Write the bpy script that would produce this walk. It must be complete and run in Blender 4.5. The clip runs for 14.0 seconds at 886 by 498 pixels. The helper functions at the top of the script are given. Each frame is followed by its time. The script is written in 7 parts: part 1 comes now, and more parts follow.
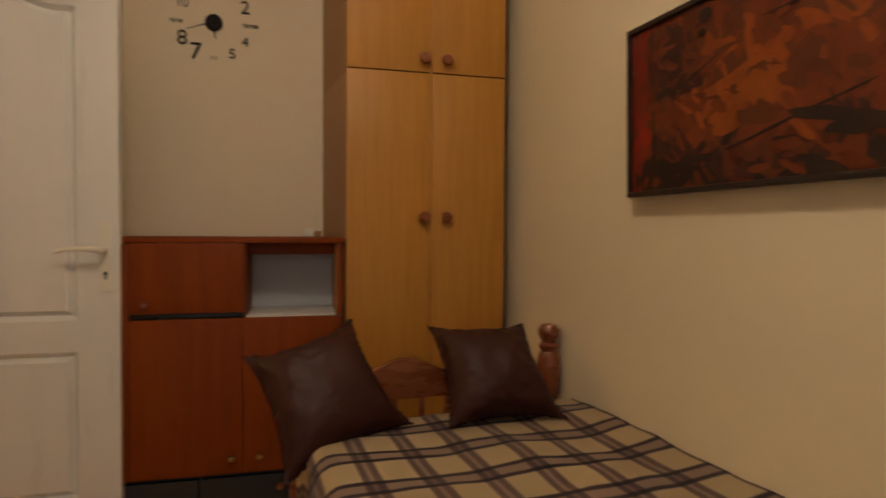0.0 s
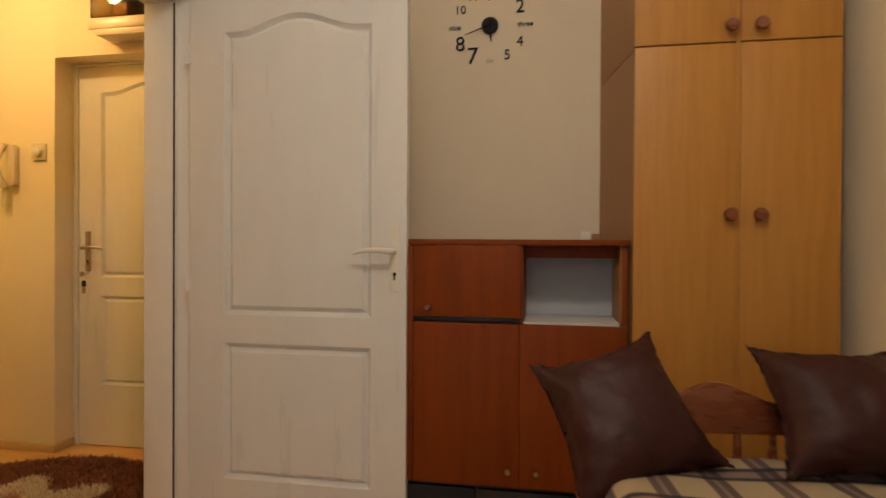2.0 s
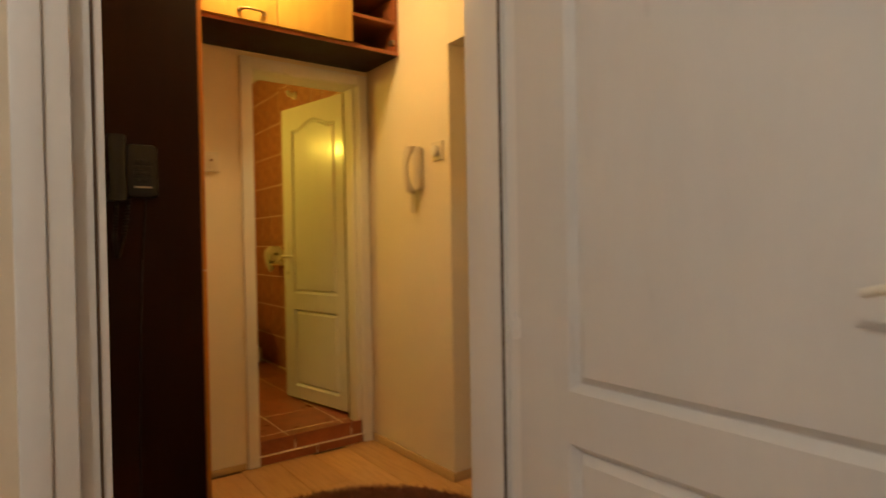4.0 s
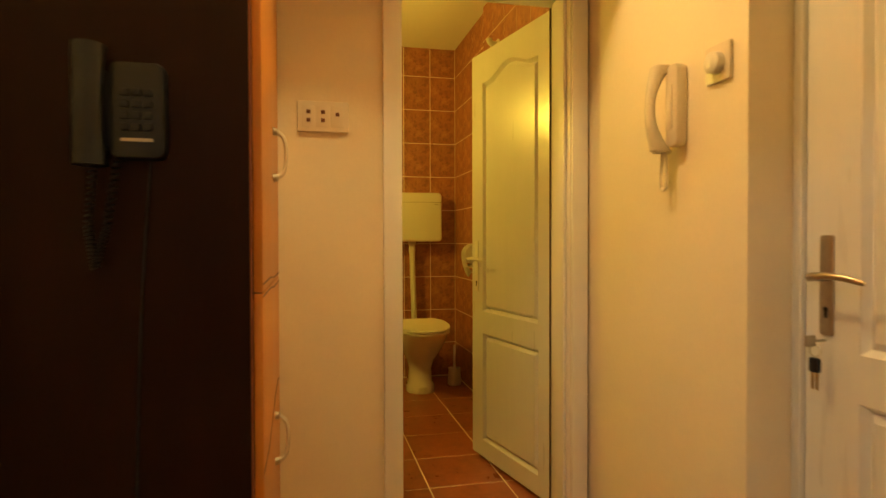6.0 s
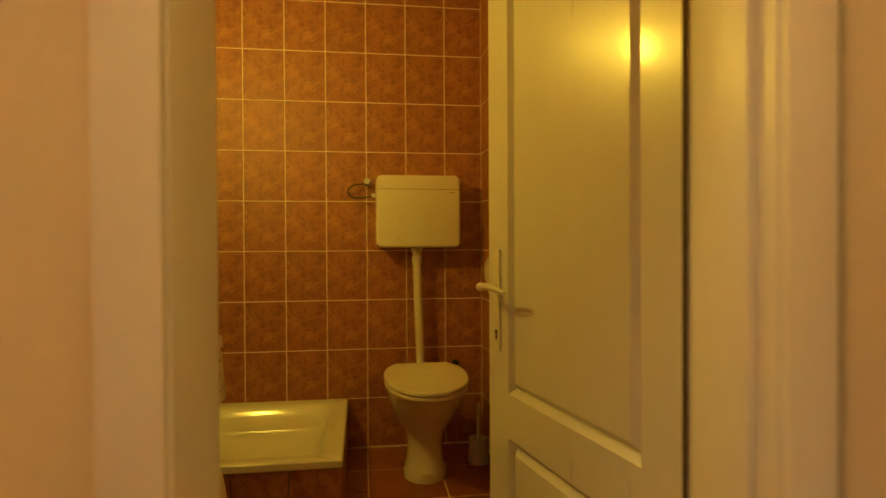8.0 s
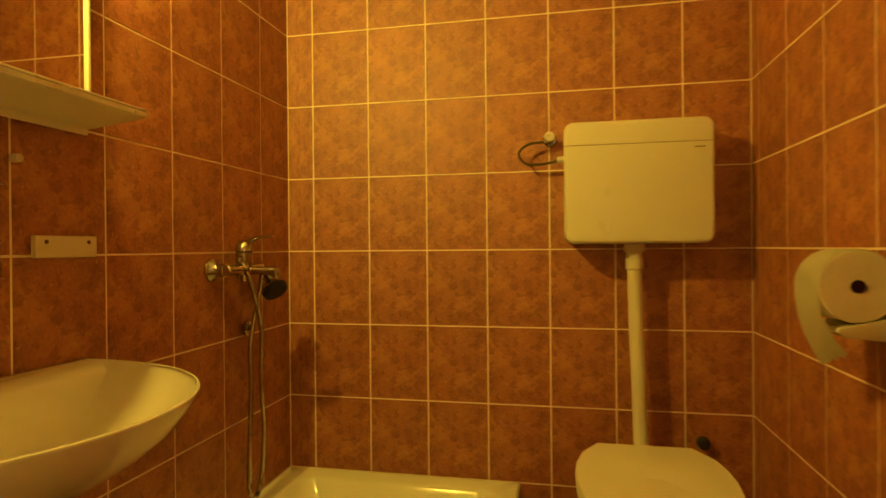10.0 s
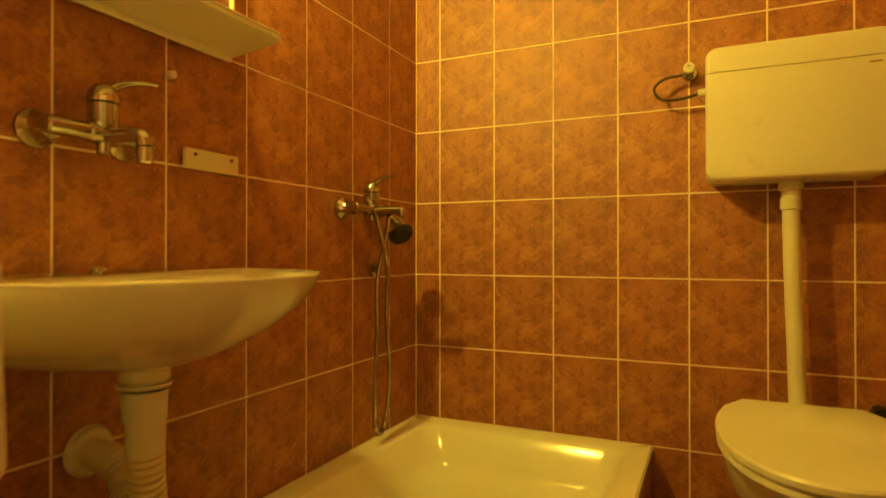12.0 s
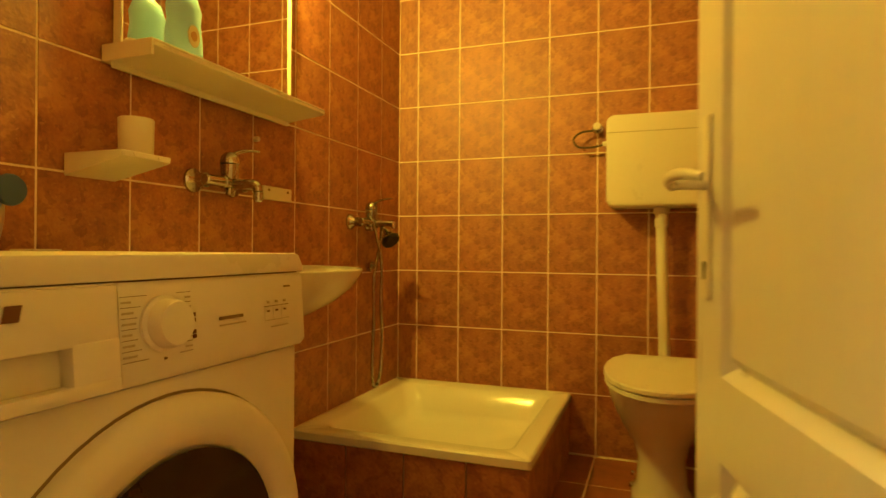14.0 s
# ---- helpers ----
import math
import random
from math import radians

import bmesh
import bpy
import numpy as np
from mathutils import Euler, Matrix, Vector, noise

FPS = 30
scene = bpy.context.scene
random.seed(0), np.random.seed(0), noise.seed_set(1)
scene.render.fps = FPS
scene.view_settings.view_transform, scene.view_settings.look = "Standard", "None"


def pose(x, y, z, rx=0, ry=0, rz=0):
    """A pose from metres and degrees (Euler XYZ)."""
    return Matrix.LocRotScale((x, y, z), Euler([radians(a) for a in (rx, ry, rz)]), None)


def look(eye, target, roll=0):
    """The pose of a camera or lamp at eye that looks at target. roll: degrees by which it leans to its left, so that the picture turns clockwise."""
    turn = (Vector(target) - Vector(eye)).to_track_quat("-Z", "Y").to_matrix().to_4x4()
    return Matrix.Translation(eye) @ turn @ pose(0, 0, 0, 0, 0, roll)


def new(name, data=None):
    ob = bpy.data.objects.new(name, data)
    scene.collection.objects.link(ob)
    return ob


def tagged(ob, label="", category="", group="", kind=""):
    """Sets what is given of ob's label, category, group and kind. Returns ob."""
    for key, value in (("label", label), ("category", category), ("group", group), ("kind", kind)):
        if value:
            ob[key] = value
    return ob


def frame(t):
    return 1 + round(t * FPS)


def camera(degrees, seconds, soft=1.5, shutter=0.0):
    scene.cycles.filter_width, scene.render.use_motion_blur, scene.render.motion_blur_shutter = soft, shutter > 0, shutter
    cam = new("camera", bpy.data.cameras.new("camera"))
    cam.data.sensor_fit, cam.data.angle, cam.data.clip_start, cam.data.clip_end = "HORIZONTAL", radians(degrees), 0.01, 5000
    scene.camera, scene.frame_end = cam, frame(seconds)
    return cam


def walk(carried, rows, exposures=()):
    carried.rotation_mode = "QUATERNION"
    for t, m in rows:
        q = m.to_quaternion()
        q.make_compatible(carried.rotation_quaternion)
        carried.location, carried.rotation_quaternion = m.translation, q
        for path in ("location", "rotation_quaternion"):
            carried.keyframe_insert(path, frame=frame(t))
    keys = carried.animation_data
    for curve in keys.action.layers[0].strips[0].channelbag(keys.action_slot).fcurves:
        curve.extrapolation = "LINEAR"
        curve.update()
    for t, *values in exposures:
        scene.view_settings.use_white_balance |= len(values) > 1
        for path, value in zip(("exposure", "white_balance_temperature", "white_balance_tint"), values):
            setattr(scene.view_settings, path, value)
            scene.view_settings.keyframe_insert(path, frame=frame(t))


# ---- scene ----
cam = camera(74.5, 14.0, shutter=0.5)
# the walk: seconds, place, tilt, lean, heading
PATH = [
    (0, (1.061, -0.502, 1.125), (1.529, 1.441, 1.07), 0.4),
    (0.5, (1.011, -0.484, 1.109), (1.202, 1.507, 1.075), 0.3),
    (1, (0.974, -0.473, 1.11), (0.936, 1.526, 1.074), 0.2),
    (1.5, (0.959, -0.447, 1.103), (0.743, 1.541, 1.076), 0.1),
    (2, (0.961, -0.329, 1.09), (0.602, 1.639, 1.075), 0.3),
    (2.4, (0.971, -0.151, 1.099), (0.494, 1.792, 1.079), 0.3),
    (2.5, (0.945, -0.109, 1.094), (0.466, 1.833, 1.073), 0.2),
    (3, (0.929, 0.14, 1.113), (0.059, 1.94, 1.066), -0.6),
    (3.5, (0.815, 0.372, 1.102), (-0.479, 1.897, 1.058), -0.9),
    (4, (0.609, 0.64, 1.126), (-1.003, 1.823, 1.101), -1.0),
    (4.2, (0.528, 0.737, 1.118), (-1.177, 1.782, 1.101), -1.0),
    (6.3, (-0.633, 1.404, 1.148), (-2.587, 1.828, 1.117), -0.1),
    (6.5, (-0.768, 1.454, 1.15), (-2.723, 1.873, 1.122), -0.1),
    (7, (-1.148, 1.569, 1.166), (-3.101, 1.998, 1.138), -0.2),
    (7.2, (-1.276, 1.614, 1.178), (-3.227, 2.051, 1.148), 0.0),
    (9.3, (-2.571, 1.937, 1.1), (-4.557, 1.705, 1.097), -0.6),
    (9.5, (-2.681, 1.9, 1.113), (-4.661, 1.617, 1.109), -0.5),
    (10, (-2.895, 1.857, 1.121), (-4.853, 1.45, 1.116), -0.5),
    (10.5, (-2.995, 1.844, 1.091), (-4.902, 1.242, 1.098), -0.5),
    (11, (-3.009, 1.851, 1.076), (-4.859, 1.09, 1.081), -0.2),
    (11.5, (-3.001, 1.863, 1.052), (-4.822, 1.036, 1.058), -0.1),
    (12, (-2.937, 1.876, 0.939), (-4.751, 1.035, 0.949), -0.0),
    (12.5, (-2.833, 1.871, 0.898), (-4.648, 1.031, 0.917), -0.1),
    (13, (-2.678, 1.928, 0.921), (-4.491, 1.084, 0.941), 0.1),
    (13.5, (-2.497, 1.958, 0.937), (-4.33, 1.158, 0.954), -0.0),
    (14, (-2.296, 2.044, 0.958), (-4.174, 1.357, 0.959), 0.4),
]
walk(cam, [(t, look(eye, target, roll)) for t, eye, target, roll in PATH],
     exposures=[(0, -0.30, 7400, 12), (0.6, 0.05, 6700, 10), (1.0, 0.22, 6400, 8), (2.0, 0.15, 6500, 8), (3.0, 0.0, 6450, 8), (4.2, -0.12, 6200, 8), (6.3, 0.42, 6400, 4), (7.2, -0.08, 6900, 12), (9.3, 0.22, 6500, 10), (10.0, 0.55, 6500, 10), (11.0, 1.0, 6500, 0), (12.0, 0.99, 6500, 1), (12.5, 1.10, 6500, 2), (14.0, 0.98, 6500, 5)])

# ---- world, lamps ----
world = bpy.data.worlds.new("world")
world.use_nodes = True
world.node_tree.nodes["Background"].inputs["Color"].default_value = (0.55, 0.6, 0.7, 1)
world.node_tree.nodes["Background"].inputs["Strength"].default_value = 0.05
scene.world = world

BATH_LAMP = 620.0
HALL_LAMP = 168.0
ROOM_LAMP = 66.0
BATH_COLOUR = (1.0, 0.68, 0.068, 1)
HALL_COLOUR = (1.0, 0.66, 0.25, 1)
ROOM_COLOUR = (1.0, 0.875, 0.74, 1)


# ---- materials ----
def ramp(nodes, stops):
    node = nodes.new("ShaderNodeValToRGB")
    while len(node.color_ramp.elements) < len(stops):
        node.color_ramp.elements.new(0.5)
    for e, (p, c) in zip(node.color_ramp.elements, stops):
        e.position, e.color = p, (*c, 1)
    return node


def material(name, stops, rough=0.5, metal=0.0, scale=8.0, stretch=(1, 1, 1), detail=6.0, fine=60.0, bump=0.1,
             bump_scale=None, rough_vary=0.08, coat=0.0, vary=0.0, warp=0.0, glow=None, spec=0.5, printed=False):
    """Colour by two scales of noise over real-world places, with relief, uneven gloss and a shade for each piece."""
    m = bpy.data.materials.new(name)
    m.use_nodes = True
    nt = m.node_tree
    nodes, link = nt.nodes, nt.links.new
    bsdf = nodes["Principled BSDF"]
    geo = nodes.new("ShaderNodeNewGeometry")
    mp = nodes.new("ShaderNodeMapping")
    mp.inputs["Scale"].default_value = stretch
    if printed:                            # the same print on every piece
        own = nodes.new("ShaderNodeTexCoord")
        link(own.outputs["Object"], mp.inputs["Vector"])
    else:
        link(geo.outputs["Position"], mp.inputs["Vector"])
    big = nodes.new("ShaderNodeTexNoise")
    big.inputs["Scale"].default_value, big.inputs["Detail"].default_value = scale, detail
    big.inputs["Distortion"].default_value = warp
    small = nodes.new("ShaderNodeTexNoise")
    small.inputs["Scale"].default_value, small.inputs["Detail"].default_value = fine, 4
    link(mp.outputs["Vector"], big.inputs["Vector"])
    link(mp.outputs["Vector"], small.inputs["Vector"])
    mix = nodes.new("ShaderNodeMath")
    mix.operation = "MULTIPLY_ADD"
    mix.inputs[1].default_value = 0.3
    link(small.outputs["Fac"], mix.inputs[0])
    part_big = nodes.new("ShaderNodeMath")
    part_big.operation = "MULTIPLY"
    part_big.inputs[1].default_value = 0.7
    link(big.outputs["Fac"], part_big.inputs[0])
    link(part_big.outputs[0], mix.inputs[2])
    col = ramp(nodes, stops)
    link(mix.outputs[0], col.inputs["Fac"])
    out = col.outputs["Color"]
    if vary:
        info = nodes.new("ShaderNodeObjectInfo")
        rng = nodes.new("ShaderNodeMapRange")
        rng.inputs["To Min"].default_value, rng.inputs["To Max"].default_value = 1 - vary, 1 + vary
        link(info.outputs["Random"], rng.inputs["Value"])
        hsv = nodes.new("ShaderNodeHueSaturation")
        link(rng.outputs["Result"], hsv.inputs["Value"])
        link(out, hsv.inputs["Color"])
        out = hsv.outputs["Color"]
    link(out, bsdf.inputs["Base Color"])
    rr = nodes.new("ShaderNodeMapRange")
    rr.inputs["To Min"].default_value, rr.inputs["To Max"].default_value = max(0.02, rough - rough_vary), min(1, rough + rough_vary)
    link(big.outputs["Fac"], rr.inputs["Value"])
    link(rr.outputs["Result"], bsdf.inputs["Roughness"])
    bsdf.inputs["Metallic"].default_value = metal
    bsdf.inputs["Specular IOR Level"].default_value = spec
    bsdf.inputs["Coat Weight"].default_value = coat
    bsdf.inputs["Coat Roughness"].default_value = 0.12
    if bump:
        b = nodes.new("ShaderNodeBump")
        b.inputs["Strength"].default_value, b.inputs["Distance"].default_value = bump, 0.002
        src = small
        if bump_scale:
            src = nodes.new("ShaderNodeTexNoise")
            src.inputs["Scale"].default_value, src.inputs["Detail"].default_value = bump_scale, 3
            link(mp.outputs["Vector"], src.inputs["Vector"])
        link(src.outputs["Fac"], b.inputs["Height"])
        link(b.outputs["Normal"], bsdf.inputs["Normal"])
    if glow:
        bsdf.inputs["Emission Color"].default_value, bsdf.inputs["Emission Strength"].default_value = glow
    return m


def two(c, f=0.88, lo=0.3, hi=0.7):
    return [(lo, tuple(v * f for v in c)), (hi, c)]


M_WALL = material("cream_wall_paint", two((0.74, 0.63, 0.47), 0.94), 0.75, scale=2.2, fine=120, bump=0.12, bump_scale=160)
# the cream wall paint again, with the warmer light on the picture wall coloured in
M_WALL_WARM_LIT = material("cream_wall_paint_warm_lit", two((0.78, 0.66, 0.46), 0.94), 0.75, scale=2.2, fine=120, bump=0.12, bump_scale=160)
M_HALL = material("hall_wall_paint", two((0.86, 0.76, 0.575), 0.93), 0.7, scale=2.0, fine=90, bump=0.2, bump_scale=110)
M_CEIL = material("ceiling_paint", two((0.84, 0.81, 0.74), 0.96), 0.8, scale=2, bump=0.1)
M_WHITE = material("white_door_paint", two((0.74, 0.73, 0.71), 0.95), 0.30, scale=6, stretch=(3, 3, 0.35), fine=50, bump=0.22, bump_scale=45, coat=0.25)
M_FRAME = material("white_frame_paint", two((0.84, 0.825, 0.80), 0.94), 0.4, scale=5, stretch=(2, 2, 0.4), bump=0.2, bump_scale=60)
M_SEAL = material("brown_seal", two((0.10, 0.06, 0.035)), 0.8)
M_PINE = material("yellow_oak_veneer", [(0.25, (0.37, 0.158, 0.026)), (0.5, (0.435, 0.196, 0.036)), (0.75, (0.48, 0.226, 0.045))], 0.45, scale=9, stretch=(6, 6, 0.35), fine=70, bump=0.05, spec=0.3)
M_PINE_SIDE = material("brown_oak_side", [(0.3, (0.31, 0.15, 0.052)), (0.7, (0.38, 0.19, 0.07))], 0.5, scale=9, stretch=(6, 6, 0.4), fine=60, bump=0.05)
M_CHERRY = material("cherry_veneer", [(0.25, (0.148, 0.026, 0.0012)), (0.5, (0.19, 0.035, 0.002)), (0.75, (0.225, 0.044, 0.003))], 0.5, scale=7, stretch=(5, 5, 0.4), fine=60, bump=0.05, spec=0.2)
M_CHERRY_IN = material("pale_inner_panel", two((0.66, 0.63, 0.60), 0.94), 0.6, scale=4, bump=0.05)
M_NICHE = material("blue_grey_niche_back", two((0.44, 0.46, 0.49), 0.94), 0.6, scale=4, bump=0.05)
M_BLACK = material("black_laminate", two((0.007, 0.006, 0.006), 0.7), 0.4, scale=6, bump=0.04)
M_BROWN = material("dark_brown_laminate", two((0.026, 0.009, 0.006), 0.75), 0.45, scale=5, stretch=(3, 3, 0.5), bump=0.05, spec=0.12)
M_ORANGE = material("orange_beech_veneer", [(0.3, (0.64, 0.252, 0.034)), (0.7, (0.68, 0.280, 0.040))], 0.38, scale=5, stretch=(5, 5, 0.35), fine=60, bump=0.02, coat=0.12)
M_BEECH = material("yellow_beech_door", [(0.3, (0.58, 0.32, 0.055)), (0.7, (0.66, 0.39, 0.075))], 0.35, scale=6, stretch=(4, 4, 0.5), bump=0.03)
M_REDWOOD = material("red_brown_open_shelf", [(0.3, (0.25, 0.075, 0.025)), (0.7, (0.34, 0.11, 0.04))], 0.4, scale=7, bump=0.05)
M_INLAY = material("dark_inlay", two((0.17, 0.055, 0.018), 0.8), 0.5)
M_BED = material("red_brown_lacquered_wood", [(0.3, (0.165, 0.042, 0.016)), (0.7, (0.24, 0.062, 0.022))], 0.28, scale=10, stretch=(1, 4, 4), fine=60, bump=0.05, coat=0.3)
M_LEATHER = material("dark_brown_leather", two((0.046, 0.0125, 0.0095), 0.7), 0.50, scale=9, fine=160, bump=0.3, bump_scale=90, rough_vary=0.10, spec=0.22)
M_PICTURE = material("painting_canvas", [(0.30, (0.035, 0.006, 0.004)), (0.44, (0.085, 0.012, 0.004)), (0.54, (0.135, 0.022, 0.004)), (0.7, (0.19, 0.038, 0.006))], 0.4, scale=4.5, stretch=(1, 1.0, 1.6), fine=26, bump=0.25, warp=1.2, detail=3)
M_PAINT_DARK = material("dark_oil_paint", [(0.35, (0.006, 0.003, 0.003)), (0.65, (0.028, 0.008, 0.005))], 0.4, scale=9, fine=40, bump=0.3)
M_PAINT_RED = material("red_oil_paint", [(0.35, (0.10, 0.007, 0.004)), (0.65, (0.24, 0.012, 0.005))], 0.4, scale=7, fine=40, bump=0.3)
M_PAINT_ORANGE = material("orange_oil_paint", [(0.35, (0.17, 0.034, 0.004)), (0.65, (0.28, 0.062, 0.006))], 0.45, scale=16, fine=40, bump=0.3)
M_PAINT_RUST = material("rust_oil_paint", [(0.35, (0.115, 0.017, 0.003)), (0.65, (0.165, 0.028, 0.004))], 0.45, scale=16, fine=60, bump=0.3)
M_PAINT_BROWN = material("brown_oil_paint", [(0.35, (0.075, 0.014, 0.004)), (0.65, (0.115, 0.022, 0.004))], 0.45, scale=16, fine=60, bump=0.3)
M_PAINT_MAROON = material("maroon_oil_paint", [(0.35, (0.024, 0.005, 0.004)), (0.65, (0.060, 0.009, 0.007))], 0.45, scale=16, fine=60, bump=0.3)
M_PIC_FRAME = material("black_picture_frame", two((0.02, 0.012, 0.009)), 0.4)
M_PLASTIC = material("ivory_plastic", two((0.72, 0.64, 0.50), 0.95), 0.32, scale=4, bump=0.02)
M_WHITE_PLASTIC = material("white_plastic", two((0.76, 0.73, 0.64), 0.95), 0.3, scale=5, bump=0.02)
M_DARK_PLASTIC = material("dark_grey_plastic", two((0.007, 0.009, 0.014), 0.75), 0.4, scale=5, bump=0.06)
M_DARK_GLASS = material("dark_meter_glass", two((0.025, 0.014, 0.008)), 0.08, bump=0)
M_CERAMIC = material("white_glazed_ceramic", two((0.78, 0.75, 0.66), 0.96), 0.10, scale=3, bump=0.03, bump_scale=12, rough_vary=0.04, coat=0.5)
M_TRAY = material("white_tray_enamel", two((0.80, 0.79, 0.71), 0.96), 0.12, scale=4, bump=0.05, bump_scale=12, rough_vary=0.04, spec=0.5)
M_MACHINE = material("white_machine_paint", two((0.74, 0.68, 0.56), 0.95), 0.3, scale=5, fine=90, bump=0.03, bump_scale=15, spec=0.4)
M_CHROME = material("worn_chrome", two((0.55, 0.51, 0.46), 0.75), 0.17, metal=1.0, scale=30, bump=0.03)
M_BRASS = material("old_brass", two((0.45, 0.32, 0.14), 0.75), 0.3, metal=1.0, scale=30, bump=0.05)
M_NICKEL = material("matt_nickel", two((0.55, 0.50, 0.42), 0.8), 0.35, metal=1.0, scale=30, bump=0.05)
M_RUBBER = material("black_rubber", two((0.015, 0.013, 0.011)), 0.6)
M_HOSE = material("grey_braided_hose", two((0.10, 0.07, 0.05), 0.6), 0.45, metal=0.5, scale=80, fine=400, bump=0.6, bump_scale=900)
M_MIRROR = material("mirror_glass", [(0.3, (0.86, 0.86, 0.84)), (0.7, (0.88, 0.88, 0.86))], 0.02, metal=1.0, bump=0, rough_vary=0.0)
M_GROUT = material("grout", two((0.92, 0.80, 0.58), 0.90), 0.85, scale=20, fine=180, bump=0.15)
M_TILE = material("terracotta_marbled_tile", [(0.33, (0.205, 0.042, 0.015)), (0.43, (0.295, 0.077, 0.028)), (0.49, (0.355, 0.108, 0.039)), (0.56, (0.41, 0.150, 0.052)), (0.66, (0.46, 0.198, 0.066))], 0.62, scale=14, fine=110, bump=0.4, bump_scale=120, warp=0.6, vary=0.05, rough_vary=0.10, detail=4, spec=1.0, printed=True)


def tile_print(m):
    """Dark rounded blots printed over the marbling, under a thick glaze; pale flecks for speckle and glaze glints."""
    nt = m.node_tree
    nodes, link = nt.nodes, nt.links.new
    bsdf = nodes["Principled BSDF"]
    bsdf.inputs["IOR"].default_value = 1.61
    col = bsdf.inputs["Base Color"].links[0].from_socket
    own = nodes.new("ShaderNodeTexCoord")

    def marks(scale, lo, hi, shift):
        mp = nodes.new("ShaderNodeMapping")
        mp.inputs["Location"].default_value = shift
        link(own.outputs["Object"], mp.inputs["Vector"])
        n = nodes.new("ShaderNodeTexNoise")
        n.inputs["Scale"].default_value, n.inputs["Detail"].default_value = scale, 2.5
        n.inputs["Distortion"].default_value = 0.5
        link(mp.outputs["Vector"], n.inputs["Vector"])
        r = nodes.new("ShaderNodeMapRange")
        r.inputs["From Min"].default_value, r.inputs["From Max"].default_value = lo, hi
        link(n.outputs["Fac"], r.inputs["Value"])
        return r.outputs["Result"]

    def over(under, fac, colour, how, most):
        k = nodes.new("ShaderNodeMath")
        k.operation = "MULTIPLY"
        k.inputs[1].default_value = most
        link(fac, k.inputs[0])
        mix = nodes.new("ShaderNodeMix")
        mix.data_type, mix.blend_type = "RGBA", how
        link(k.outputs[0], mix.inputs["Factor"])
        link(under, mix.inputs["A"])
        mix.inputs["B"].default_value = colour
        return mix.outputs["Result"]
    col = over(col, marks(27, 0.57, 0.60, (3.1, 1.7, 0)), (0.62, 0.42, 0.29, 1), "MULTIPLY", 0.7)
    col = over(col, marks(90, 0.60, 0.66, (7.3, 4.1, 0)), (0.62, 0.50, 0.45, 1), "MULTIPLY", 0.5)
    # pale speckle, with the glints of the glaze relief painted in
    col = over(col, marks(75, 0.63, 0.70, (1.9, 9.2, 0)), (0.56, 0.27, 0.12, 1), "MIX", 0.5)
    link(col, bsdf.inputs["Base Color"])


tile_print(M_TILE)
M_FLOOR_TILE = material("red_floor_tile", [(0.35, (0.22, 0.060, 0.024)), (0.55, (0.31, 0.092, 0.038)), (0.7, (0.36, 0.12, 0.05))], 0.3, scale=12, fine=60, bump=0.08, warp=0.5, vary=0.07)
M_PLANK = material("oak_laminate", [(0.3, (0.48, 0.255, 0.098)), (0.5, (0.59, 0.335, 0.135)), (0.72, (0.66, 0.405, 0.175))], 0.36, scale=6, stretch=(1, 9, 1), fine=50, bump=0.05, vary=0.1)
M_SKIRT = material("beech_skirting", two((0.58, 0.40, 0.19), 0.85), 0.4, scale=6, stretch=(0.5, 0.5, 8), bump=0.05)
M_PILE = material("brown_rug_pile", two((0.27, 0.092, 0.048), 0.5), 0.9, scale=20, fine=120, bump=0)
M_CREAM_PILE = material("cream_rug_pile", two((0.72, 0.60, 0.45), 0.75), 0.9, scale=20, fine=120, bump=0)
M_ROSE_PILE = material("rose_rug_pile", two((0.50, 0.26, 0.17), 0.75), 0.9, scale=20, fine=120, bump=0)
M_INK = material("black_plastic_numeral", two((0.010, 0.008, 0.007)), 0.6, spec=0.2)
M_STEEL_NUM = material("mirror_silver_numeral", two((0.8, 0.78, 0.72)), 0.08, metal=1.0)
M_PRINT = material("brown_print", two((0.24, 0.15, 0.075)), 0.6)
M_FAINT = material("worn_brown_print", two((0.50, 0.40, 0.28), 0.8), 0.6, scale=60, fine=300)
M_TEAL = material("pale_blue_soap_plastic", two((0.34, 0.64, 1.0), 0.90), 0.25, scale=8, bump=0.02)
M_BLUE = material("blue_valve_plastic", two((0.05, 0.10, 0.26)), 0.4)
M_PAPER = material("toilet_paper", two((0.80, 0.76, 0.66), 0.92), 0.9, scale=20, fine=200, bump=0.4)
M_DRUM = material("smoky_door_glass", two((0.035, 0.022, 0.012), 0.6), 0.08, bump=0)
M_BULB_BATH = material("lit_bath_bulb", two((0.9, 0.8, 0.6)), 0.4, bump=0, glow=(BATH_COLOUR, BATH_LAMP))
M_BULB_HALL = material("lit_hall_globe", two((0.9, 0.8, 0.6)), 0.4, bump=0, glow=(HALL_COLOUR, HALL_LAMP))
M_BULB_ROOM = material("lit_room_globe", two((0.9, 0.85, 0.75)), 0.4, bump=0, glow=(ROOM_COLOUR, ROOM_LAMP))


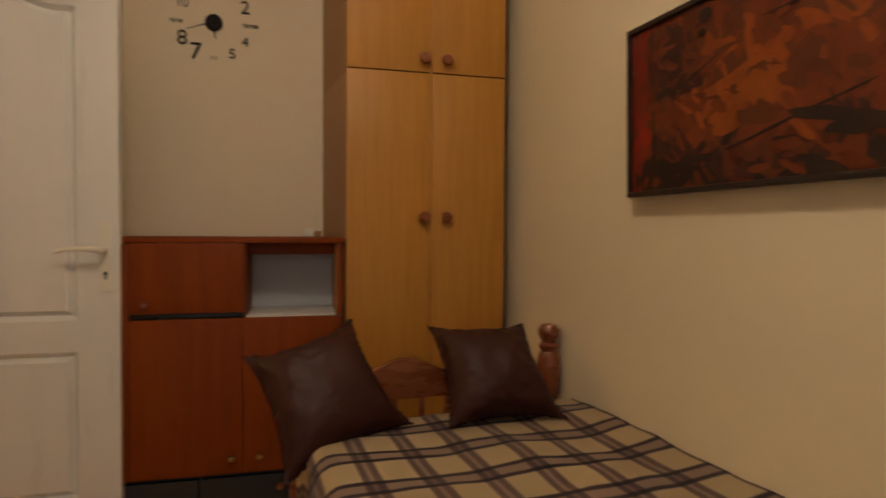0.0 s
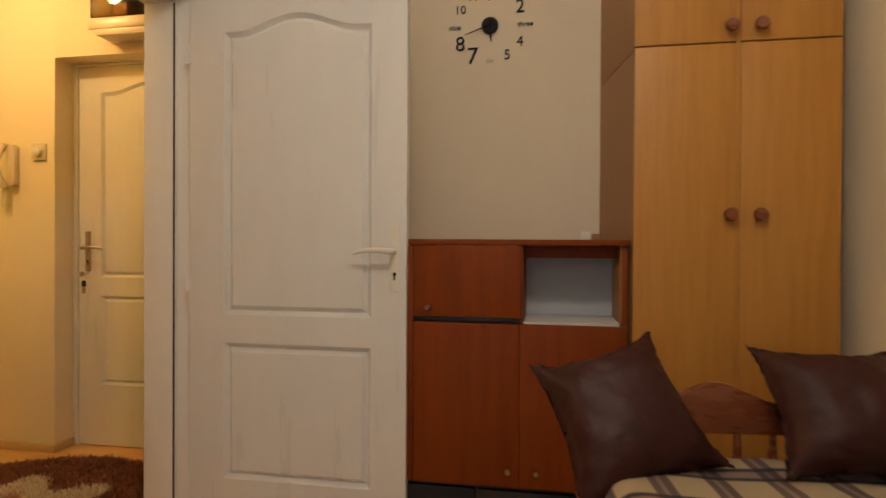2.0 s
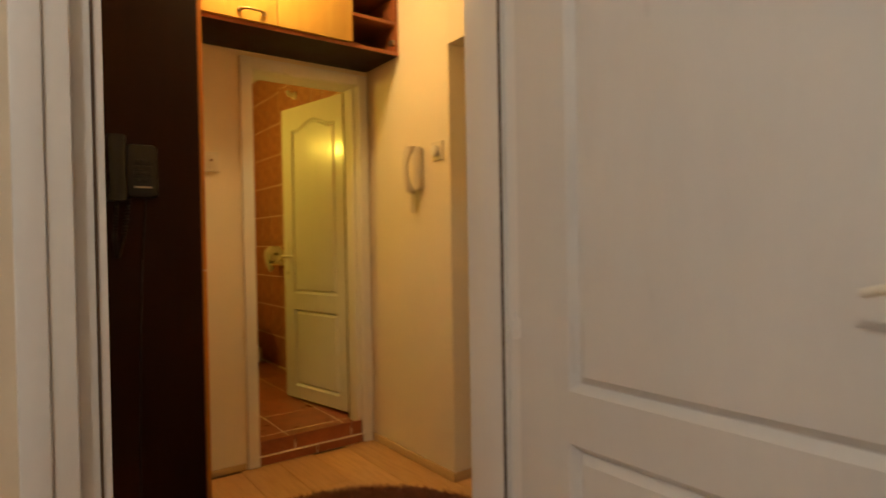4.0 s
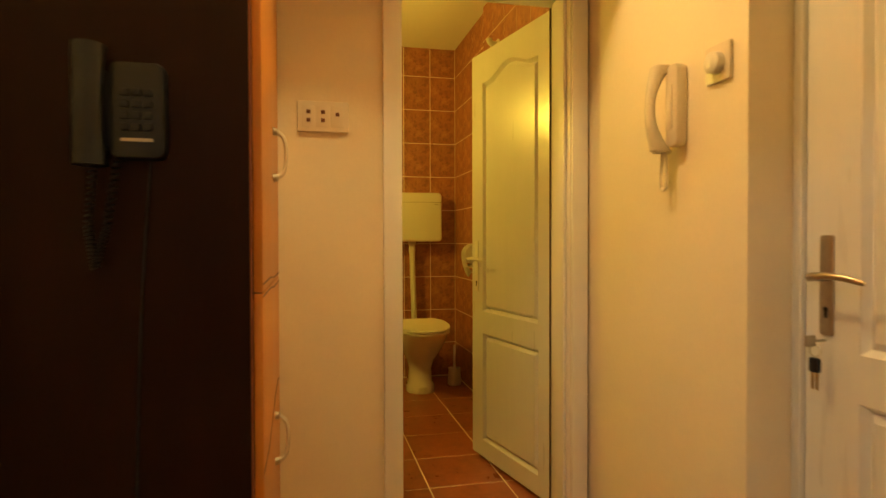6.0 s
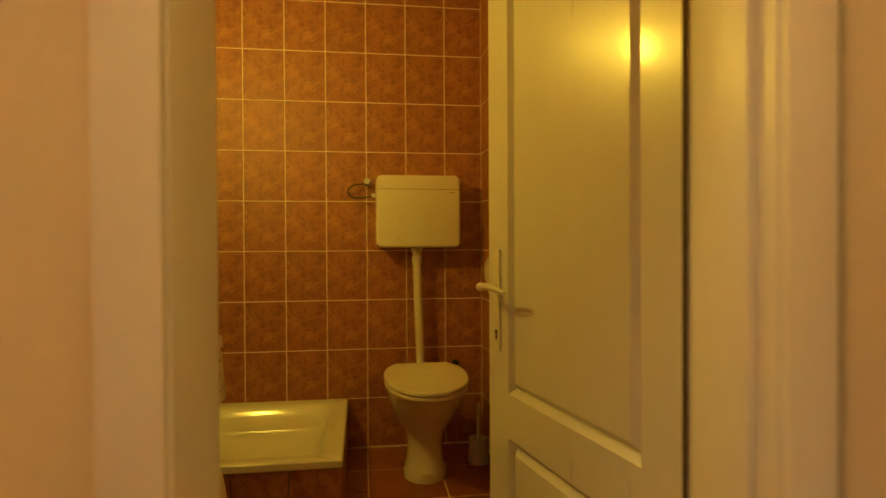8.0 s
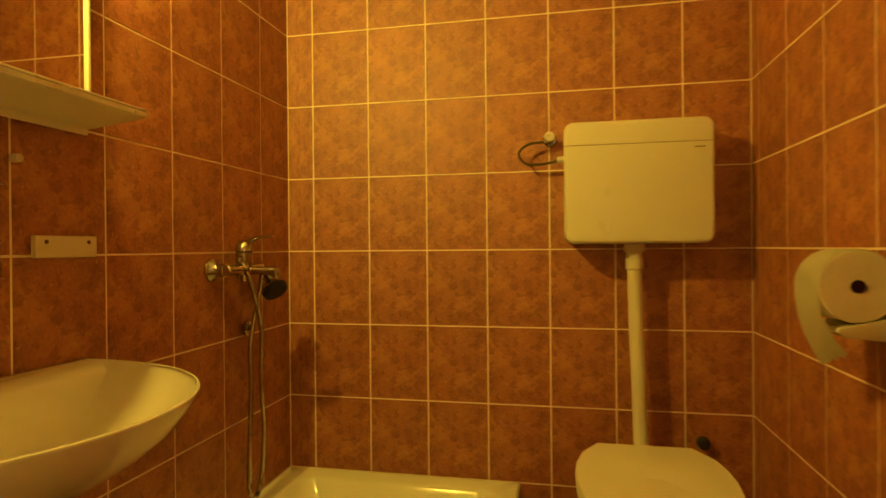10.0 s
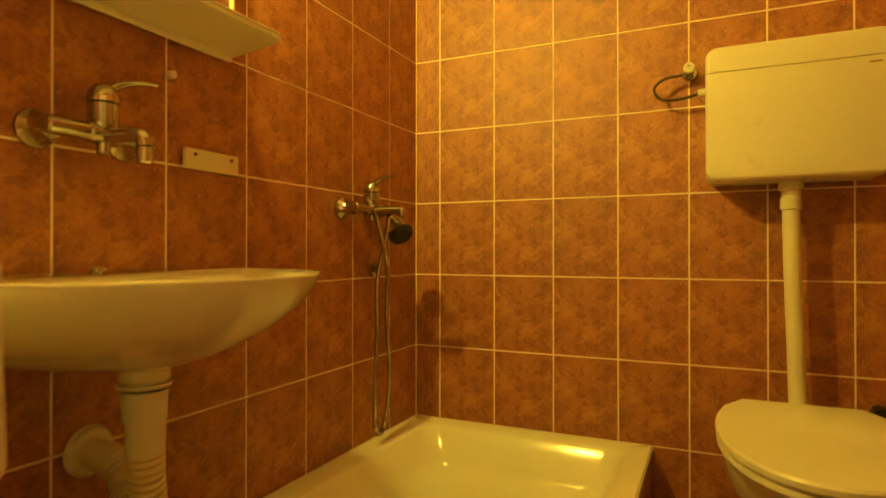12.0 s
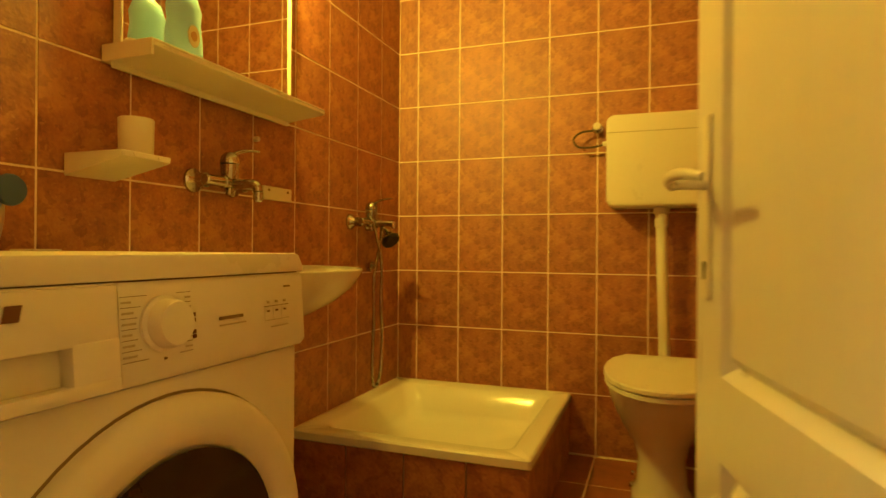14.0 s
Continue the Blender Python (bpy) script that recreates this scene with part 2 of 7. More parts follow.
def plaid_material():
    """Cream bedspread with dark purple bands across and grey bands along it."""
    m = bpy.data.materials.new("plaid_bedspread")
    m.use_nodes = True
    nt = m.node_tree
    nodes, link = nt.nodes, nt.links.new
    bsdf = nodes["Principled BSDF"]
    uv = nodes.new("ShaderNodeUVMap")
    sep = nodes.new("ShaderNodeSeparateXYZ")
    wob = nodes.new("ShaderNodeTexNoise")
    wob.inputs["Scale"].default_value = 5
    addw = nodes.new("ShaderNodeVectorMath")
    addw.operation = "MULTIPLY_ADD"
    addw.inputs[1].default_value = (0.012, 0.012, 0)
    link(uv.outputs["UV"], wob.inputs["Vector"])
    link(wob.outputs["Color"], addw.inputs[0])
    link(uv.outputs["UV"], addw.inputs[2])
    link(addw.outputs["Vector"], sep.inputs["Vector"])

    def bands(socket, period, shift, stops):
        a = nodes.new("ShaderNodeMath")
        a.operation = "MULTIPLY_ADD"
        a.inputs[1].default_value, a.inputs[2].default_value = 1 / period, shift
        f = nodes.new("ShaderNodeMath")
        f.operation = "FRACT"
        link(socket, a.inputs[0])
        link(a.outputs[0], f.inputs[0])
        r = ramp(nodes, stops)
        r.color_ramp.interpolation = "LINEAR"
        link(f.outputs[0], r.inputs["Fac"])
        return r.outputs["Color"]

    one, dark, pale, grey = (1, 1, 1), (0.066, 0.040, 0.125), (0.60, 0.53, 0.66), (0.30, 0.23, 0.34)
    across = bands(sep.outputs["Y"], 0.155, 0.3, [(0, one), (0.30, one), (0.33, dark), (0.40, dark), (0.43, pale), (0.60, pale), (0.63, dark), (0.70, dark), (0.73, one), (1, one)])
    along = bands(sep.outputs["X"], 0.125, 0.1, [(0, one), (0.34, one), (0.38, grey), (0.48, grey), (0.51, pale), (0.56, pale), (0.59, grey), (0.70, grey), (0.74, one), (1, one)])
    mul = nodes.new("ShaderNodeMix")
    mul.data_type, mul.blend_type = "RGBA", "MULTIPLY"
    mul.inputs["Factor"].default_value = 1
    link(across, mul.inputs["A"])
    link(along, mul.inputs["B"])
    base = nodes.new("ShaderNodeMix")
    base.data_type, base.blend_type = "RGBA", "MULTIPLY"
    base.inputs["Factor"].default_value = 1
    base.inputs["B"].default_value = (0.72, 0.56, 0.33, 1)
    link(mul.outputs["Result"], base.inputs["A"])
    link(base.outputs["Result"], bsdf.inputs["Base Color"])
    bsdf.inputs["Roughness"].default_value = 0.85
    bsdf.inputs["Sheen Weight"].default_value = 0.2
    weave = nodes.new("ShaderNodeTexNoise")
    weave.inputs["Scale"].default_value = 260
    link(uv.outputs["UV"], weave.inputs["Vector"])
    bump = nodes.new("ShaderNodeBump")
    bump.inputs["Strength"].default_value, bump.inputs["Distance"].default_value = 0.35, 0.002
    link(weave.outputs["Fac"], bump.inputs["Height"])
    link(bump.outputs["Normal"], bsdf.inputs["Normal"])
    return m


M_PLAID = plaid_material()


# ---- mesh helpers ----
def merge(*bms):
    """All of them in the first one."""
    out = bms[0]
    for b in bms[1:]:
        me = bpy.data.meshes.new("tmp")
        b.to_mesh(me)
        b.free()
        out.from_mesh(me)
        bpy.data.meshes.remove(me)
    return out


def box(x0, x1, y0, y1, z0, z1, bev=0.003, seg=2):
    bm = bmesh.new()
    bmesh.ops.create_cube(bm, size=1)
    for v in bm.verts:
        v.co = Vector(((x0 + x1) / 2 + v.co.x * (x1 - x0), (y0 + y1) / 2 + v.co.y * (y1 - y0), (z0 + z1) / 2 + v.co.z * (z1 - z0)))
    if bev:
        bev = min(bev, 0.45 * min(abs(x1 - x0), abs(y1 - y0), abs(z1 - z0)))
        bmesh.ops.bevel(bm, geom=bm.edges[:], offset=bev, segments=seg, profile=0.6, affect="EDGES")
    return bm


def lathe(profile, seg=24, m=None):
    """Rings of (radius, height) round z, then moved by m."""
    bm = bmesh.new()
    rings = []
    for r, z in profile:
        if r < 1e-5:
            rings.append([bm.verts.new((0, 0, z))])
        else:
            rings.append([bm.verts.new((r * math.cos(2 * math.pi * i / seg), r * math.sin(2 * math.pi * i / seg), z)) for i in range(seg)])
    for a, b in zip(rings, rings[1:]):
        for i in range(seg):
            j = (i + 1) % seg
            if len(a) == 1 and len(b) > 1:
                bm.faces.new((a[0], b[j], b[i]))
            elif len(b) == 1 and len(a) > 1:
                bm.faces.new((a[i], a[j], b[0]))
            elif len(a) > 1:
                bm.faces.new((a[i], a[j], b[j], b[i]))
    for ring in (rings[0], rings[-1]):
        if len(ring) > 1:
            bm.faces.new(ring)
    bmesh.ops.recalc_face_normals(bm, faces=bm.faces[:])
    if m is not None:
        bmesh.ops.transform(bm, matrix=m, verts=bm.verts[:])
    return bm


def rod(p, q, r, seg=14, r2=None):
    """A cylinder or cone from p to q."""
    p, q = Vector(p), Vector(q)
    n = (q - p).length
    e = min(r * 0.25, n * 0.2)
    r2 = r if r2 is None else r2
    m = Matrix.Translation(p) @ (q - p).to_track_quat("Z", "Y").to_matrix().to_4x4()
    return lathe([(0, 0), (r - e, 0), (r, e), (r2, n - e), (r2 - e, n), (0, n)], seg, m)


def tube(points, r, seg=10, smooth=0):
    """A round tube along points, a Catmull-Rom curve through them if smooth."""
    pts = [Vector(p) for p in points]
    if smooth:
        ext = [pts[0] * 2 - pts[1]] + pts + [pts[-1] * 2 - pts[-2]]
        fine = []
        for a, b, c, d in zip(ext, ext[1:], ext[2:], ext[3:]):
            for k in range(smooth):
                t = k / smooth
                fine.append(0.5 * ((2 * b) + (c - a) * t + (2 * a - 5 * b + 4 * c - d) * t * t + (3 * b - a - 3 * c + d) * t ** 3))
        pts = fine + [pts[-1]]
    bm = bmesh.new()
    rings, side = [], None
    for i, p in enumerate(pts):
        way = (pts[min(i + 1, len(pts) - 1)] - pts[max(i - 1, 0)]).normalized()
        if side is None:
            side = way.orthogonal().normalized()
        side = (side - way * side.dot(way)).normalized()
        up = way.cross(side)
        rr = r(i / (len(pts) - 1)) if callable(r) else r
        rings.append([bm.verts.new(p + rr * (math.cos(2 * math.pi * k / seg) * side + math.sin(2 * math.pi * k / seg) * up)) for k in range(seg)])
    for a, b in zip(rings, rings[1:]):
        for k in range(seg):
            j = (k + 1) % seg
            bm.faces.new((a[k], a[j], b[j], b[k]))
    bm.faces.new(rings[0][::-1])
    bm.faces.new(rings[-1])
    return bm


def loft(rings, cap=True):
    """A skin over closed rings with the same number of points."""
    bm = bmesh.new()
    vs = [[bm.verts.new(p) for p in ring] for ring in rings]
    n = len(vs[0])
    for a, b in zip(vs, vs[1:]):
        for i in range(n):
            bm.faces.new((a[i], a[(i + 1) % n], b[(i + 1) % n], b[i]))
    if cap:
        bm.faces.new(vs[0][::-1])
        bm.faces.new(vs[-1])
    bmesh.ops.recalc_face_normals(bm, faces=bm.faces[:])
    return bm


def sheet(f, nu, nv, uvs=None):
    """A grid of f(u, v) with u and v from 0 to 1."""
    bm = bmesh.new()
    layer = bm.loops.layers.uv.new("UVMap") if uvs else None
    vs = [[bm.verts.new(f(i / nu, j / nv)) for i in range(nu + 1)] for j in range(nv + 1)]
    for j in range(nv):
        for i in range(nu):
            face = bm.faces.new((vs[j][i], vs[j][i + 1], vs[j + 1][i + 1], vs[j + 1][i]))
            if layer:
                for loop, (a, b) in zip(face.loops, ((i, j), (i + 1, j), (i + 1, j + 1), (i, j + 1))):
                    loop[layer].uv = uvs(a / nu, b / nv)
    return bm


def hull_plate(outline, normal_axis, a, b, bev=0.004):
    """An outline of (u, v) pulled from a to b along an axis: 'x' (u=y, v=z), 'y' (u=x, v=z) or 'z' (u=x, v=y)."""
    bm = bmesh.new()
    put = {"x": lambda u, v, w: (w, u, v), "y": lambda u, v, w: (u, w, v), "z": lambda u, v, w: (u, v, w)}[normal_axis]
    lo = [bm.verts.new(put(u, v, a)) for u, v in outline]
    hi = [bm.verts.new(put(u, v, b)) for u, v in outline]
    n = len(outline)
    top, bottom = bm.faces.new(hi), bm.faces.new(lo[::-1])
    for i in range(n):
        bm.faces.new((lo[i], lo[(i + 1) % n], hi[(i + 1) % n], hi[i]))
    bmesh.ops.recalc_face_normals(bm, faces=bm.faces[:])
    if bev:
        bmesh.ops.bevel(bm, geom=list(set(top.edges) | set(bottom.edges)), offset=bev, segments=2, profile=0.6, affect="EDGES")
    return bm


def round_rect(u0, u1, v0, v1, r, n=5):
    out = []
    for cu, cv, a0 in ((u1 - r, v1 - r, 0), (u0 + r, v1 - r, 90), (u0 + r, v0 + r, 180), (u1 - r, v0 + r, 270)):
        for k in range(n + 1):
            a = radians(a0 + 90 * k / n)
            out.append((cu + r * math.cos(a), cv + r * math.sin(a)))
    return out


def moved(bm, way):
    bmesh.ops.translate(bm, vec=Vector(way), verts=bm.verts[:])
    return bm


def reshaped(bm, f):
    for v in bm.verts:
        v.co = f(v.co)
    return bm


def mesh_of(name, bm, mat, smooth=38):
    me = bpy.data.meshes.new(name)
    bm.to_mesh(me)
    bm.free()
    me.materials.append(mat)
    for p in me.polygons:
        p.use_smooth = True
    me.set_sharp_from_angle(angle=radians(smooth))
    return me


BASE = {}


def thing(name, at, label, category, group=""):
    ob = new(name)
    ob.empty_display_size = 0.1
    ob.location = at
    BASE[ob.name] = Vector(at)
    return tagged(ob, label, category, group)


def part(name, bm, mat, parent, label="", smooth=38):
    """One mesh under a thing or a part; the bmesh is in world places."""
    root = BASE[parent.name]
    bmesh.ops.translate(bm, vec=-root, verts=bm.verts[:])
    ob = new(name, mesh_of(name, bm, mat, smooth))
    ob.parent = parent
    BASE[ob.name] = root
    return tagged(ob, label)


def turned(ob, degrees):
    ob.rotation_euler = (0, 0, radians(degrees))
    return ob


def single(name, bm, mat, label, category, kind="", group="", smooth=38):
    """A thing or a piece of the setting in one mesh, with its origin at its lowest middle."""
    lo = Vector([min(v.co[i] for v in bm.verts) for i in range(3)])
    hi = Vector([max(v.co[i] for v in bm.verts) for i in range(3)])
    at = Vector(((lo.x + hi.x) / 2, (lo.y + hi.y) / 2, lo.z))
    bmesh.ops.translate(bm, vec=-at, verts=bm.verts[:])
    ob = new(name, mesh_of(name, bm, mat, smooth))
    ob.location = at
    BASE[ob.name] = at
    return tagged(ob, label, category, group, kind)


def structure(name, bm, mat, label, category):
    return single(name, bm, mat, label, category, "structure")


# ---- plan ----
ROOM_X0, ROOM_X1 = -0.24, 1.84      # bedroom, between the door wall and the picture wall
ROOM_Y0, ROOM_Y1 = -1.90, 1.836     # back wall and clock wall
HALL_X0, HALL_X1 = -2.335, -0.40    # bathroom wall and bedroom wall
HALL_Y0, HALL_Y1 = 0.68, 2.28       # wall behind the tall cabinet and entrance wall
BATH_X0, BATH_X1 = -4.80, -2.50
BATH_Y0, BATH_Y1 = 0.905, 2.412
SLANT = 6.3                         # the picture wall leans off the square by this angle
CEIL = 2.595
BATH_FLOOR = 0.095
DOOR_Y0, DOOR_Y1, DOOR_TOP = 0.70, 1.47, 1.925       # bedroom doorway
BDOOR_Y0, BDOOR_Y1, BDOOR_TOP = 1.620, 2.21, 2.01    # bathroom doorway
REC_X0, REC_X1, REC_TOP, REC_Y = -1.56, -0.62, 2.046, 2.41   # entrance recess


def wall_with_hole(axis, w0, w1, u0, u1, z0, z1, h0, h1, top, bottom=0.0):
    """A wall across an axis, from w0 to w1 thick, with one doorway from h0 to h1 along it."""
    def b(a0, a1, c0, c1):
        return box(w0, w1, a0, a1, c0, c1, 0) if axis == "x" else box(a0, a1, w0, w1, c0, c1, 0)
    pieces = [b(u0, h0, z0, z1), b(h1, u1, z0, z1), b(h0, h1, top, z1)]
    if bottom > z0:
        pieces.append(b(h0, h1, z0, bottom))
    return merge(*pieces)


structure("wall_clock", box(ROOM_X0 - 0.16, ROOM_X1 + 0.15, ROOM_Y1, ROOM_Y1 + 0.12, 0, CEIL, 0), M_WALL, "matt cream painted bedroom wall behind the clock", "wall")


def picture_wall_x(y):
    """The face of the slanted picture wall."""
    return 1.835 + (1.145 - y) * math.tan(radians(SLANT))


structure("wall_picture", hull_plate([(picture_wall_x(ROOM_Y0), ROOM_Y0), (picture_wall_x(ROOM_Y0) + 0.15, ROOM_Y0), (picture_wall_x(ROOM_Y1) + 0.15, ROOM_Y1), (picture_wall_x(ROOM_Y1), ROOM_Y1)], "z", 0, CEIL, 0), M_WALL_WARM_LIT, "matt cream bedroom wall with a painting, warm light in its colour", "wall")
WIN_X0, WIN_X1, WIN_Z0, WIN_Z1 = 0.05, 1.15, 0.40, 2.15
structure("wall_back", merge(box(ROOM_X0 - 0.16, WIN_X0, ROOM_Y0 - 0.15, ROOM_Y0, 0, CEIL, 0), box(WIN_X1, ROOM_X1 + 0.5, ROOM_Y0 - 0.15, ROOM_Y0, 0, CEIL, 0), box(WIN_X0, WIN_X1, ROOM_Y0 - 0.15, ROOM_Y0, 0, WIN_Z0, 0), box(WIN_X0, WIN_X1, ROOM_Y0 - 0.15, ROOM_Y0, WIN_Z1, CEIL, 0)), M_WALL, "plain cream painted bedroom back wall with an assumed window", "wall")


def bedroom_window():
    """An assumed, unseen casement; a cool area light before its panes stands for daylight."""
    y0, y1 = ROOM_Y0 - 0.10, ROOM_Y0 - 0.04
    ob = thing("window_1", ((WIN_X0 + WIN_X1) / 2, ROOM_Y0 - 0.07, WIN_Z0), "white painted bedroom window, unseen, assumed for the cool light", "window")
    ob["kind"] = "structure"
    mid = (WIN_X0 + WIN_X1) / 2
    part("window_frame", merge(box(WIN_X0 + 0.001, WIN_X0 + 0.06, y0, y1, WIN_Z0 + 0.061, WIN_Z1 - 0.061, 0.004), box(WIN_X1 - 0.06, WIN_X1 - 0.001, y0, y1, WIN_Z0 + 0.061, WIN_Z1 - 0.061, 0.004), box(mid - 0.04, mid + 0.04, y0, y1, WIN_Z0 + 0.061, WIN_Z1 - 0.061, 0.004), box(WIN_X0 + 0.001, WIN_X1 - 0.001, y0, y1, WIN_Z0 + 0.001, WIN_Z0 + 0.06, 0.004), box(WIN_X0 + 0.001, WIN_X1 - 0.001, y0, y1, WIN_Z1 - 0.06, WIN_Z1 - 0.001, 0.004)), M_FRAME, ob)
    part("window_sill", box(WIN_X0 - 0.04, WIN_X1 + 0.04, ROOM_Y0 + 0.001, ROOM_Y0 + 0.12, WIN_Z0 - 0.03, WIN_Z0 - 0.002, 0.006), M_FRAME, ob)
    for a, b in ((WIN_X0 + 0.06, mid - 0.04), (mid + 0.04, WIN_X1 - 0.06)):
        part("pane", box(a, b, ROOM_Y0 - 0.075, ROOM_Y0 - 0.070, WIN_Z0 + 0.06, WIN_Z1 - 0.06, 0), M_DARK_GLASS, ob)


# cool light added behind the camera for the bluish tone on door and frame
lamp = bpy.data.lights.new("assumed_window_light", "AREA")
lamp.shape, lamp.size, lamp.size_y = "RECTANGLE", WIN_X1 - WIN_X0 - 0.1, WIN_Z1 - WIN_Z0 - 0.1
lamp.energy, lamp.color = 4.4, (0.62, 0.78, 1.0)
window_light = new("assumed_window_light", lamp)
window_light.matrix_basis = pose((WIN_X0 + WIN_X1) / 2, ROOM_Y0 - 0.03, (WIN_Z0 + WIN_Z1) / 2, 90, 0, 0)

structure("wall_door", wall_with_hole("x", HALL_X1, ROOM_X0, ROOM_Y0, HALL_Y1 + 0.3, 0, CEIL, DOOR_Y0 - 0.02, DOOR_Y1 + 0.02, DOOR_TOP + 0.02), M_WALL, "cream wall with the bedroom doorway", "wall")
structure("ceiling_bedroom", box(ROOM_X0 - 0.16, ROOM_X1 + 0.5, ROOM_Y0 - 0.15, ROOM_Y1 + 0.12, CEIL, CEIL + 0.1, 0), M_CEIL, "plain off-white painted bedroom ceiling", "ceiling")
structure("wall_entrance", merge(
    box(HALL_X0, REC_X0, HALL_Y1, HALL_Y1 + 0.3, 0, CEIL, 0.004),
    box(REC_X1, HALL_X1, HALL_Y1, HALL_Y1 + 0.3, 0, CEIL, 0),
    box(REC_X0, REC_X1, HALL_Y1, HALL_Y1 + 0.3, REC_TOP, CEIL, 0)), M_HALL, "cream plastered hall wall with a deep door recess", "wall")
structure("wall_stair_side", box(REC_X0 - 0.1, REC_X1 + 0.1, HALL_Y1 + 0.301, HALL_Y1 + 0.4, 0, CEIL, 0), M_HALL, "plain wall closing the entrance recess", "wall")
structure("wall_bathroom", wall_with_hole("x", BATH_X1 + 0.012, HALL_X0, HALL_Y0, HALL_Y1 + 0.3, 0, CEIL, BDOOR_Y0 - 0.02, BDOOR_Y1 + 0.02, BDOOR_TOP + 0.02, BATH_FLOOR - 0.012), M_HALL, "cream painted hall wall with the bathroom doorway", "wall")
structure("wall_hall_end", box(HALL_X0 - 0.2, HALL_X1, HALL_Y0 - 0.12, HALL_Y0, 0, CEIL, 0), M_HALL, "plain cream wall behind the tall cabinet", "wall")
structure("ceiling_hall", box(HALL_X0 - 0.17, HALL_X1, HALL_Y0 - 0.12, HALL_Y1 + 0.4, CEIL, CEIL + 0.1, 0), M_CEIL, "plain off-white painted hall ceiling", "ceiling")
structure("ceiling_bathroom", box(BATH_X0 - 0.1, BATH_X1 + 0.01, BATH_Y0 - 0.1, BATH_Y1 + 0.15, CEIL, CEIL + 0.1, 0), M_CEIL, "plain off-white painted bathroom ceiling", "ceiling")


bedroom_window()


# ---- doors ----
def door_skin(w, h, y, out, panels, step=0.0155, run=0.030):
    """One face of a door leaf at y, looking along out (+1 or -1), with sunk panels, each an outline of (x, z)."""
    bm = bmesh.new()
    edges = []

    def loop(points, depth):
        vs = [bm.verts.new((x, y - out * depth, z)) for x, z in points]
        return vs, [bm.edges.new((vs[i], vs[(i + 1) % len(vs)])) for i in range(len(vs))]

    _, e = loop([(0, 0), (w, 0), (w, h), (0, h)], 0)
    edges += e
    for outline in panels:
        cx = sum(p[0] for p in outline) / len(outline)
        x0, x1 = min(p[0] for p in outline), max(p[0] for p in outline)
        z0, z1 = min(p[1] for p in outline), max(p[1] for p in outline)

        def inset(k):
            return [(x + k * (1 if x < x0 + 1e-4 else -1 if x > x1 - 1e-4 else 0), z + (k if z < z0 + 1e-4 else -k)) for x, z in outline]

        a, e = loop(outline, 0)
        edges += e
        prev = a
        for k, d in ((0.002, step * 0.12), (run * 0.45, step), (run * 0.53, step), (run, step * 0.15)):
            cur, _ = loop(inset(k), d)
            for i in range(len(cur)):
                j = (i + 1) % len(cur)
                bm.faces.new((prev[i], prev[j], cur[j], cur[i]))
            prev = cur
        bm.faces.new(prev)
    bmesh.ops.triangle_fill(bm, edges=edges, use_beauty=True)
    bmesh.ops.recalc_face_normals(bm, faces=bm.faces[:])
    up = sum((f.normal.y * f.calc_area() for f in bm.faces))
    if up * out < 0:
        bmesh.ops.reverse_faces(bm, faces=bm.faces[:])
    return bm


def arched(x0, x1, z0, z1, rise, n=18):
    pts = [(x0, z0), (x1, z0)]
    for i in range(n + 1):
        u = 1 - i / n
        t = min(1, max(0, (u - 0.12) / 0.76))
        pts.append((x0 + (x1 - x0) * u, z1 + rise * (0.5 - 0.5 * math.cos(2 * math.pi * t)) ** 0.8))
    return pts


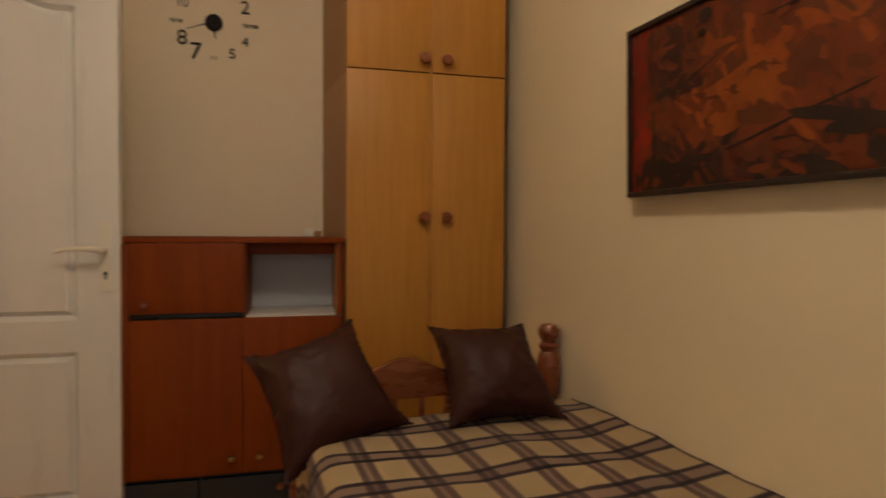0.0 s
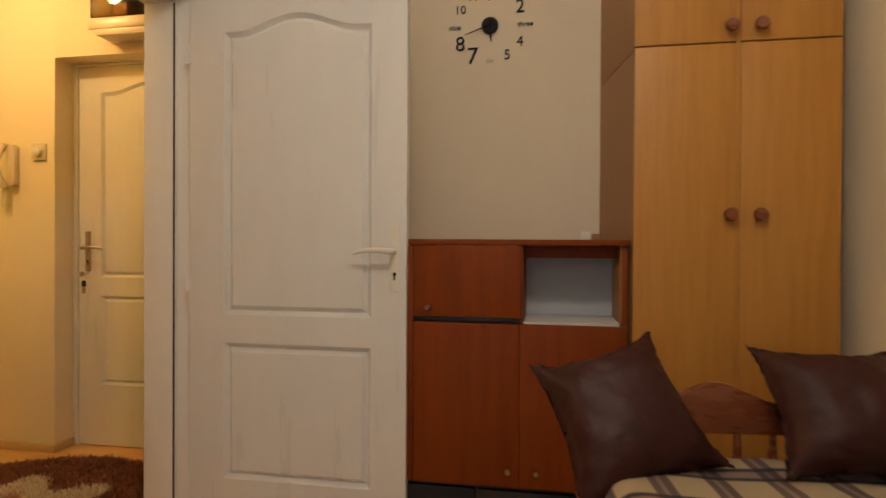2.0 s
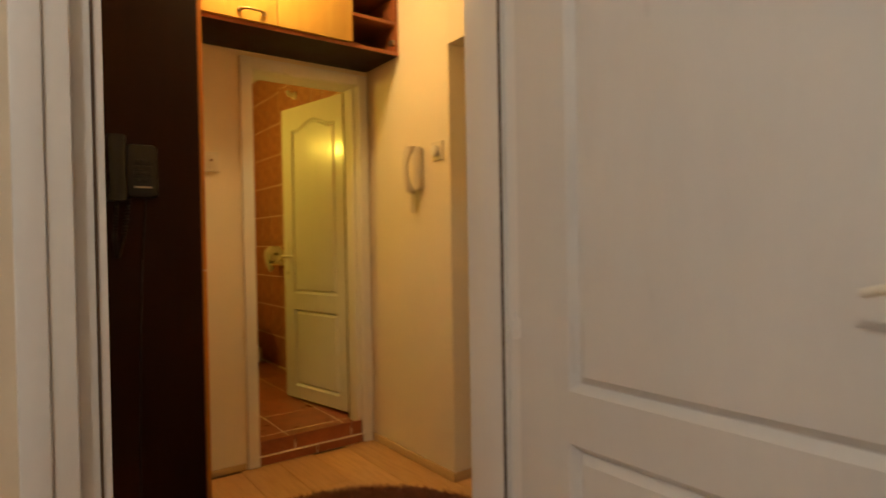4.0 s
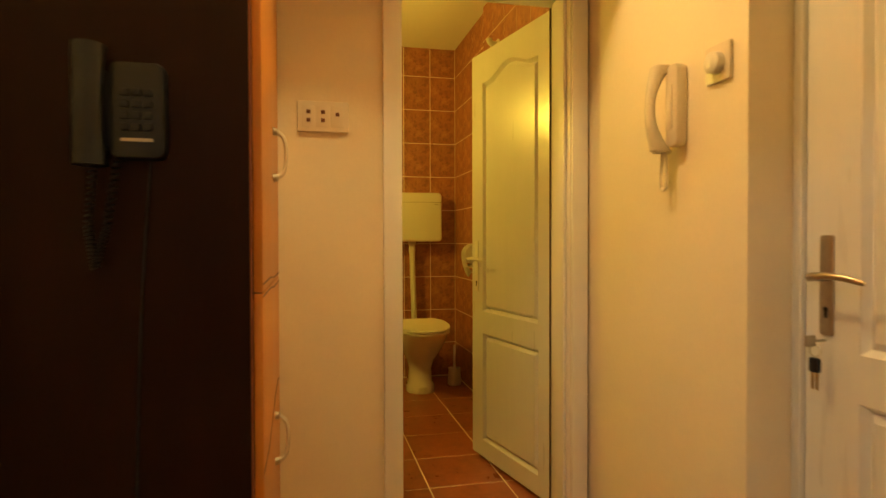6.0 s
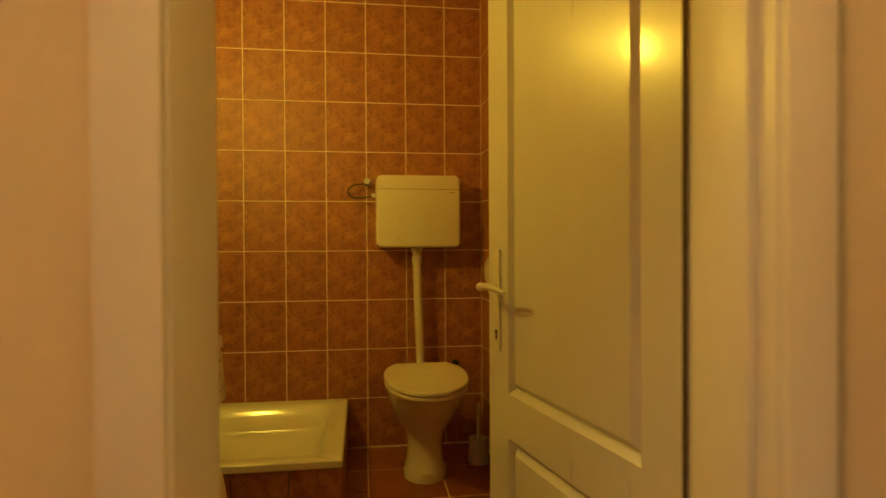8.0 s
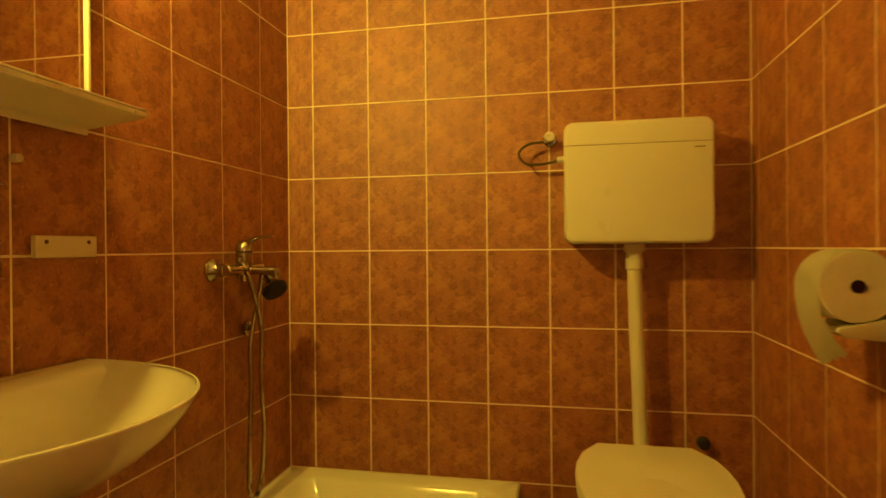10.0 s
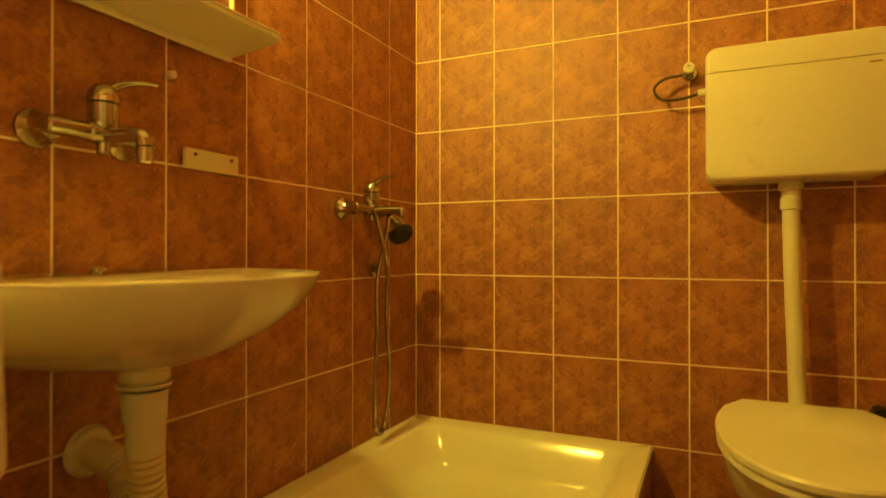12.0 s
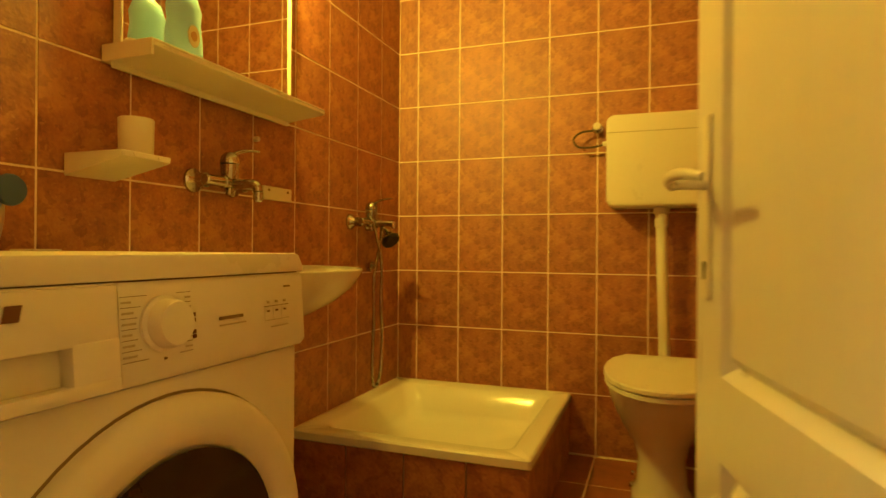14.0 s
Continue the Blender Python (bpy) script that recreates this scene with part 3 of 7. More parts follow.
def door_leaf(name, at, degrees, w, h, label, metal=None, grip=1.055, edge=0.037, low=(0.305, 0.752), high=(0.845, 1.77), key_drop=0.07, plate_drop=0.125):
    """A white moulded leaf that hangs at its origin and reaches along its own x; its face looks to -y."""
    t = 0.038
    ob = thing(name, at, label, "door")
    o = Vector(at)
    k = w / 0.75
    px0, px1 = 0.125 * k, w - 0.115 * k
    zz = h / 1.9
    panels = [arched(px0, px1, high[0] * zz, high[1] * zz, 0.05), [(px0, low[0] * zz), (px1, low[0] * zz), (px1, low[1] * zz), (px0, low[1] * zz)]]
    skins = [door_skin(w, h, 0, -1, panels), door_skin(w, h, t, 1, panels)]
    rim = bmesh.new()
    vs = [[rim.verts.new((x, y, z)) for x, z in ((0, 0), (w, 0), (w, h), (0, h))] for y in (0, t)]
    for i in range(4):
        rim.faces.new((vs[0][i], vs[0][(i + 1) % 4], vs[1][(i + 1) % 4], vs[1][i]))
    bmesh.ops.recalc_face_normals(rim, faces=rim.faces[:])
    bm = merge(*skins, rim)
    bmesh.ops.remove_doubles(bm, verts=bm.verts[:], dist=0.0002)
    bmesh.ops.translate(bm, vec=o, verts=bm.verts[:])
    part("leaf", bm, M_WHITE, ob, "white moulded door leaf with arched panel", smooth=25)
    hx, hz = w - edge, grip
    mat = metal or M_WHITE_PLASTIC
    for s, y in ((-1, 0), (1, t)):
        part("handle", moved(merge(
            rod((hx, y, hz), (hx, y + s * 0.048, hz), 0.009, 14, 0.008),
            reshaped(tube([(hx + 0.004, y + s * 0.044, 0), (hx - 0.012, y + s * 0.054, 0.002), (hx - 0.045, y + s * 0.055, 0.004), (hx - 0.085, y + s * 0.050, 0.002), (hx - 0.122, y + s * 0.042, -0.004)], lambda u: 0.0075 - 0.0035 * u, 14, 5), lambda v: (v.x, v.y, hz + v.z * 1.35))), o), mat, ob, "lever door handle")
        plate = hull_plate(round_rect(hx - 0.016, hx + 0.016, hz - plate_drop, hz + 0.09, 0.006), "y", y, y + s * 0.005, 0.0015)
        bmesh.ops.translate(plate, vec=o, verts=plate.verts[:])
        part("handle_plate", plate, mat, ob)
        key = merge(rod((hx, y + s * 0.004, hz - key_drop), (hx, y + s * 0.0065, hz - key_drop), 0.006), box(hx - 0.003, hx + 0.003, min(y + s * 0.004, y + s * 0.0065), max(y + s * 0.004, y + s * 0.0065), hz - key_drop - 0.018, hz - key_drop, 0))
        bmesh.ops.translate(key, vec=o, verts=key.verts[:])
        part("keyhole", key, M_BLACK, ob)
    for z in (0.18, h / 2, h - 0.2):
        hinge = merge(rod((-0.008, -0.004, z - 0.028), (-0.008, -0.004, z + 0.012), 0.0055), rod((-0.008, -0.004, z + 0.0125), (-0.008, -0.004, z + 0.026), 0.0035), box(-0.008, 0.004, -0.003, 0.001, z - 0.026, z + 0.012, 0))
        bmesh.ops.translate(hinge, vec=o, verts=hinge.verts[:])
        part("hinge", hinge, M_FRAME, ob, "hinge painted over in white")
    return turned(ob, degrees)


bed_door = door_leaf("bedroom_door", (-0.216, 1.426, 0.012), 0.0, 0.742, 1.90, "open white moulded bedroom door against the cupboard")
bath_door = door_leaf("bathroom_door", (-2.518, 2.272, 0.112), 180 + 11.4, 0.690, 1.91, "open glossy white moulded bathroom door", grip=0.935, edge=0.052, low=(0.080, 0.585), high=(0.688, 1.755), key_drop=0.108, plate_drop=0.152)


def door_frame(name, axis_x0, axis_x1, y0, y1, top, label, casings, z0=0.0):
    """Lining boards in a doorway across x, and casings (x from, x to, width) on its sides."""
    ob = thing(name, ((axis_x0 + axis_x1) / 2, y0, z0), label, "door frame")
    ob["kind"] = "structure"
    t = 0.02
    part("jamb", box(axis_x0, axis_x1, y0 - t, y0, z0, top, 0.002), M_FRAME, ob)
    part("jamb", box(axis_x0, axis_x1, y1, y1 + t, z0, top, 0.002), M_FRAME, ob)
    part("head", box(axis_x0, axis_x1, y0 - t, y1 + t, top, top + t, 0.002), M_FRAME, ob)
    for a, b, w in casings:
        part("casing", box(a, b, y0 - w, y0 - (0.030 if axis_x0 > -1 and a > -0.3 else 0.004), z0, top + w, 0.004), M_FRAME, ob)
        part("casing", box(a, b, y1 + 0.004, y1 + w, z0, top + w, 0.004), M_FRAME, ob)
        part("casing", box(a, b, y0 - 0.003, y1 + 0.003, top + 0.004, top + w, 0.004), M_FRAME, ob)
    return ob


f1 = door_frame("frame_bedroom", HALL_X1 - 0.012, ROOM_X0 + 0.004, DOOR_Y0, DOOR_Y1, DOOR_TOP, "white painted wooden bedroom door frame", [(ROOM_X0 + 0.0005, ROOM_X0 + 0.018, 0.062), (HALL_X1 - 0.018, HALL_X1 - 0.0005, 0.05)])
part("rebate_strip", box(ROOM_X0 + 0.0045, ROOM_X0 + 0.010, DOOR_Y0 - 0.0295, DOOR_Y0 - 0.002, 0, DOOR_TOP - 0.001, 0.002), M_FRAME, f1)
part("door_stop", box(HALL_X1 - 0.010, ROOM_X0 - 0.016, DOOR_Y0 + 0.001, DOOR_Y0 + 0.036, 0, DOOR_TOP - 0.001, 0.003), M_FRAME, f1)
part("seal", box(ROOM_X0 - 0.0155, ROOM_X0 - 0.013, DOOR_Y0 + 0.022, DOOR_Y0 + 0.0255, 0, DOOR_TOP - 0.001, 0), M_SEAL, f1, "brown rubber door seal")
part("seal", box(ROOM_X0 - 0.0575, ROOM_X0 - 0.0515, DOOR_Y1 - 0.0165, DOOR_Y1 - 0.0138, 0, DOOR_TOP - 0.02, 0), M_SEAL, f1, "brown rubber door seal")
# not a seal: a dark strip for the shade between leaf and jamb
part("seal", box(ROOM_X0 + 0.0045, ROOM_X0 + 0.0085, DOOR_Y1 - 0.006, DOOR_Y1 + 0.003, 0, DOOR_TOP - 0.02, 0), M_SEAL, f1, "brown rubber door seal")
part("door_stop", box(HALL_X1 - 0.010, ROOM_X0 - 0.050, DOOR_Y1 - 0.014, DOOR_Y1 - 0.001, 0, DOOR_TOP - 0.001, 0.003), M_FRAME, f1)
part("door_stop", box(HALL_X1 - 0.010, ROOM_X0 - 0.050, DOOR_Y0 + 0.034, DOOR_Y1 - 0.015, DOOR_TOP - 0.016, DOOR_TOP - 0.001, 0.003), M_FRAME, f1)
f2 = door_frame("frame_bathroom", BATH_X1 + 0.005, HALL_X0 + 0.01, BDOOR_Y0, BDOOR_Y1, BDOOR_TOP, "white painted wooden bathroom door frame", [(HALL_X0 + 0.0005, HALL_X0 + 0.022, 0.062)], 0.0)
part("seal", box(BATH_X1 + 0.006, BATH_X1 + 0.012, BDOOR_Y1 - 0.006, BDOOR_Y1 - 0.001, BATH_FLOOR + 0.002, BDOOR_TOP - 0.002, 0.001), M_SEAL, f2, "brown rubber door seal")
part("door_stop", box(BATH_X1 + 0.045, HALL_X0 - 0.02, BDOOR_Y1 - 0.012, BDOOR_Y1 - 0.0005, BATH_FLOOR + 0.002, BDOOR_TOP - 0.002, 0.003), M_FRAME, f2)

# ---- bedroom ----
FRONT = 1.458   # front of the low cupboard


def round_knob(parent, x, y, z, r, mat, name="knob", label=""):
    """A turned knob that stands out towards -y."""
    m = Matrix.Translation((x, y, z)) @ pose(0, 0, 0, 90, 0, 0)
    return part(name, lathe([(0, 0), (r * 0.45, 0), (r * 0.4, r * 0.6), (r * 0.95, r * 0.9), (r, r * 1.25), (r * 0.8, r * 1.6), (0, r * 1.7)], 18, m), mat, parent, label)


def low_cupboard():
    x0, x1, z0, top, back = 0.08, 1.19, 0.0, 1.107, ROOM_Y1 - 0.004
    ob = thing("low_cupboard", (0.6, 1.65, 0), "cherry veneer cupboard with an open niche and black base", "cupboard")
    part("top", box(x0 - 0.004, x1 + 0.004, FRONT - 0.008, back, top - 0.018, top, 0.002), M_CHERRY, ob)
    part("side", box(x0, x0 + 0.018, FRONT, back, 0.34, top - 0.018, 0.001), M_CHERRY, ob)
    part("side", box(x1 - 0.018, x1, FRONT, back, 0.34, top - 0.018, 0.001), M_CHERRY, ob)
    part("divider", box(0.868, 0.884, FRONT + 0.001, back, 0.37, top - 0.018, 0.001), M_CHERRY, ob)
    part("divider", box(0.530, 0.544, FRONT + 0.001, back, 0.37, top - 0.018, 0.001), M_CHERRY, ob)
    part("back_panel", box(x0 + 0.018, x1 - 0.018, back - 0.008, back, 0.34, top - 0.018, 0), M_CHERRY_IN, ob, "pale grey back panel")
    part("niche_back", box(0.885, x1 - 0.0185, 1.662, 1.670, 0.857, 1.088, 0), M_NICHE, ob, "pale blue-grey niche back")
    part("niche_side", box(x1 - 0.021, x1 - 0.0185, FRONT + 0.002, 1.661, 0.857, 1.088, 0), M_PINE, ob, "yellow veneer niche side")
    part("niche_shelf", box(0.885, x1 - 0.022, FRONT + 0.003, 1.661, 0.848, 0.856, 0.001), M_CHERRY_IN, ob, "pale niche floor")
    part("apron", box(0.885, x1 - 0.022, FRONT + 0.06, FRONT + 0.078, 1.050, top - 0.019, 0.001), M_CHERRY, ob)
    part("bottom", box(x0 + 0.018, x1 - 0.018, FRONT, back, 0.345, 0.363, 0.001), M_CHERRY, ob)
    d = part("door", box(0.545, 0.879, FRONT - 0.018, FRONT - 0.001, 0.868, 1.088, 0.002), M_CHERRY, ob)
    round_knob(d, 0.592, FRONT - 0.018, 0.897, 0.011, M_BED)
    # the shadow in the slot between the doors, built as a black strip
    part("dark_strip", box(0.545, 0.878, FRONT - 0.006, FRONT + 0.002, 0.852, 0.866, 0.001), M_BLACK, ob, "black strip in place of the shadow between the doors")
    for a, b, k in ((0.545, 0.8745, 0.842), (0.8755, x1 - 0.004, 0.926)):
        d = part("door", box(a, b, FRONT - 0.018, FRONT - 0.001, 0.355, 0.850, 0.002), M_CHERRY, ob)
        round_knob(d, k, FRONT - 0.018, 0.405, 0.010, M_BRASS, label="small brass knob")
    part("door", box(x0 + 0.004, 0.5435, FRONT - 0.016, FRONT - 0.001, 0.355, 1.086, 0.002), M_CHERRY, ob)
    part("base", box(x0, x1, FRONT + 0.012, back, 0, 0.343, 0.002), M_BLACK, ob, "black laminate base")
    for a, b in ((0.10, 0.74), (0.75, 1.17)):
        d = part("drawer_front", box(a, b, FRONT - 0.006, FRONT + 0.011, 0.05, 0.337, 0.002), M_BLACK, ob, "black drawer front")
        round_knob(d, 0.991 if a > 0.5 else 0.42, FRONT - 0.006, 0.30, 0.012, M_BED)


low_cupboard()


def wardrobe():
    x0, x1, front, back = 1.198, 1.742, 1.421, ROOM_Y1 - 0.004
    ob = thing("wardrobe", (1.47, 1.63, 0), "tall yellow oak veneer wardrobe with round knobs", "wardrobe")
    slant = [(x0 + 0.004, front + 0.018), (x0 + 0.022, front + 0.018), (x0 - 0.042, back), (x0 - 0.060, back)]
    part("side", hull_plate(slant, "z", 0.0, 1.658, 0.001), M_PINE_SIDE, ob, "brown veneer side panel")
    part("side", hull_plate(slant, "z", 1.661, 2.5, 0.001), M_PINE_SIDE, ob, "brown veneer side panel")
    part("side", box(x1 - 0.018, x1, front + 0.018, back, 0.0, 2.5, 0.001), M_PINE_SIDE, ob)
    part("back_panel", box(x0 + 0.018, x1 - 0.018, back - 0.008, back, 0.05, 2.5, 0), M_PINE_SIDE, ob)
    part("top", box(x0, x1, front + 0.018, back, 2.5, 2.518, 0.001), M_PINE_SIDE, ob)
    part("shelf", box(x0 + 0.018, x1 - 0.018, front + 0.02, back - 0.008, 1.650, 1.668, 0.001), M_PINE_SIDE, ob)
    part("plinth", box(x0 + 0.02, x1 - 0.02, front + 0.04, front + 0.058, 0, 0.07, 0.001), M_PINE_SIDE, ob)
    mid = 1.478
    for z0, z1, kz in ((0.075, 1.6585, 1.178), (1.6625, 2.512, 1.702)):
        for a, b, kx in ((x0 + 0.001, mid - 0.006, mid - 0.022), (mid + 0.006, x1 - 0.001, mid + 0.054)):
            d = part("door", box(a, b, front, front + 0.017, z0, z1, 0.002), M_PINE, ob)
            round_knob(d, kx, front, kz, 0.019, M_BED, label="red-brown turned wooden knob")
    part("cover_strip", box(mid - 0.0055, mid + 0.0055, front + 0.003, front + 0.016, 0.075, 2.5, 0.001), M_PINE, ob)


wardrobe()


def bed_place(v):
    """The bed and its cloth stand along the slanted wall, turned round the headboard post."""
    a = radians(SLANT)
    x, y = v[0] - 1.793, v[1] - 1.145
    return Vector((1.793 + x * math.cos(a) - y * math.sin(a), 1.145 + x * math.sin(a) + y * math.cos(a), v[2]))


def bed_part(name, bm, mat, parent, label=""):
    return part(name, reshaped(bm, bed_place), mat, parent, label)


def bed():
    ob = thing("bed", (1.42, 0.33, 0), "single bed with a red-brown turned wooden headboard", "bed")
    hy = 1.145
    post = [(0, 0), (0.03, 0), (0.03, 0.60), (0.024, 0.62), (0.024, 0.63), (0.033, 0.645), (0.036, 0.69), (0.036, 0.735), (0.028, 0.762), (0.024, 0.768), (0.031, 0.778), (0.031, 0.786), (0.021, 0.795), (0.026, 0.806), (0.033, 0.82), (0.033, 0.834), (0.024, 0.848), (0, 0.853)]
    for x, k in ((1.052, 0.86), (1.793, 1.0)):
        bed_part("bedpost", lathe([(r, h * k) for r, h in post], 22, Matrix.Translation((x, hy, 0))), M_BED, ob)
    n = 28
    outline = [(1.07 + 0.70 * i / n, 0.662) for i in range(n + 1)]
    for i in range(n + 1):
        u = 1 - i / n
        z = 0.722 + 0.046 * math.exp(-((u - 0.38) / 0.13) ** 2) + 0.010 * math.cos((u - 0.38) * 6)
        outline.append((1.07 + 0.70 * u, z))
    bed_part("headboard_rail", hull_plate(outline, "y", hy - 0.011, hy + 0.011, 0.004), M_BED, ob)
    bed_part("lower_rail", box(1.075, 1.755, hy - 0.011, hy + 0.011, 0.40, 0.46, 0.004), M_BED, ob)
    for i in range(8):
        x = 1.15 + 0.078 * i
        bed_part("spindle", lathe([(0, 0.459), (0.008, 0.459), (0.010, 0.52), (0.013, 0.56), (0.010, 0.60), (0.008, 0.663), (0, 0.663)], 12, Matrix.Translation((x, hy, 0))), M_BED, ob)
    for x in (1.052, 1.775):
        bed_part("foot_post", lathe([(0, 0), (0.03, 0), (0.03, 0.42), (0.02, 0.45), (0, 0.455)], 16, Matrix.Translation((x, -0.43, 0))), M_BED, ob)
        bed_part("side_rail", box(x - 0.012, x + 0.012, -0.40, 1.11, 0.22, 0.36, 0.004), M_BED, ob)
    bed_part("mattress", box(1.065, 1.80, -0.41, 1.115, 0.34, 0.605, 0.035, 4), M_CHERRY_IN, ob, "thick pale mattress")


bed()


def bedspread():
    def fold(d, edge, r, top, low):
        """Place across the edge: d metres along the cloth past the start of the bend."""
        arc = r * math.pi / 2
        if d <= 0:
            return edge - d, top
        if d < arc:
            a = d / r
            return edge - r * math.sin(a), top - r * (1 - math.cos(a))
        return edge - r, max(low, top - r - (d - arc))

    def place(u, v):
        s = -0.36 + u * 1.16                 # along the cloth from the hanging side to the wall
        x, z = fold(-s, 1.085, 0.045, 0.632, 0.2) if s < 0 else (1.085 + s * 0.932, 0.632)
        y = -0.44 + v * 1.545
        top = z > 0.58
        w = noise.noise(Vector((x * 5, y * 4, 3))) * 0.010 + noise.noise(Vector((x * 13, y * 12, 9))) * 0.004
        if top:
            z += w + 0.03 * max(0, (x - 1.68) / 0.15) * max(0, 0.5 - v) + 0.012 * max(0, (x - 1.70) / 0.13)
        else:
            x += w * 2.2 + 0.014 * math.sin(y * 21 + noise.noise(Vector((y * 3, 1, 2))) * 3)
        if v > 0.985:
            z -= 0.02
        return bed_place((x, y, z))

    bm = sheet(place, 70, 84, lambda u, v: (u * 1.16, v * 1.545))
    bmesh.ops.solidify(bm, geom=bm.faces[:], thickness=-0.008)
    single("bedspread", bm, M_PLAID, "cream bedspread with purple and grey plaid bands", "bedspread", smooth=60)


bedspread()


def cushion(name, tl, tr, bl, br, thick, label, seed):
    """A stuffed square cushion with pinched corners between four corner places."""
    tl, tr, bl, br = (Vector(p) for p in (tl, tr, bl, br))
    normal = (tr - bl).cross(tl - br).normalized()

    def side(s):
        def place(u, v):
            a, b = 2 * u - 1, 2 * v - 1
            pin = [1 - 0.10 * (1 - c ** 2) * abs(d) ** 2.5 - 0.035 * (1 - abs(c)) * abs(d) ** 6 + 0.05 * (a * b) ** 6 for c, d in ((a, b), (b, a))]
            wave = 0.012 * noise.noise(Vector((a * 6 + seed, b * 6, 4))) * max(abs(a), abs(b)) ** 6
            uu, vv = 0.5 + 0.5 * a * (pin[1] + wave), 0.5 + 0.5 * b * (pin[0] + wave)
            p = (bl * (1 - uu) + br * uu) * (1 - vv) + (tl * (1 - uu) + tr * uu) * vv
            inner = [min(1.0, abs(c) / 0.94) for c in (a, b)]
            puff = ((1 - inner[0] ** 2.6) * (1 - inner[1] ** 2.6)) ** 0.55
            edge = max(abs(a), abs(b)) ** 2
            crease = noise.noise(Vector((a * 1.8 + seed, b * 1.8, s))) * 0.012 * puff
            fold = abs(noise.noise(Vector((a * 4 + b * 3, b * 4 - a * 2 + seed, s))))
            crease += (fold - 0.22) * 0.022 * edge * puff ** 0.6
            crease += (abs(noise.noise(Vector((a * 9 + seed, b * 8, s + 2)))) - 0.2) * 0.004 * puff ** 0.5
            flap = 0.010 * noise.noise(Vector((a * 4, b * 4 + seed, 7))) * max(abs(a), abs(b)) ** 8
            return p + normal * (s * (thick * puff + crease + 0.003) + flap)
        return place
    bm = merge(sheet(side(1), 64, 64), sheet(side(-1), 64, 64))
    bmesh.ops.remove_doubles(bm, verts=bm.verts[:], dist=0.0065)
    bmesh.ops.recalc_face_normals(bm, faces=bm.faces[:])
    ob = thing(name, (bl + br) / 2, label, "cushion", "leather cushions on the bed")
    part("cover", bm, M_LEATHER, ob, smooth=70)


cushion("leather_cushion", (0.925, 1.0, 0.813), (1.188, 1.075, 0.888), (1.025, 0.815, 0.565), (1.325, 0.935, 0.645), 0.078, "dark brown leather cushion tilted on the bed corner", 1)
cushion("leather_cushion", (1.405, 1.085, 0.862), (1.682, 1.08, 0.862), (1.42, 0.90, 0.640), (1.735, 0.90, 0.640), 0.070, "dark brown leather cushion upright against the headboard", 5)


PIC_Y, PIC_Z0, PIC_Z1 = 0.795, 1.216, 1.618


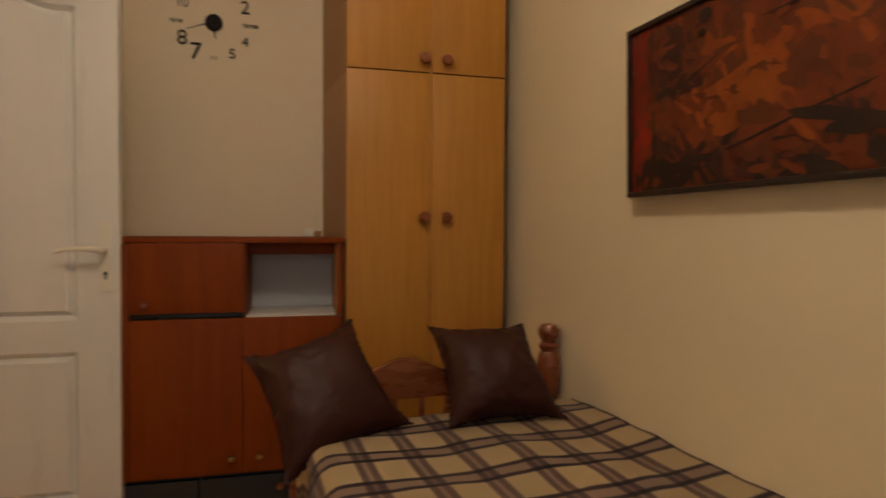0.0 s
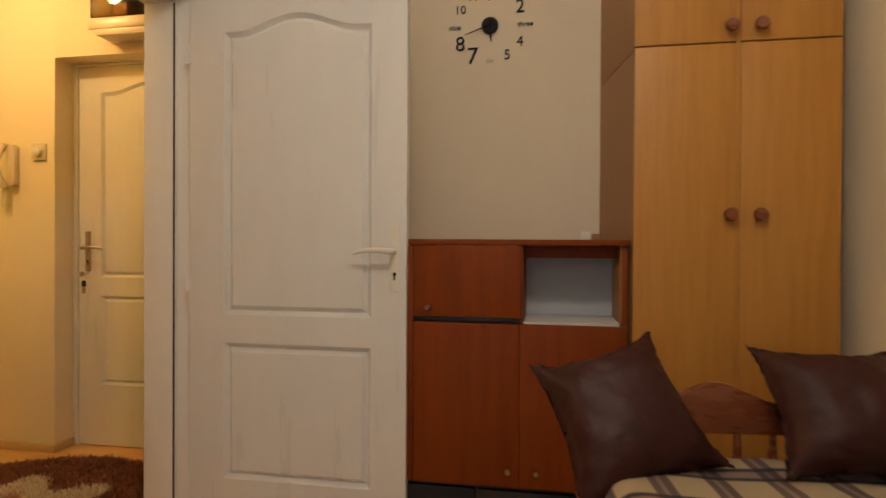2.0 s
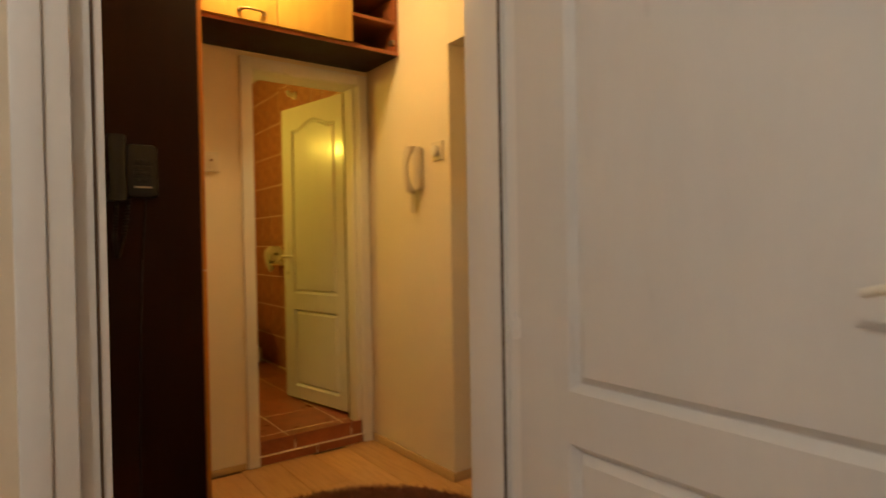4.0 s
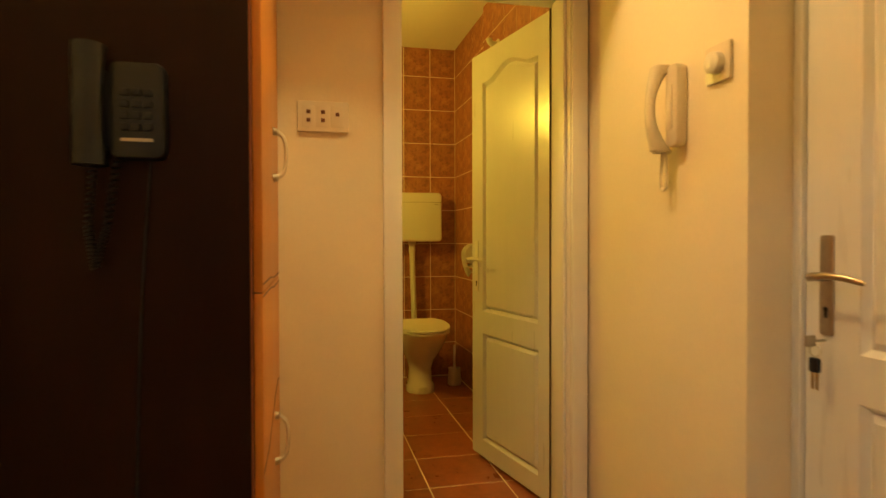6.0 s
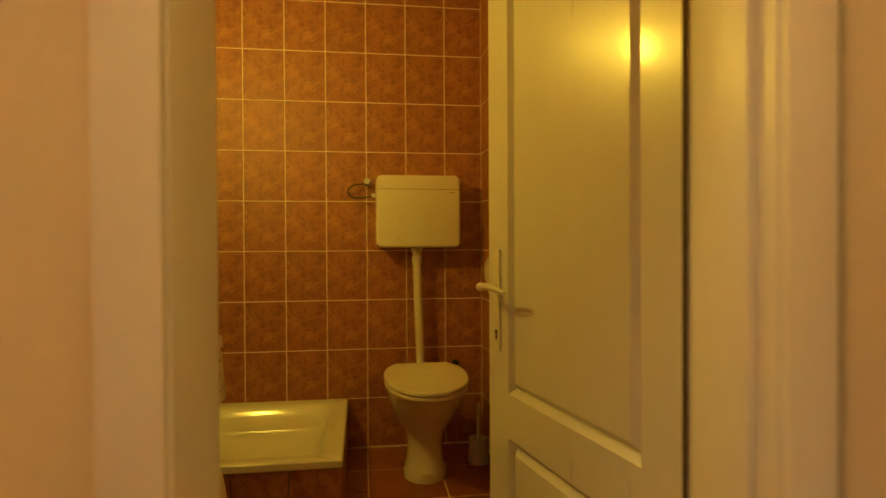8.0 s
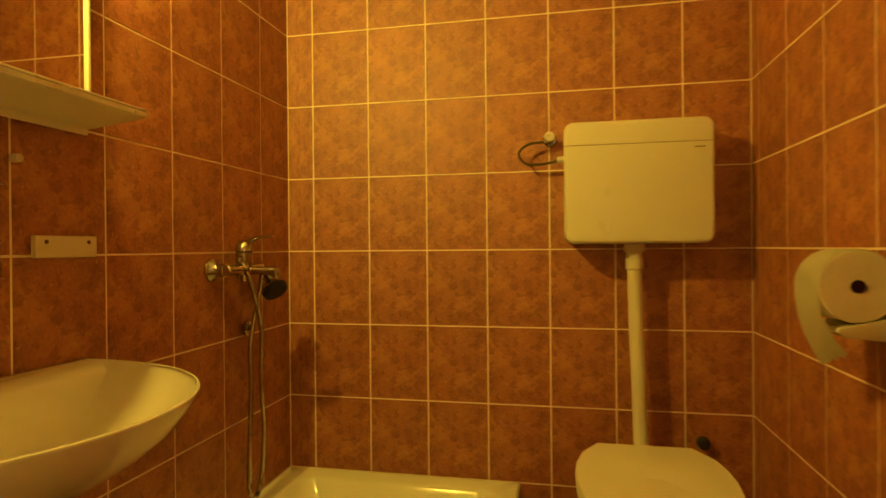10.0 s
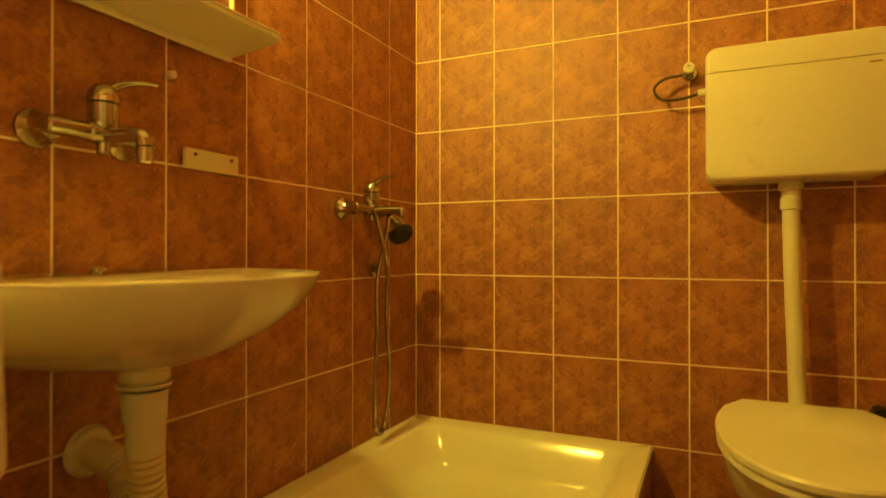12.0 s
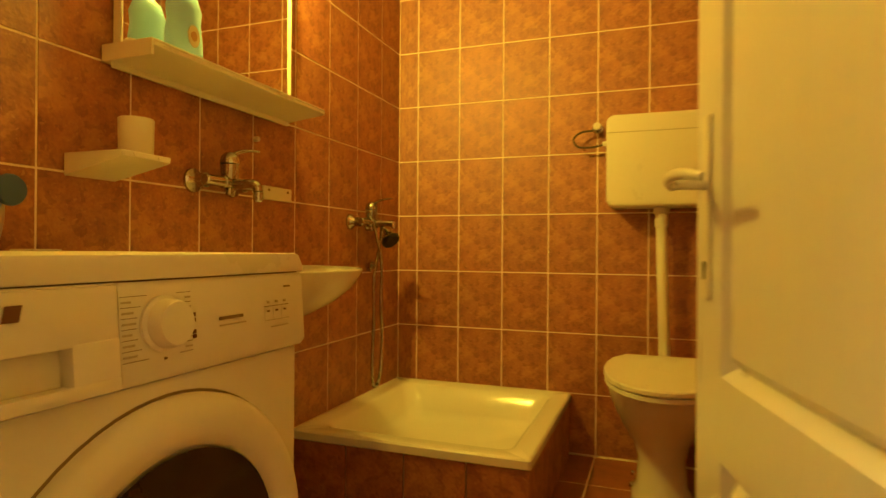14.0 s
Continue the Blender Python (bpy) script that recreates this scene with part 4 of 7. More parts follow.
def painting():
    y0, y1, z0, z1, x = PIC_Y - 0.80, PIC_Y, PIC_Z0, PIC_Z1, ROOM_X1
    ob = thing("painting", (x, (y0 + y1) / 2, z0), "large dark red abstract painting in black frame", "painting")
    part("canvas", box(x - 0.022, x - 0.004, y0 + 0.012, y1 - 0.012, z0 + 0.012, z1 - 0.012, 0.001), M_PICTURE, ob, "abstract red and brown brushwork")
    rnd = random.Random(11)

    tones = {}

    def stroke(tone, u, v, length, width, turn, lift):
        """One lens-shaped stroke of the brush."""
        bm = tones.setdefault(tone, bmesh.new())
        c, d = math.cos(turn), math.sin(turn)
        ring = []
        for k in range(14):
            a = 2 * math.pi * k / 14
            p, q = length * math.cos(a) * rnd.uniform(0.85, 1.1), width * math.copysign(abs(math.sin(a)) ** 0.8, math.sin(a)) * rnd.uniform(0.75, 1.2)
            yy = y1 - 0.012 - (y1 - y0 - 0.024) * u + p * c - q * d
            zz = z0 + 0.012 + (z1 - z0 - 0.024) * v + p * d + q * c
            ring.append(bm.verts.new((x - 0.0223 - lift, min(y1 - 0.0125, max(y0 + 0.0125, yy)), min(z1 - 0.013, max(z0 + 0.013, zz)))))
        bm.faces.new(ring)

    def tone_at(u, v):
        core = math.hypot((u - 0.46) / 0.24, (v - 0.52) / 0.30)
        if v < 0.10 + 0.06 * math.sin(u * 9) or 0.80 < u < 0.87:
            return M_PAINT_DARK
        if u > 0.87:
            return M_PAINT_RED if 0.91 < u < 0.97 and v > 0.5 and rnd.random() < 0.45 else M_PAINT_MAROON
        if u < 0.075:
            return M_PAINT_RED
        if u < 0.27 and v > 0.5:
            return M_PAINT_MAROON if rnd.random() < 0.75 else M_PAINT_BROWN
        if core < 0.55:
            return M_PAINT_ORANGE if rnd.random() < 0.55 else M_PAINT_BROWN
        if core < 1.15:
            return rnd.choice((M_PAINT_RUST, M_PAINT_RUST, M_PAINT_BROWN, M_PAINT_ORANGE))
        if v < 0.3:
            return rnd.choice((M_PAINT_BROWN, M_PAINT_MAROON, M_PAINT_MAROON, M_PAINT_RUST))
        return rnd.choice((M_PAINT_RUST, M_PAINT_RUST, M_PAINT_BROWN))
    n = 0
    for size in (1.0, 0.6):
        for _ in range(230):
            u, v = rnd.random(), rnd.random()
            upright = u > 0.78 or u < 0.12
            turn = radians(rnd.gauss(90 if upright else rnd.choice((-22, 30, 60)), 16))
            n += 1
            stroke(tone_at(u, v), u, v, rnd.uniform(0.03, 0.065) * size, rnd.uniform(0.009, 0.022) * size, turn, 0.000004 * n)
    marks = ((M_PAINT_ORANGE, 0.50, 0.63, 0.055, 0.010, -25), (M_PAINT_ORANGE, 0.44, 0.68, 0.040, 0.010, 80), (M_PAINT_ORANGE, 0.36, 0.52, 0.050, 0.012, -12), (M_PAINT_ORANGE, 0.48, 0.46, 0.045, 0.018, 50), (M_PAINT_ORANGE, 0.38, 0.40, 0.035, 0.010, 70), (M_PAINT_BROWN, 0.58, 0.52, 0.050, 0.026, -55), (M_PAINT_BROWN, 0.46, 0.32, 0.050, 0.018, 8),
             (M_PAINT_DARK, 0.60, 0.80, 0.105, 0.0025, -1), (M_PAINT_DARK, 0.25, 0.61, 0.080, 0.003, -22), (M_PAINT_DARK, 0.145, 0.57, 0.022, 0.010, -8), (M_PAINT_DARK, 0.30, 0.92, 0.018, 0.013, 0), (M_PAINT_DARK, 0.29, 0.83, 0.012, 0.008, 0), (M_PAINT_DARK, 0.66, 0.25, 0.100, 0.012, 14), (M_PAINT_DARK, 0.72, 0.19, 0.070, 0.014, 0), (M_PAINT_DARK, 0.22, 0.14, 0.090, 0.010, -6), (M_PAINT_DARK, 0.37, 0.23, 0.015, 0.008, -30), (M_PAINT_DARK, 0.55, 0.27, 0.16, 0.003, -14), (M_PAINT_DARK, 0.10, 0.35, 0.055, 0.004, 88), (M_PAINT_DARK, 0.84, 0.6, 0.15, 0.014, 90))
    for k, (tone, u, v, length, width, turn) in enumerate(marks):
        stroke(tone, u, v, length, width, radians(turn), 0.002 + 0.00001 * k)
    for tone, bm in tones.items():
        tagged(part("brushwork", bm, tone, ob), "layered oil brushwork", kind="stuff")
    for a in (box(x - 0.032, x - 0.002, y0, y1, z0, z0 + 0.012, 0.002), box(x - 0.032, x - 0.002, y0, y1, z1 - 0.012, z1, 0.002), box(x - 0.032, x - 0.002, y0, y0 + 0.0115, z0 + 0.0125, z1 - 0.0125, 0.002), box(x - 0.032, x - 0.002, y1 - 0.0115, y1, z0 + 0.0125, z1 - 0.0125, 0.002)):
        part("frame", a, M_PIC_FRAME, ob)
    hang = Vector((picture_wall_x((y0 + y1) / 2) - 0.006, (y0 + y1) / 2, z0))
    ob.matrix_basis = Matrix.Translation(hang) @ pose(0, 0, 0, 0, -1.2, SLANT)


painting()


def text_mesh(body, size, depth, m):
    cu = bpy.data.curves.new("t", "FONT")
    cu.body, cu.size, cu.extrude, cu.align_x, cu.align_y = body, size, depth, "CENTER", "CENTER"
    ob = bpy.data.objects.new("t", cu)
    scene.collection.objects.link(ob)
    bpy.context.view_layer.update()
    me = bpy.data.meshes.new_from_object(ob.evaluated_get(bpy.context.evaluated_depsgraph_get()))
    bm = bmesh.new()
    bm.from_mesh(me)
    bpy.data.objects.remove(ob)
    bpy.data.curves.remove(cu)
    bpy.data.meshes.remove(me)
    bmesh.ops.transform(bm, matrix=m, verts=bm.verts[:])
    return bm


def clock():
    c = Vector((0.739, ROOM_Y1, 1.902))
    ob = thing("wall_clock", c, "wall clock of loose black numerals stuck on", "clock")
    r = 0.128
    size = {"2": 0.070, "7": 0.088, "8": 0.076, "4": 0.052, "5": 0.052, "11": 0.044, "10": 0.044, "1": 0.048}
    flip = pose(0, 0, 0, 90, 0, 0)
    for i in range(1, 13):
        a = radians(30 * i)
        word = {3: "three", 9: "nine", 12: "twelve", 6: "six"}.get(i, str(i))
        s = size.get(word, 0.026)
        at = c + Vector((math.sin(a) * r * (1.0 if i not in (3, 9) else 1.02), -0.003, math.cos(a) * r))
        m = Matrix.Translation(at) @ flip
        if i == 12:
            m = m @ pose(0, 0, 0, 0, 0, -90)
        part("numeral", text_mesh(word, s, 0.002, m), M_STEEL_NUM if i == 6 else M_INK, ob, "mirror numeral" if i == 6 else "")
    part("hub", lathe([(0, 0), (0.031, 0), (0.031, 0.010), (0.026, 0.014), (0, 0.014)], 28, Matrix.Translation(c) @ flip), M_INK, ob)
    for ang, length, w in ((250, 0.098, 0.003), (174, 0.062, 0.005)):
        a = radians(ang)
        way = Vector((math.sin(a), 0, math.cos(a)))
        p = c + Vector((0, -0.017, 0))
        part("hand", tube([p - way * 0.012, p + way * length], lambda u, w=w: w * (1 - 0.6 * u), 6), M_INK, ob)


clock()
single("plug_adapter", box(1.066, 1.098, 1.70, 1.732, 1.108, 1.137, 0.006), M_WHITE_PLASTIC, "small white plastic box on the cupboard", "box")
single("wooden_block", box(1.104, 1.130, 1.69, 1.735, 1.108, 1.130, 0.004), M_PINE_SIDE, "small brown wooden block on the cupboard", "ornament")


def globe_lamp(name, at, r, mat, label, base):
    ob = thing(name, at, label, "lamp")
    p = Vector(at)
    part("mount", lathe([(0, -0.03), (r * 0.7, -0.03), (r * 0.8, 0), (0, 0)], 24, Matrix.Translation(p)), base, ob)
    part("globe", lathe([(0, -0.03 - 1.4 * r)] + [(r * math.sin(radians(a)), -0.03 - 0.7 * r - 0.7 * r * math.cos(radians(a))) for a in range(15, 166, 15)] + [(r * 0.3, -0.03)], 24, Matrix.Translation(p)), mat, ob, "lit glass globe")


globe_lamp("room_ceiling_lamp", (0.95, -0.10, CEIL), 0.12, M_BULB_ROOM, "lit white glass ceiling lamp in the bedroom", M_WHITE_PLASTIC)
globe_lamp("hall_ceiling_lamp", (-1.735, 1.47, CEIL), 0.07, M_BULB_HALL, "lit warm glass ceiling lamp in the hall", M_WHITE_PLASTIC)

# ---- hall ----
def entrance_door():
    w, h = 0.86, 2.025
    ob = door_leaf("entrance_door", (-1.532 + w, REC_Y + 0.038, 0.006), 180, w, h, "closed white moulded entrance door in its recess", metal=M_NICKEL, edge=0.056)
    return ob


entrance_door()
fr = thing("frame_entrance", (-1.1, REC_Y, 0), "white painted entrance door frame", "door frame")
fr["kind"] = "structure"
part("jamb", box(REC_X0 + 0.0005, -1.535, REC_Y - 0.012, REC_Y + 0.06, 0, REC_TOP - 0.0005, 0.002), M_FRAME, fr)
part("jamb", box(-0.668, REC_X1 - 0.0005, REC_Y - 0.012, REC_Y + 0.06, 0, REC_TOP - 0.0005, 0.002), M_FRAME, fr)
part("head", box(-1.5345, -0.6685, REC_Y - 0.008, REC_Y + 0.05, 2.034, REC_TOP - 0.0005, 0.002), M_FRAME, fr)


def keys():
    x, y, z = -1.476, REC_Y - 0.012, 0.925
    ob = thing("key_bunch", (x, y, z - 0.09), "bunch of keys hanging from the lock", "keys")
    part("key_ring", tube([(x + 0.014 * math.cos(radians(a)), y - 0.02, z - 0.02 + 0.014 * math.sin(radians(a))) for a in range(0, 361, 30)], 0.0015, 6), M_NICKEL, ob)
    part("key", merge(rod((x, y + 0.006, z), (x, y - 0.022, z), 0.003), box(x - 0.002, x + 0.002, y - 0.045, y - 0.02, z - 0.012, z + 0.012, 0.001)), M_NICKEL, ob)
    part("fob", box(x - 0.012, x + 0.012, y - 0.026, y - 0.014, z - 0.068, z - 0.036, 0.005), M_DARK_PLASTIC, ob, "dark key fob")
    for d in (-0.006, 0.005):
        part("key", box(x + d - 0.003, x + d + 0.003, y - 0.021, y - 0.018, z - 0.105, z - 0.066, 0.001), M_BRASS, ob)


keys()


def coil(points, r, turns, wire):
    """A coiled cord along a smooth path."""
    base = [Vector(p) for p in points]
    n = turns * 9
    out = []
    for i in range(n + 1):
        t = i / n * (len(base) - 1)
        k = min(int(t), len(base) - 2)
        f = t - k
        c = base[k].lerp(base[k + 1], f)
        a = 2 * math.pi * turns * i / n
        out.append(c + Vector((math.cos(a) * r, math.sin(a) * r * 0.8, math.sin(a) * r * 0.4)))
    return tube(out, wire, 5)


def intercom():
    x, y = -1.820, HALL_Y1
    ob = thing("intercom_phone", (x, y, 1.37), "ivory plastic door intercom with curved handset", "intercom")
    part("body", hull_plate(round_rect(x - 0.004, x + 0.048, 1.384, 1.60, 0.020), "y", y - 0.034, y - 0.0005, 0.009), M_PLASTIC, ob)
    part("button_panel", box(x + 0.008, x + 0.030, y - 0.0365, y - 0.0335, 1.43, 1.545, 0.001), M_PLASTIC, ob)
    rings = []
    for i in range(19):
        u = i / 18
        z = 1.372 + 0.232 * u
        out = 0.022 + 0.036 * (1 - (2 * u - 1) ** 2)
        deep = 0.012 + 0.020 * abs(2 * u - 1) ** 2.2
        half = 0.016 + 0.007 * abs(2 * u - 1) ** 2
        c = Vector((x - 0.014, y - 0.014 - out, z))
        rings.append([c + Vector((half * math.cos(2 * math.pi * k / 14), deep * math.sin(2 * math.pi * k / 14), 0)) for k in range(14)])
    bm = loft(rings)
    bmesh.ops.bevel(bm, geom=[e for e in bm.edges if abs(e.verts[0].co.z - e.verts[1].co.z) < 1e-5 and (e.verts[0].co.z < 1.3725 or e.verts[0].co.z > 1.6035)], offset=0.006, segments=2, affect="EDGES")
    part("handset", bm, M_PLASTIC, ob)
    part("hook", box(x - 0.008, x + 0.008, y - 0.05, y - 0.03, 1.578, 1.590, 0.002), M_PLASTIC, ob)
    hang = [(x - 0.016, y - 0.032, 1.376), (x - 0.020, y - 0.032, 1.34), (x - 0.024, y - 0.032, 1.30), (x - 0.021, y - 0.032, 1.280), (x - 0.011, y - 0.031, 1.273), (x - 0.001, y - 0.030, 1.280), (x + 0.002, y - 0.030, 1.30), (x - 0.003, y - 0.030, 1.34), (x - 0.008, y - 0.030, 1.378)]
    part("cord", coil(hang, 0.0046, 60, 0.0015), M_PLASTIC, ob, "coiled ivory cord")


intercom()


def dial_switch():
    x, z, y = -1.650, 1.560, HALL_Y1
    ob = thing("dial_switch", (x, y, z - 0.045), "square ivory rotary doorbell dial plate", "switch")
    part("plate", hull_plate(round_rect(x - 0.043, x + 0.043, z - 0.045, z + 0.045, 0.005), "y", y - 0.010, y - 0.0005, 0.003), M_PLASTIC, ob)
    part("dial", lathe([(0, 0), (0.026, 0), (0.025, 0.018), (0.021, 0.021), (0, 0.021)], 28, Matrix.Translation((x, y - 0.010, z)) @ pose(0, 0, 0, 90, 0, 0)), M_WHITE_PLASTIC, ob)


dial_switch()


def meter_box():
    x0, x1, z0, y = -1.262, -0.90, 2.10, HALL_Y1
    ob = thing("meter_box", (-1.08, y, z0), "cream electricity meter with dark glass front", "meter")
    bm = box(x0, x1, y - 0.12, y - 0.0005, z0 + 0.03, z0 + 0.085, 0.006)
    part("base", merge(bm, hull_plate([(x0 + 0.045, z0), (x1 - 0.045, z0), (x1 - 0.004, z0 + 0.032), (x0 + 0.004, z0 + 0.032)], "y", y - 0.115, y - 0.001, 0.003)), M_PLASTIC, ob)
    part("glass_cover", box(x0 + 0.006, x1 - 0.006, y - 0.112, y - 0.001, z0 + 0.086, z0 + 0.36, 0.012), M_DARK_GLASS, ob, "dark glossy cover")


meter_box()


def bow_handle(parent, c, axis, length, out, mat):
    """A bowed pull handle at c, along axis, that stands out along out."""
    c, a, o = Vector(c), Vector(axis), Vector(out)
    pts = [c - a * length * 0.5, c - a * length * 0.42 + o * 0.024, c - a * length * 0.18 + o * 0.034, c + a * length * 0.18 + o * 0.034, c + a * length * 0.42 + o * 0.024, c + a * length * 0.5]
    pull = part("handle", tube(pts, lambda u: 0.0055 + 0.004 * abs(2 * u - 1) ** 3, 10, 5), mat, parent, "bowed pull handle")
    for s in (-1, 1):
        part("handle_end", merge(rod(c + a * s * length * 0.5 - o * 0.0, c + a * s * length * 0.5 + o * 0.014, 0.010, 12), rod(c + a * s * length * 0.47 + o * 0.004, c + a * s * length * 0.60 + o * 0.002, 0.010, 10, 0.004)), M_NICKEL, parent, "metal handle end")
    return pull


def overhead_cabinet():
    x0, x1, z0, z1 = HALL_X0 + 0.001, -1.988, 2.10, 2.56
    y0, y1 = 1.23, HALL_Y1 - 0.002
    ob = thing("overhead_cabinet", (-2.16, 1.75, z0), "wall cabinet above the door with beech doors and open shelf", "cabinet")
    part("bottom", box(x0, x1 + 0.001, y0, y1, z0, z0 + 0.018, 0.001), M_BROWN, ob, "dark brown underside")
    part("edge_strip", box(x1 + 0.0015, x1 + 0.004, y0, y1, z0, z0 + 0.018, 0.0005), M_REDWOOD, ob)
    part("top", box(x0, x1, y0, y1, z1, z1 + 0.018, 0.001), M_REDWOOD, ob)
    for y in (y0, 1.616, 1.996, y1 - 0.016):
        part("divider", box(x0, x1, y, y + 0.016, z0 + 0.018, z1, 0.001), M_REDWOOD, ob)
    part("back_panel", box(x0, x0 + 0.006, y0 + 0.016, y1 - 0.016, z0 + 0.018, z1, 0), M_REDWOOD, ob)
    part("shelf", box(x0 + 0.006, x1 - 0.002, 2.012, y1 - 0.016, z0 + 0.16, z0 + 0.176, 0.001), M_REDWOOD, ob)
    part("shelf", box(x0 + 0.006, x1 - 0.002, 2.012, y1 - 0.016, z0 + 0.31, z0 + 0.326, 0.001), M_REDWOOD, ob)
    for a, b, k in ((y0 + 0.002, 1.622, 1.505), (1.626, 2.004, 1.76)):
        d = part("door", box(x1 + 0.001, x1 + 0.018, a, b, z0 + 0.020, z1 + 0.014, 0.002), M_BEECH, ob)
        if a < 1.5:
            bow_handle(d, (x1 + 0.018, k, z0 + 0.058), (0, 1, 0), 0.105, (1, 0, 0), M_BRASS)
    part("catch", box(x1 - 0.05, x1 - 0.01, y1 - 0.03, y1 - 0.0165, z0 + 0.06, z0 + 0.085, 0.003), M_NICKEL, ob)


overhead_cabinet()


def tall_cabinet():
    x0, x1, y0, y1 = HALL_X0 + 0.002, -1.70, HALL_Y0 + 0.002, 1.205
    ob = thing("tall_cabinet", (-2.0, 0.95, 0), "tall hall cabinet, orange beech doors and dark brown side", "cabinet")
    part("side", box(x1 - 0.018, x1, y0, y1, 0, 2.52, 0.001), M_BROWN, ob, "dark brown side panel")
    part("edge_strip", box(x1 - 0.018, x1, y1 + 0.0005, y1 + 0.004, 0, 2.52, 0.001), M_REDWOOD, ob, "red-brown edge strip")
    part("side", box(x0, x0 + 0.018, y0, y1, 0, 2.52, 0.001), M_BROWN, ob)
    part("back_panel", box(x0 + 0.018, x1 - 0.018, y0, y0 + 0.008, 0.05, 2.52, 0), M_BROWN, ob)
    part("top", box(x0, x1, y0, y1, 2.521, 2.539, 0.001), M_BROWN, ob)
    part("plinth", box(x0 + 0.02, x1 - 0.02, y1 - 0.05, y1 - 0.03, 0, 0.06, 0), M_BROWN, ob)
    f = y1 + 0.024
    for z0, z1, hz in ((0.065, 1.030, 0.60), (1.034, 2.515, 1.375)):
        d = part("door", box(x0 + 0.002, x1 - 0.02, y1 + 0.005, f, z0, z1, 0.002), M_ORANGE, ob, "glossy orange beech door")
        bow_handle(d, (-2.09, f, hz), (0, 0, 1), 0.125, (0, 1, 0), M_PLASTIC)
    def line(pts, w):
        return merge(*[hull_plate([(a[0], a[1] - w), (b[0], b[1] - w), (b[0], b[1] + w), (a[0], a[1] + w)], "y", f - 0.001, f + 0.0012, 0) for a, b in zip(pts, pts[1:])])
    for z in (1.020, 1.046):
        wave = [(x0 + 0.004 + (x1 - x0 - 0.026) * i / 14, z + 0.004 * math.tanh((i - 7) * 1.5)) for i in range(15)]
        part("inlay_line", line(wave, 0.0018), M_INLAY, ob, "dark inlaid line")
    part("inlay_line", line([(x0 + 0.004, 0.712), (x0 + 0.10, 0.728), (x0 + 0.22, 0.712), (x0 + 0.36, 0.674), (x0 + 0.48, 0.652), (x1 - 0.022, 0.650)], 0.0022), M_INLAY, ob, "dark inlaid line")


tall_cabinet()


def wall_phone():
    x = -1.70
    ob = thing("wall_telephone", (x, 0.98, 1.30), "dark grey push-button telephone on the cabinet side", "telephone")
    part("body", hull_plate(round_rect(0.955, 1.055, 1.30, 1.485, 0.018), "x", x + 0.0005, x + 0.045, 0.012), M_DARK_PLASTIC, ob)
    for r in range(4):
        for c in range(3):
            y, z = 0.985 + c * 0.021, 1.425 - r * 0.022
            part("button", box(x + 0.044, x + 0.050, y - 0.008, y + 0.008, z - 0.007, z + 0.007, 0.003), M_DARK_PLASTIC, ob)
    part("label_strip", box(x + 0.0445, x + 0.0465, 0.978, 1.035, 1.332, 1.338, 0), M_NICKEL, ob)
    rings = []
    for i in range(19):
        u = i / 18
        z = 1.285 + 0.225 * u
        c = Vector((x + 0.045 + 0.016 * (1 - (2 * u - 1) ** 2), 0.925, z))
        half, deep = 0.026 + 0.004 * abs(2 * u - 1) ** 2, 0.018 + 0.016 * abs(2 * u - 1) ** 3
        rings.append([c + Vector((deep * math.cos(2 * math.pi * k / 14), half * math.sin(2 * math.pi * k / 14), 0)) for k in range(14)])
    part("handset", loft(rings), M_DARK_PLASTIC, ob)
    part("cradle", box(x + 0.0005, x + 0.022, 0.905, 0.953, 1.32, 1.47, 0.006), M_DARK_PLASTIC, ob)
    part("cord", coil([(x + 0.03, 0.925, 1.285), (x + 0.03, 0.915, 1.17), (x + 0.025, 0.925, 1.09), (x + 0.02, 0.945, 1.17), (x + 0.02, 0.965, 1.302)], 0.008, 44, 0.0022), M_DARK_PLASTIC, ob, "coiled dark cord")
    part("line_cable", tube([(x + 0.004, 1.02, 1.302), (x + 0.004, 1.0, 1.0), (x + 0.004, 0.985, 0.5), (x + 0.004, 0.98, 0.03)], 0.0025, 6, 6), M_DARK_PLASTIC, ob)


wall_phone()


def switch_plate():
    x, y0, y1, z0, z1 = HALL_X0, 1.288, 1.448, 1.484, 1.580
    ob = thing("switch_plate", (x, (y0 + y1) / 2, z0), "ivory switch plate with three rocker inserts", "switch")
    part("plate", hull_plate(round_rect(y0, y1, z0, z1, 0.004), "x", x + 0.0005, x + 0.012, 0.003), M_PLASTIC, ob)
    for i in range(3):
        y = y0 + 0.035 + i * 0.045
        part("insert", box(x + 0.0115, x + 0.0135, y - 0.019, y + 0.019, z0 + 0.014, z1 - 0.014, 0.001), M_PLASTIC, ob)
        for z in ((z0 + 0.036, z0 + 0.062) if i < 2 else (z0 + 0.056,)):
            part("rocker", box(x + 0.013, x + 0.0165, y - 0.006, y + 0.006, z - 0.006, z + 0.006, 0.0015), M_INLAY, ob)


switch_plate()


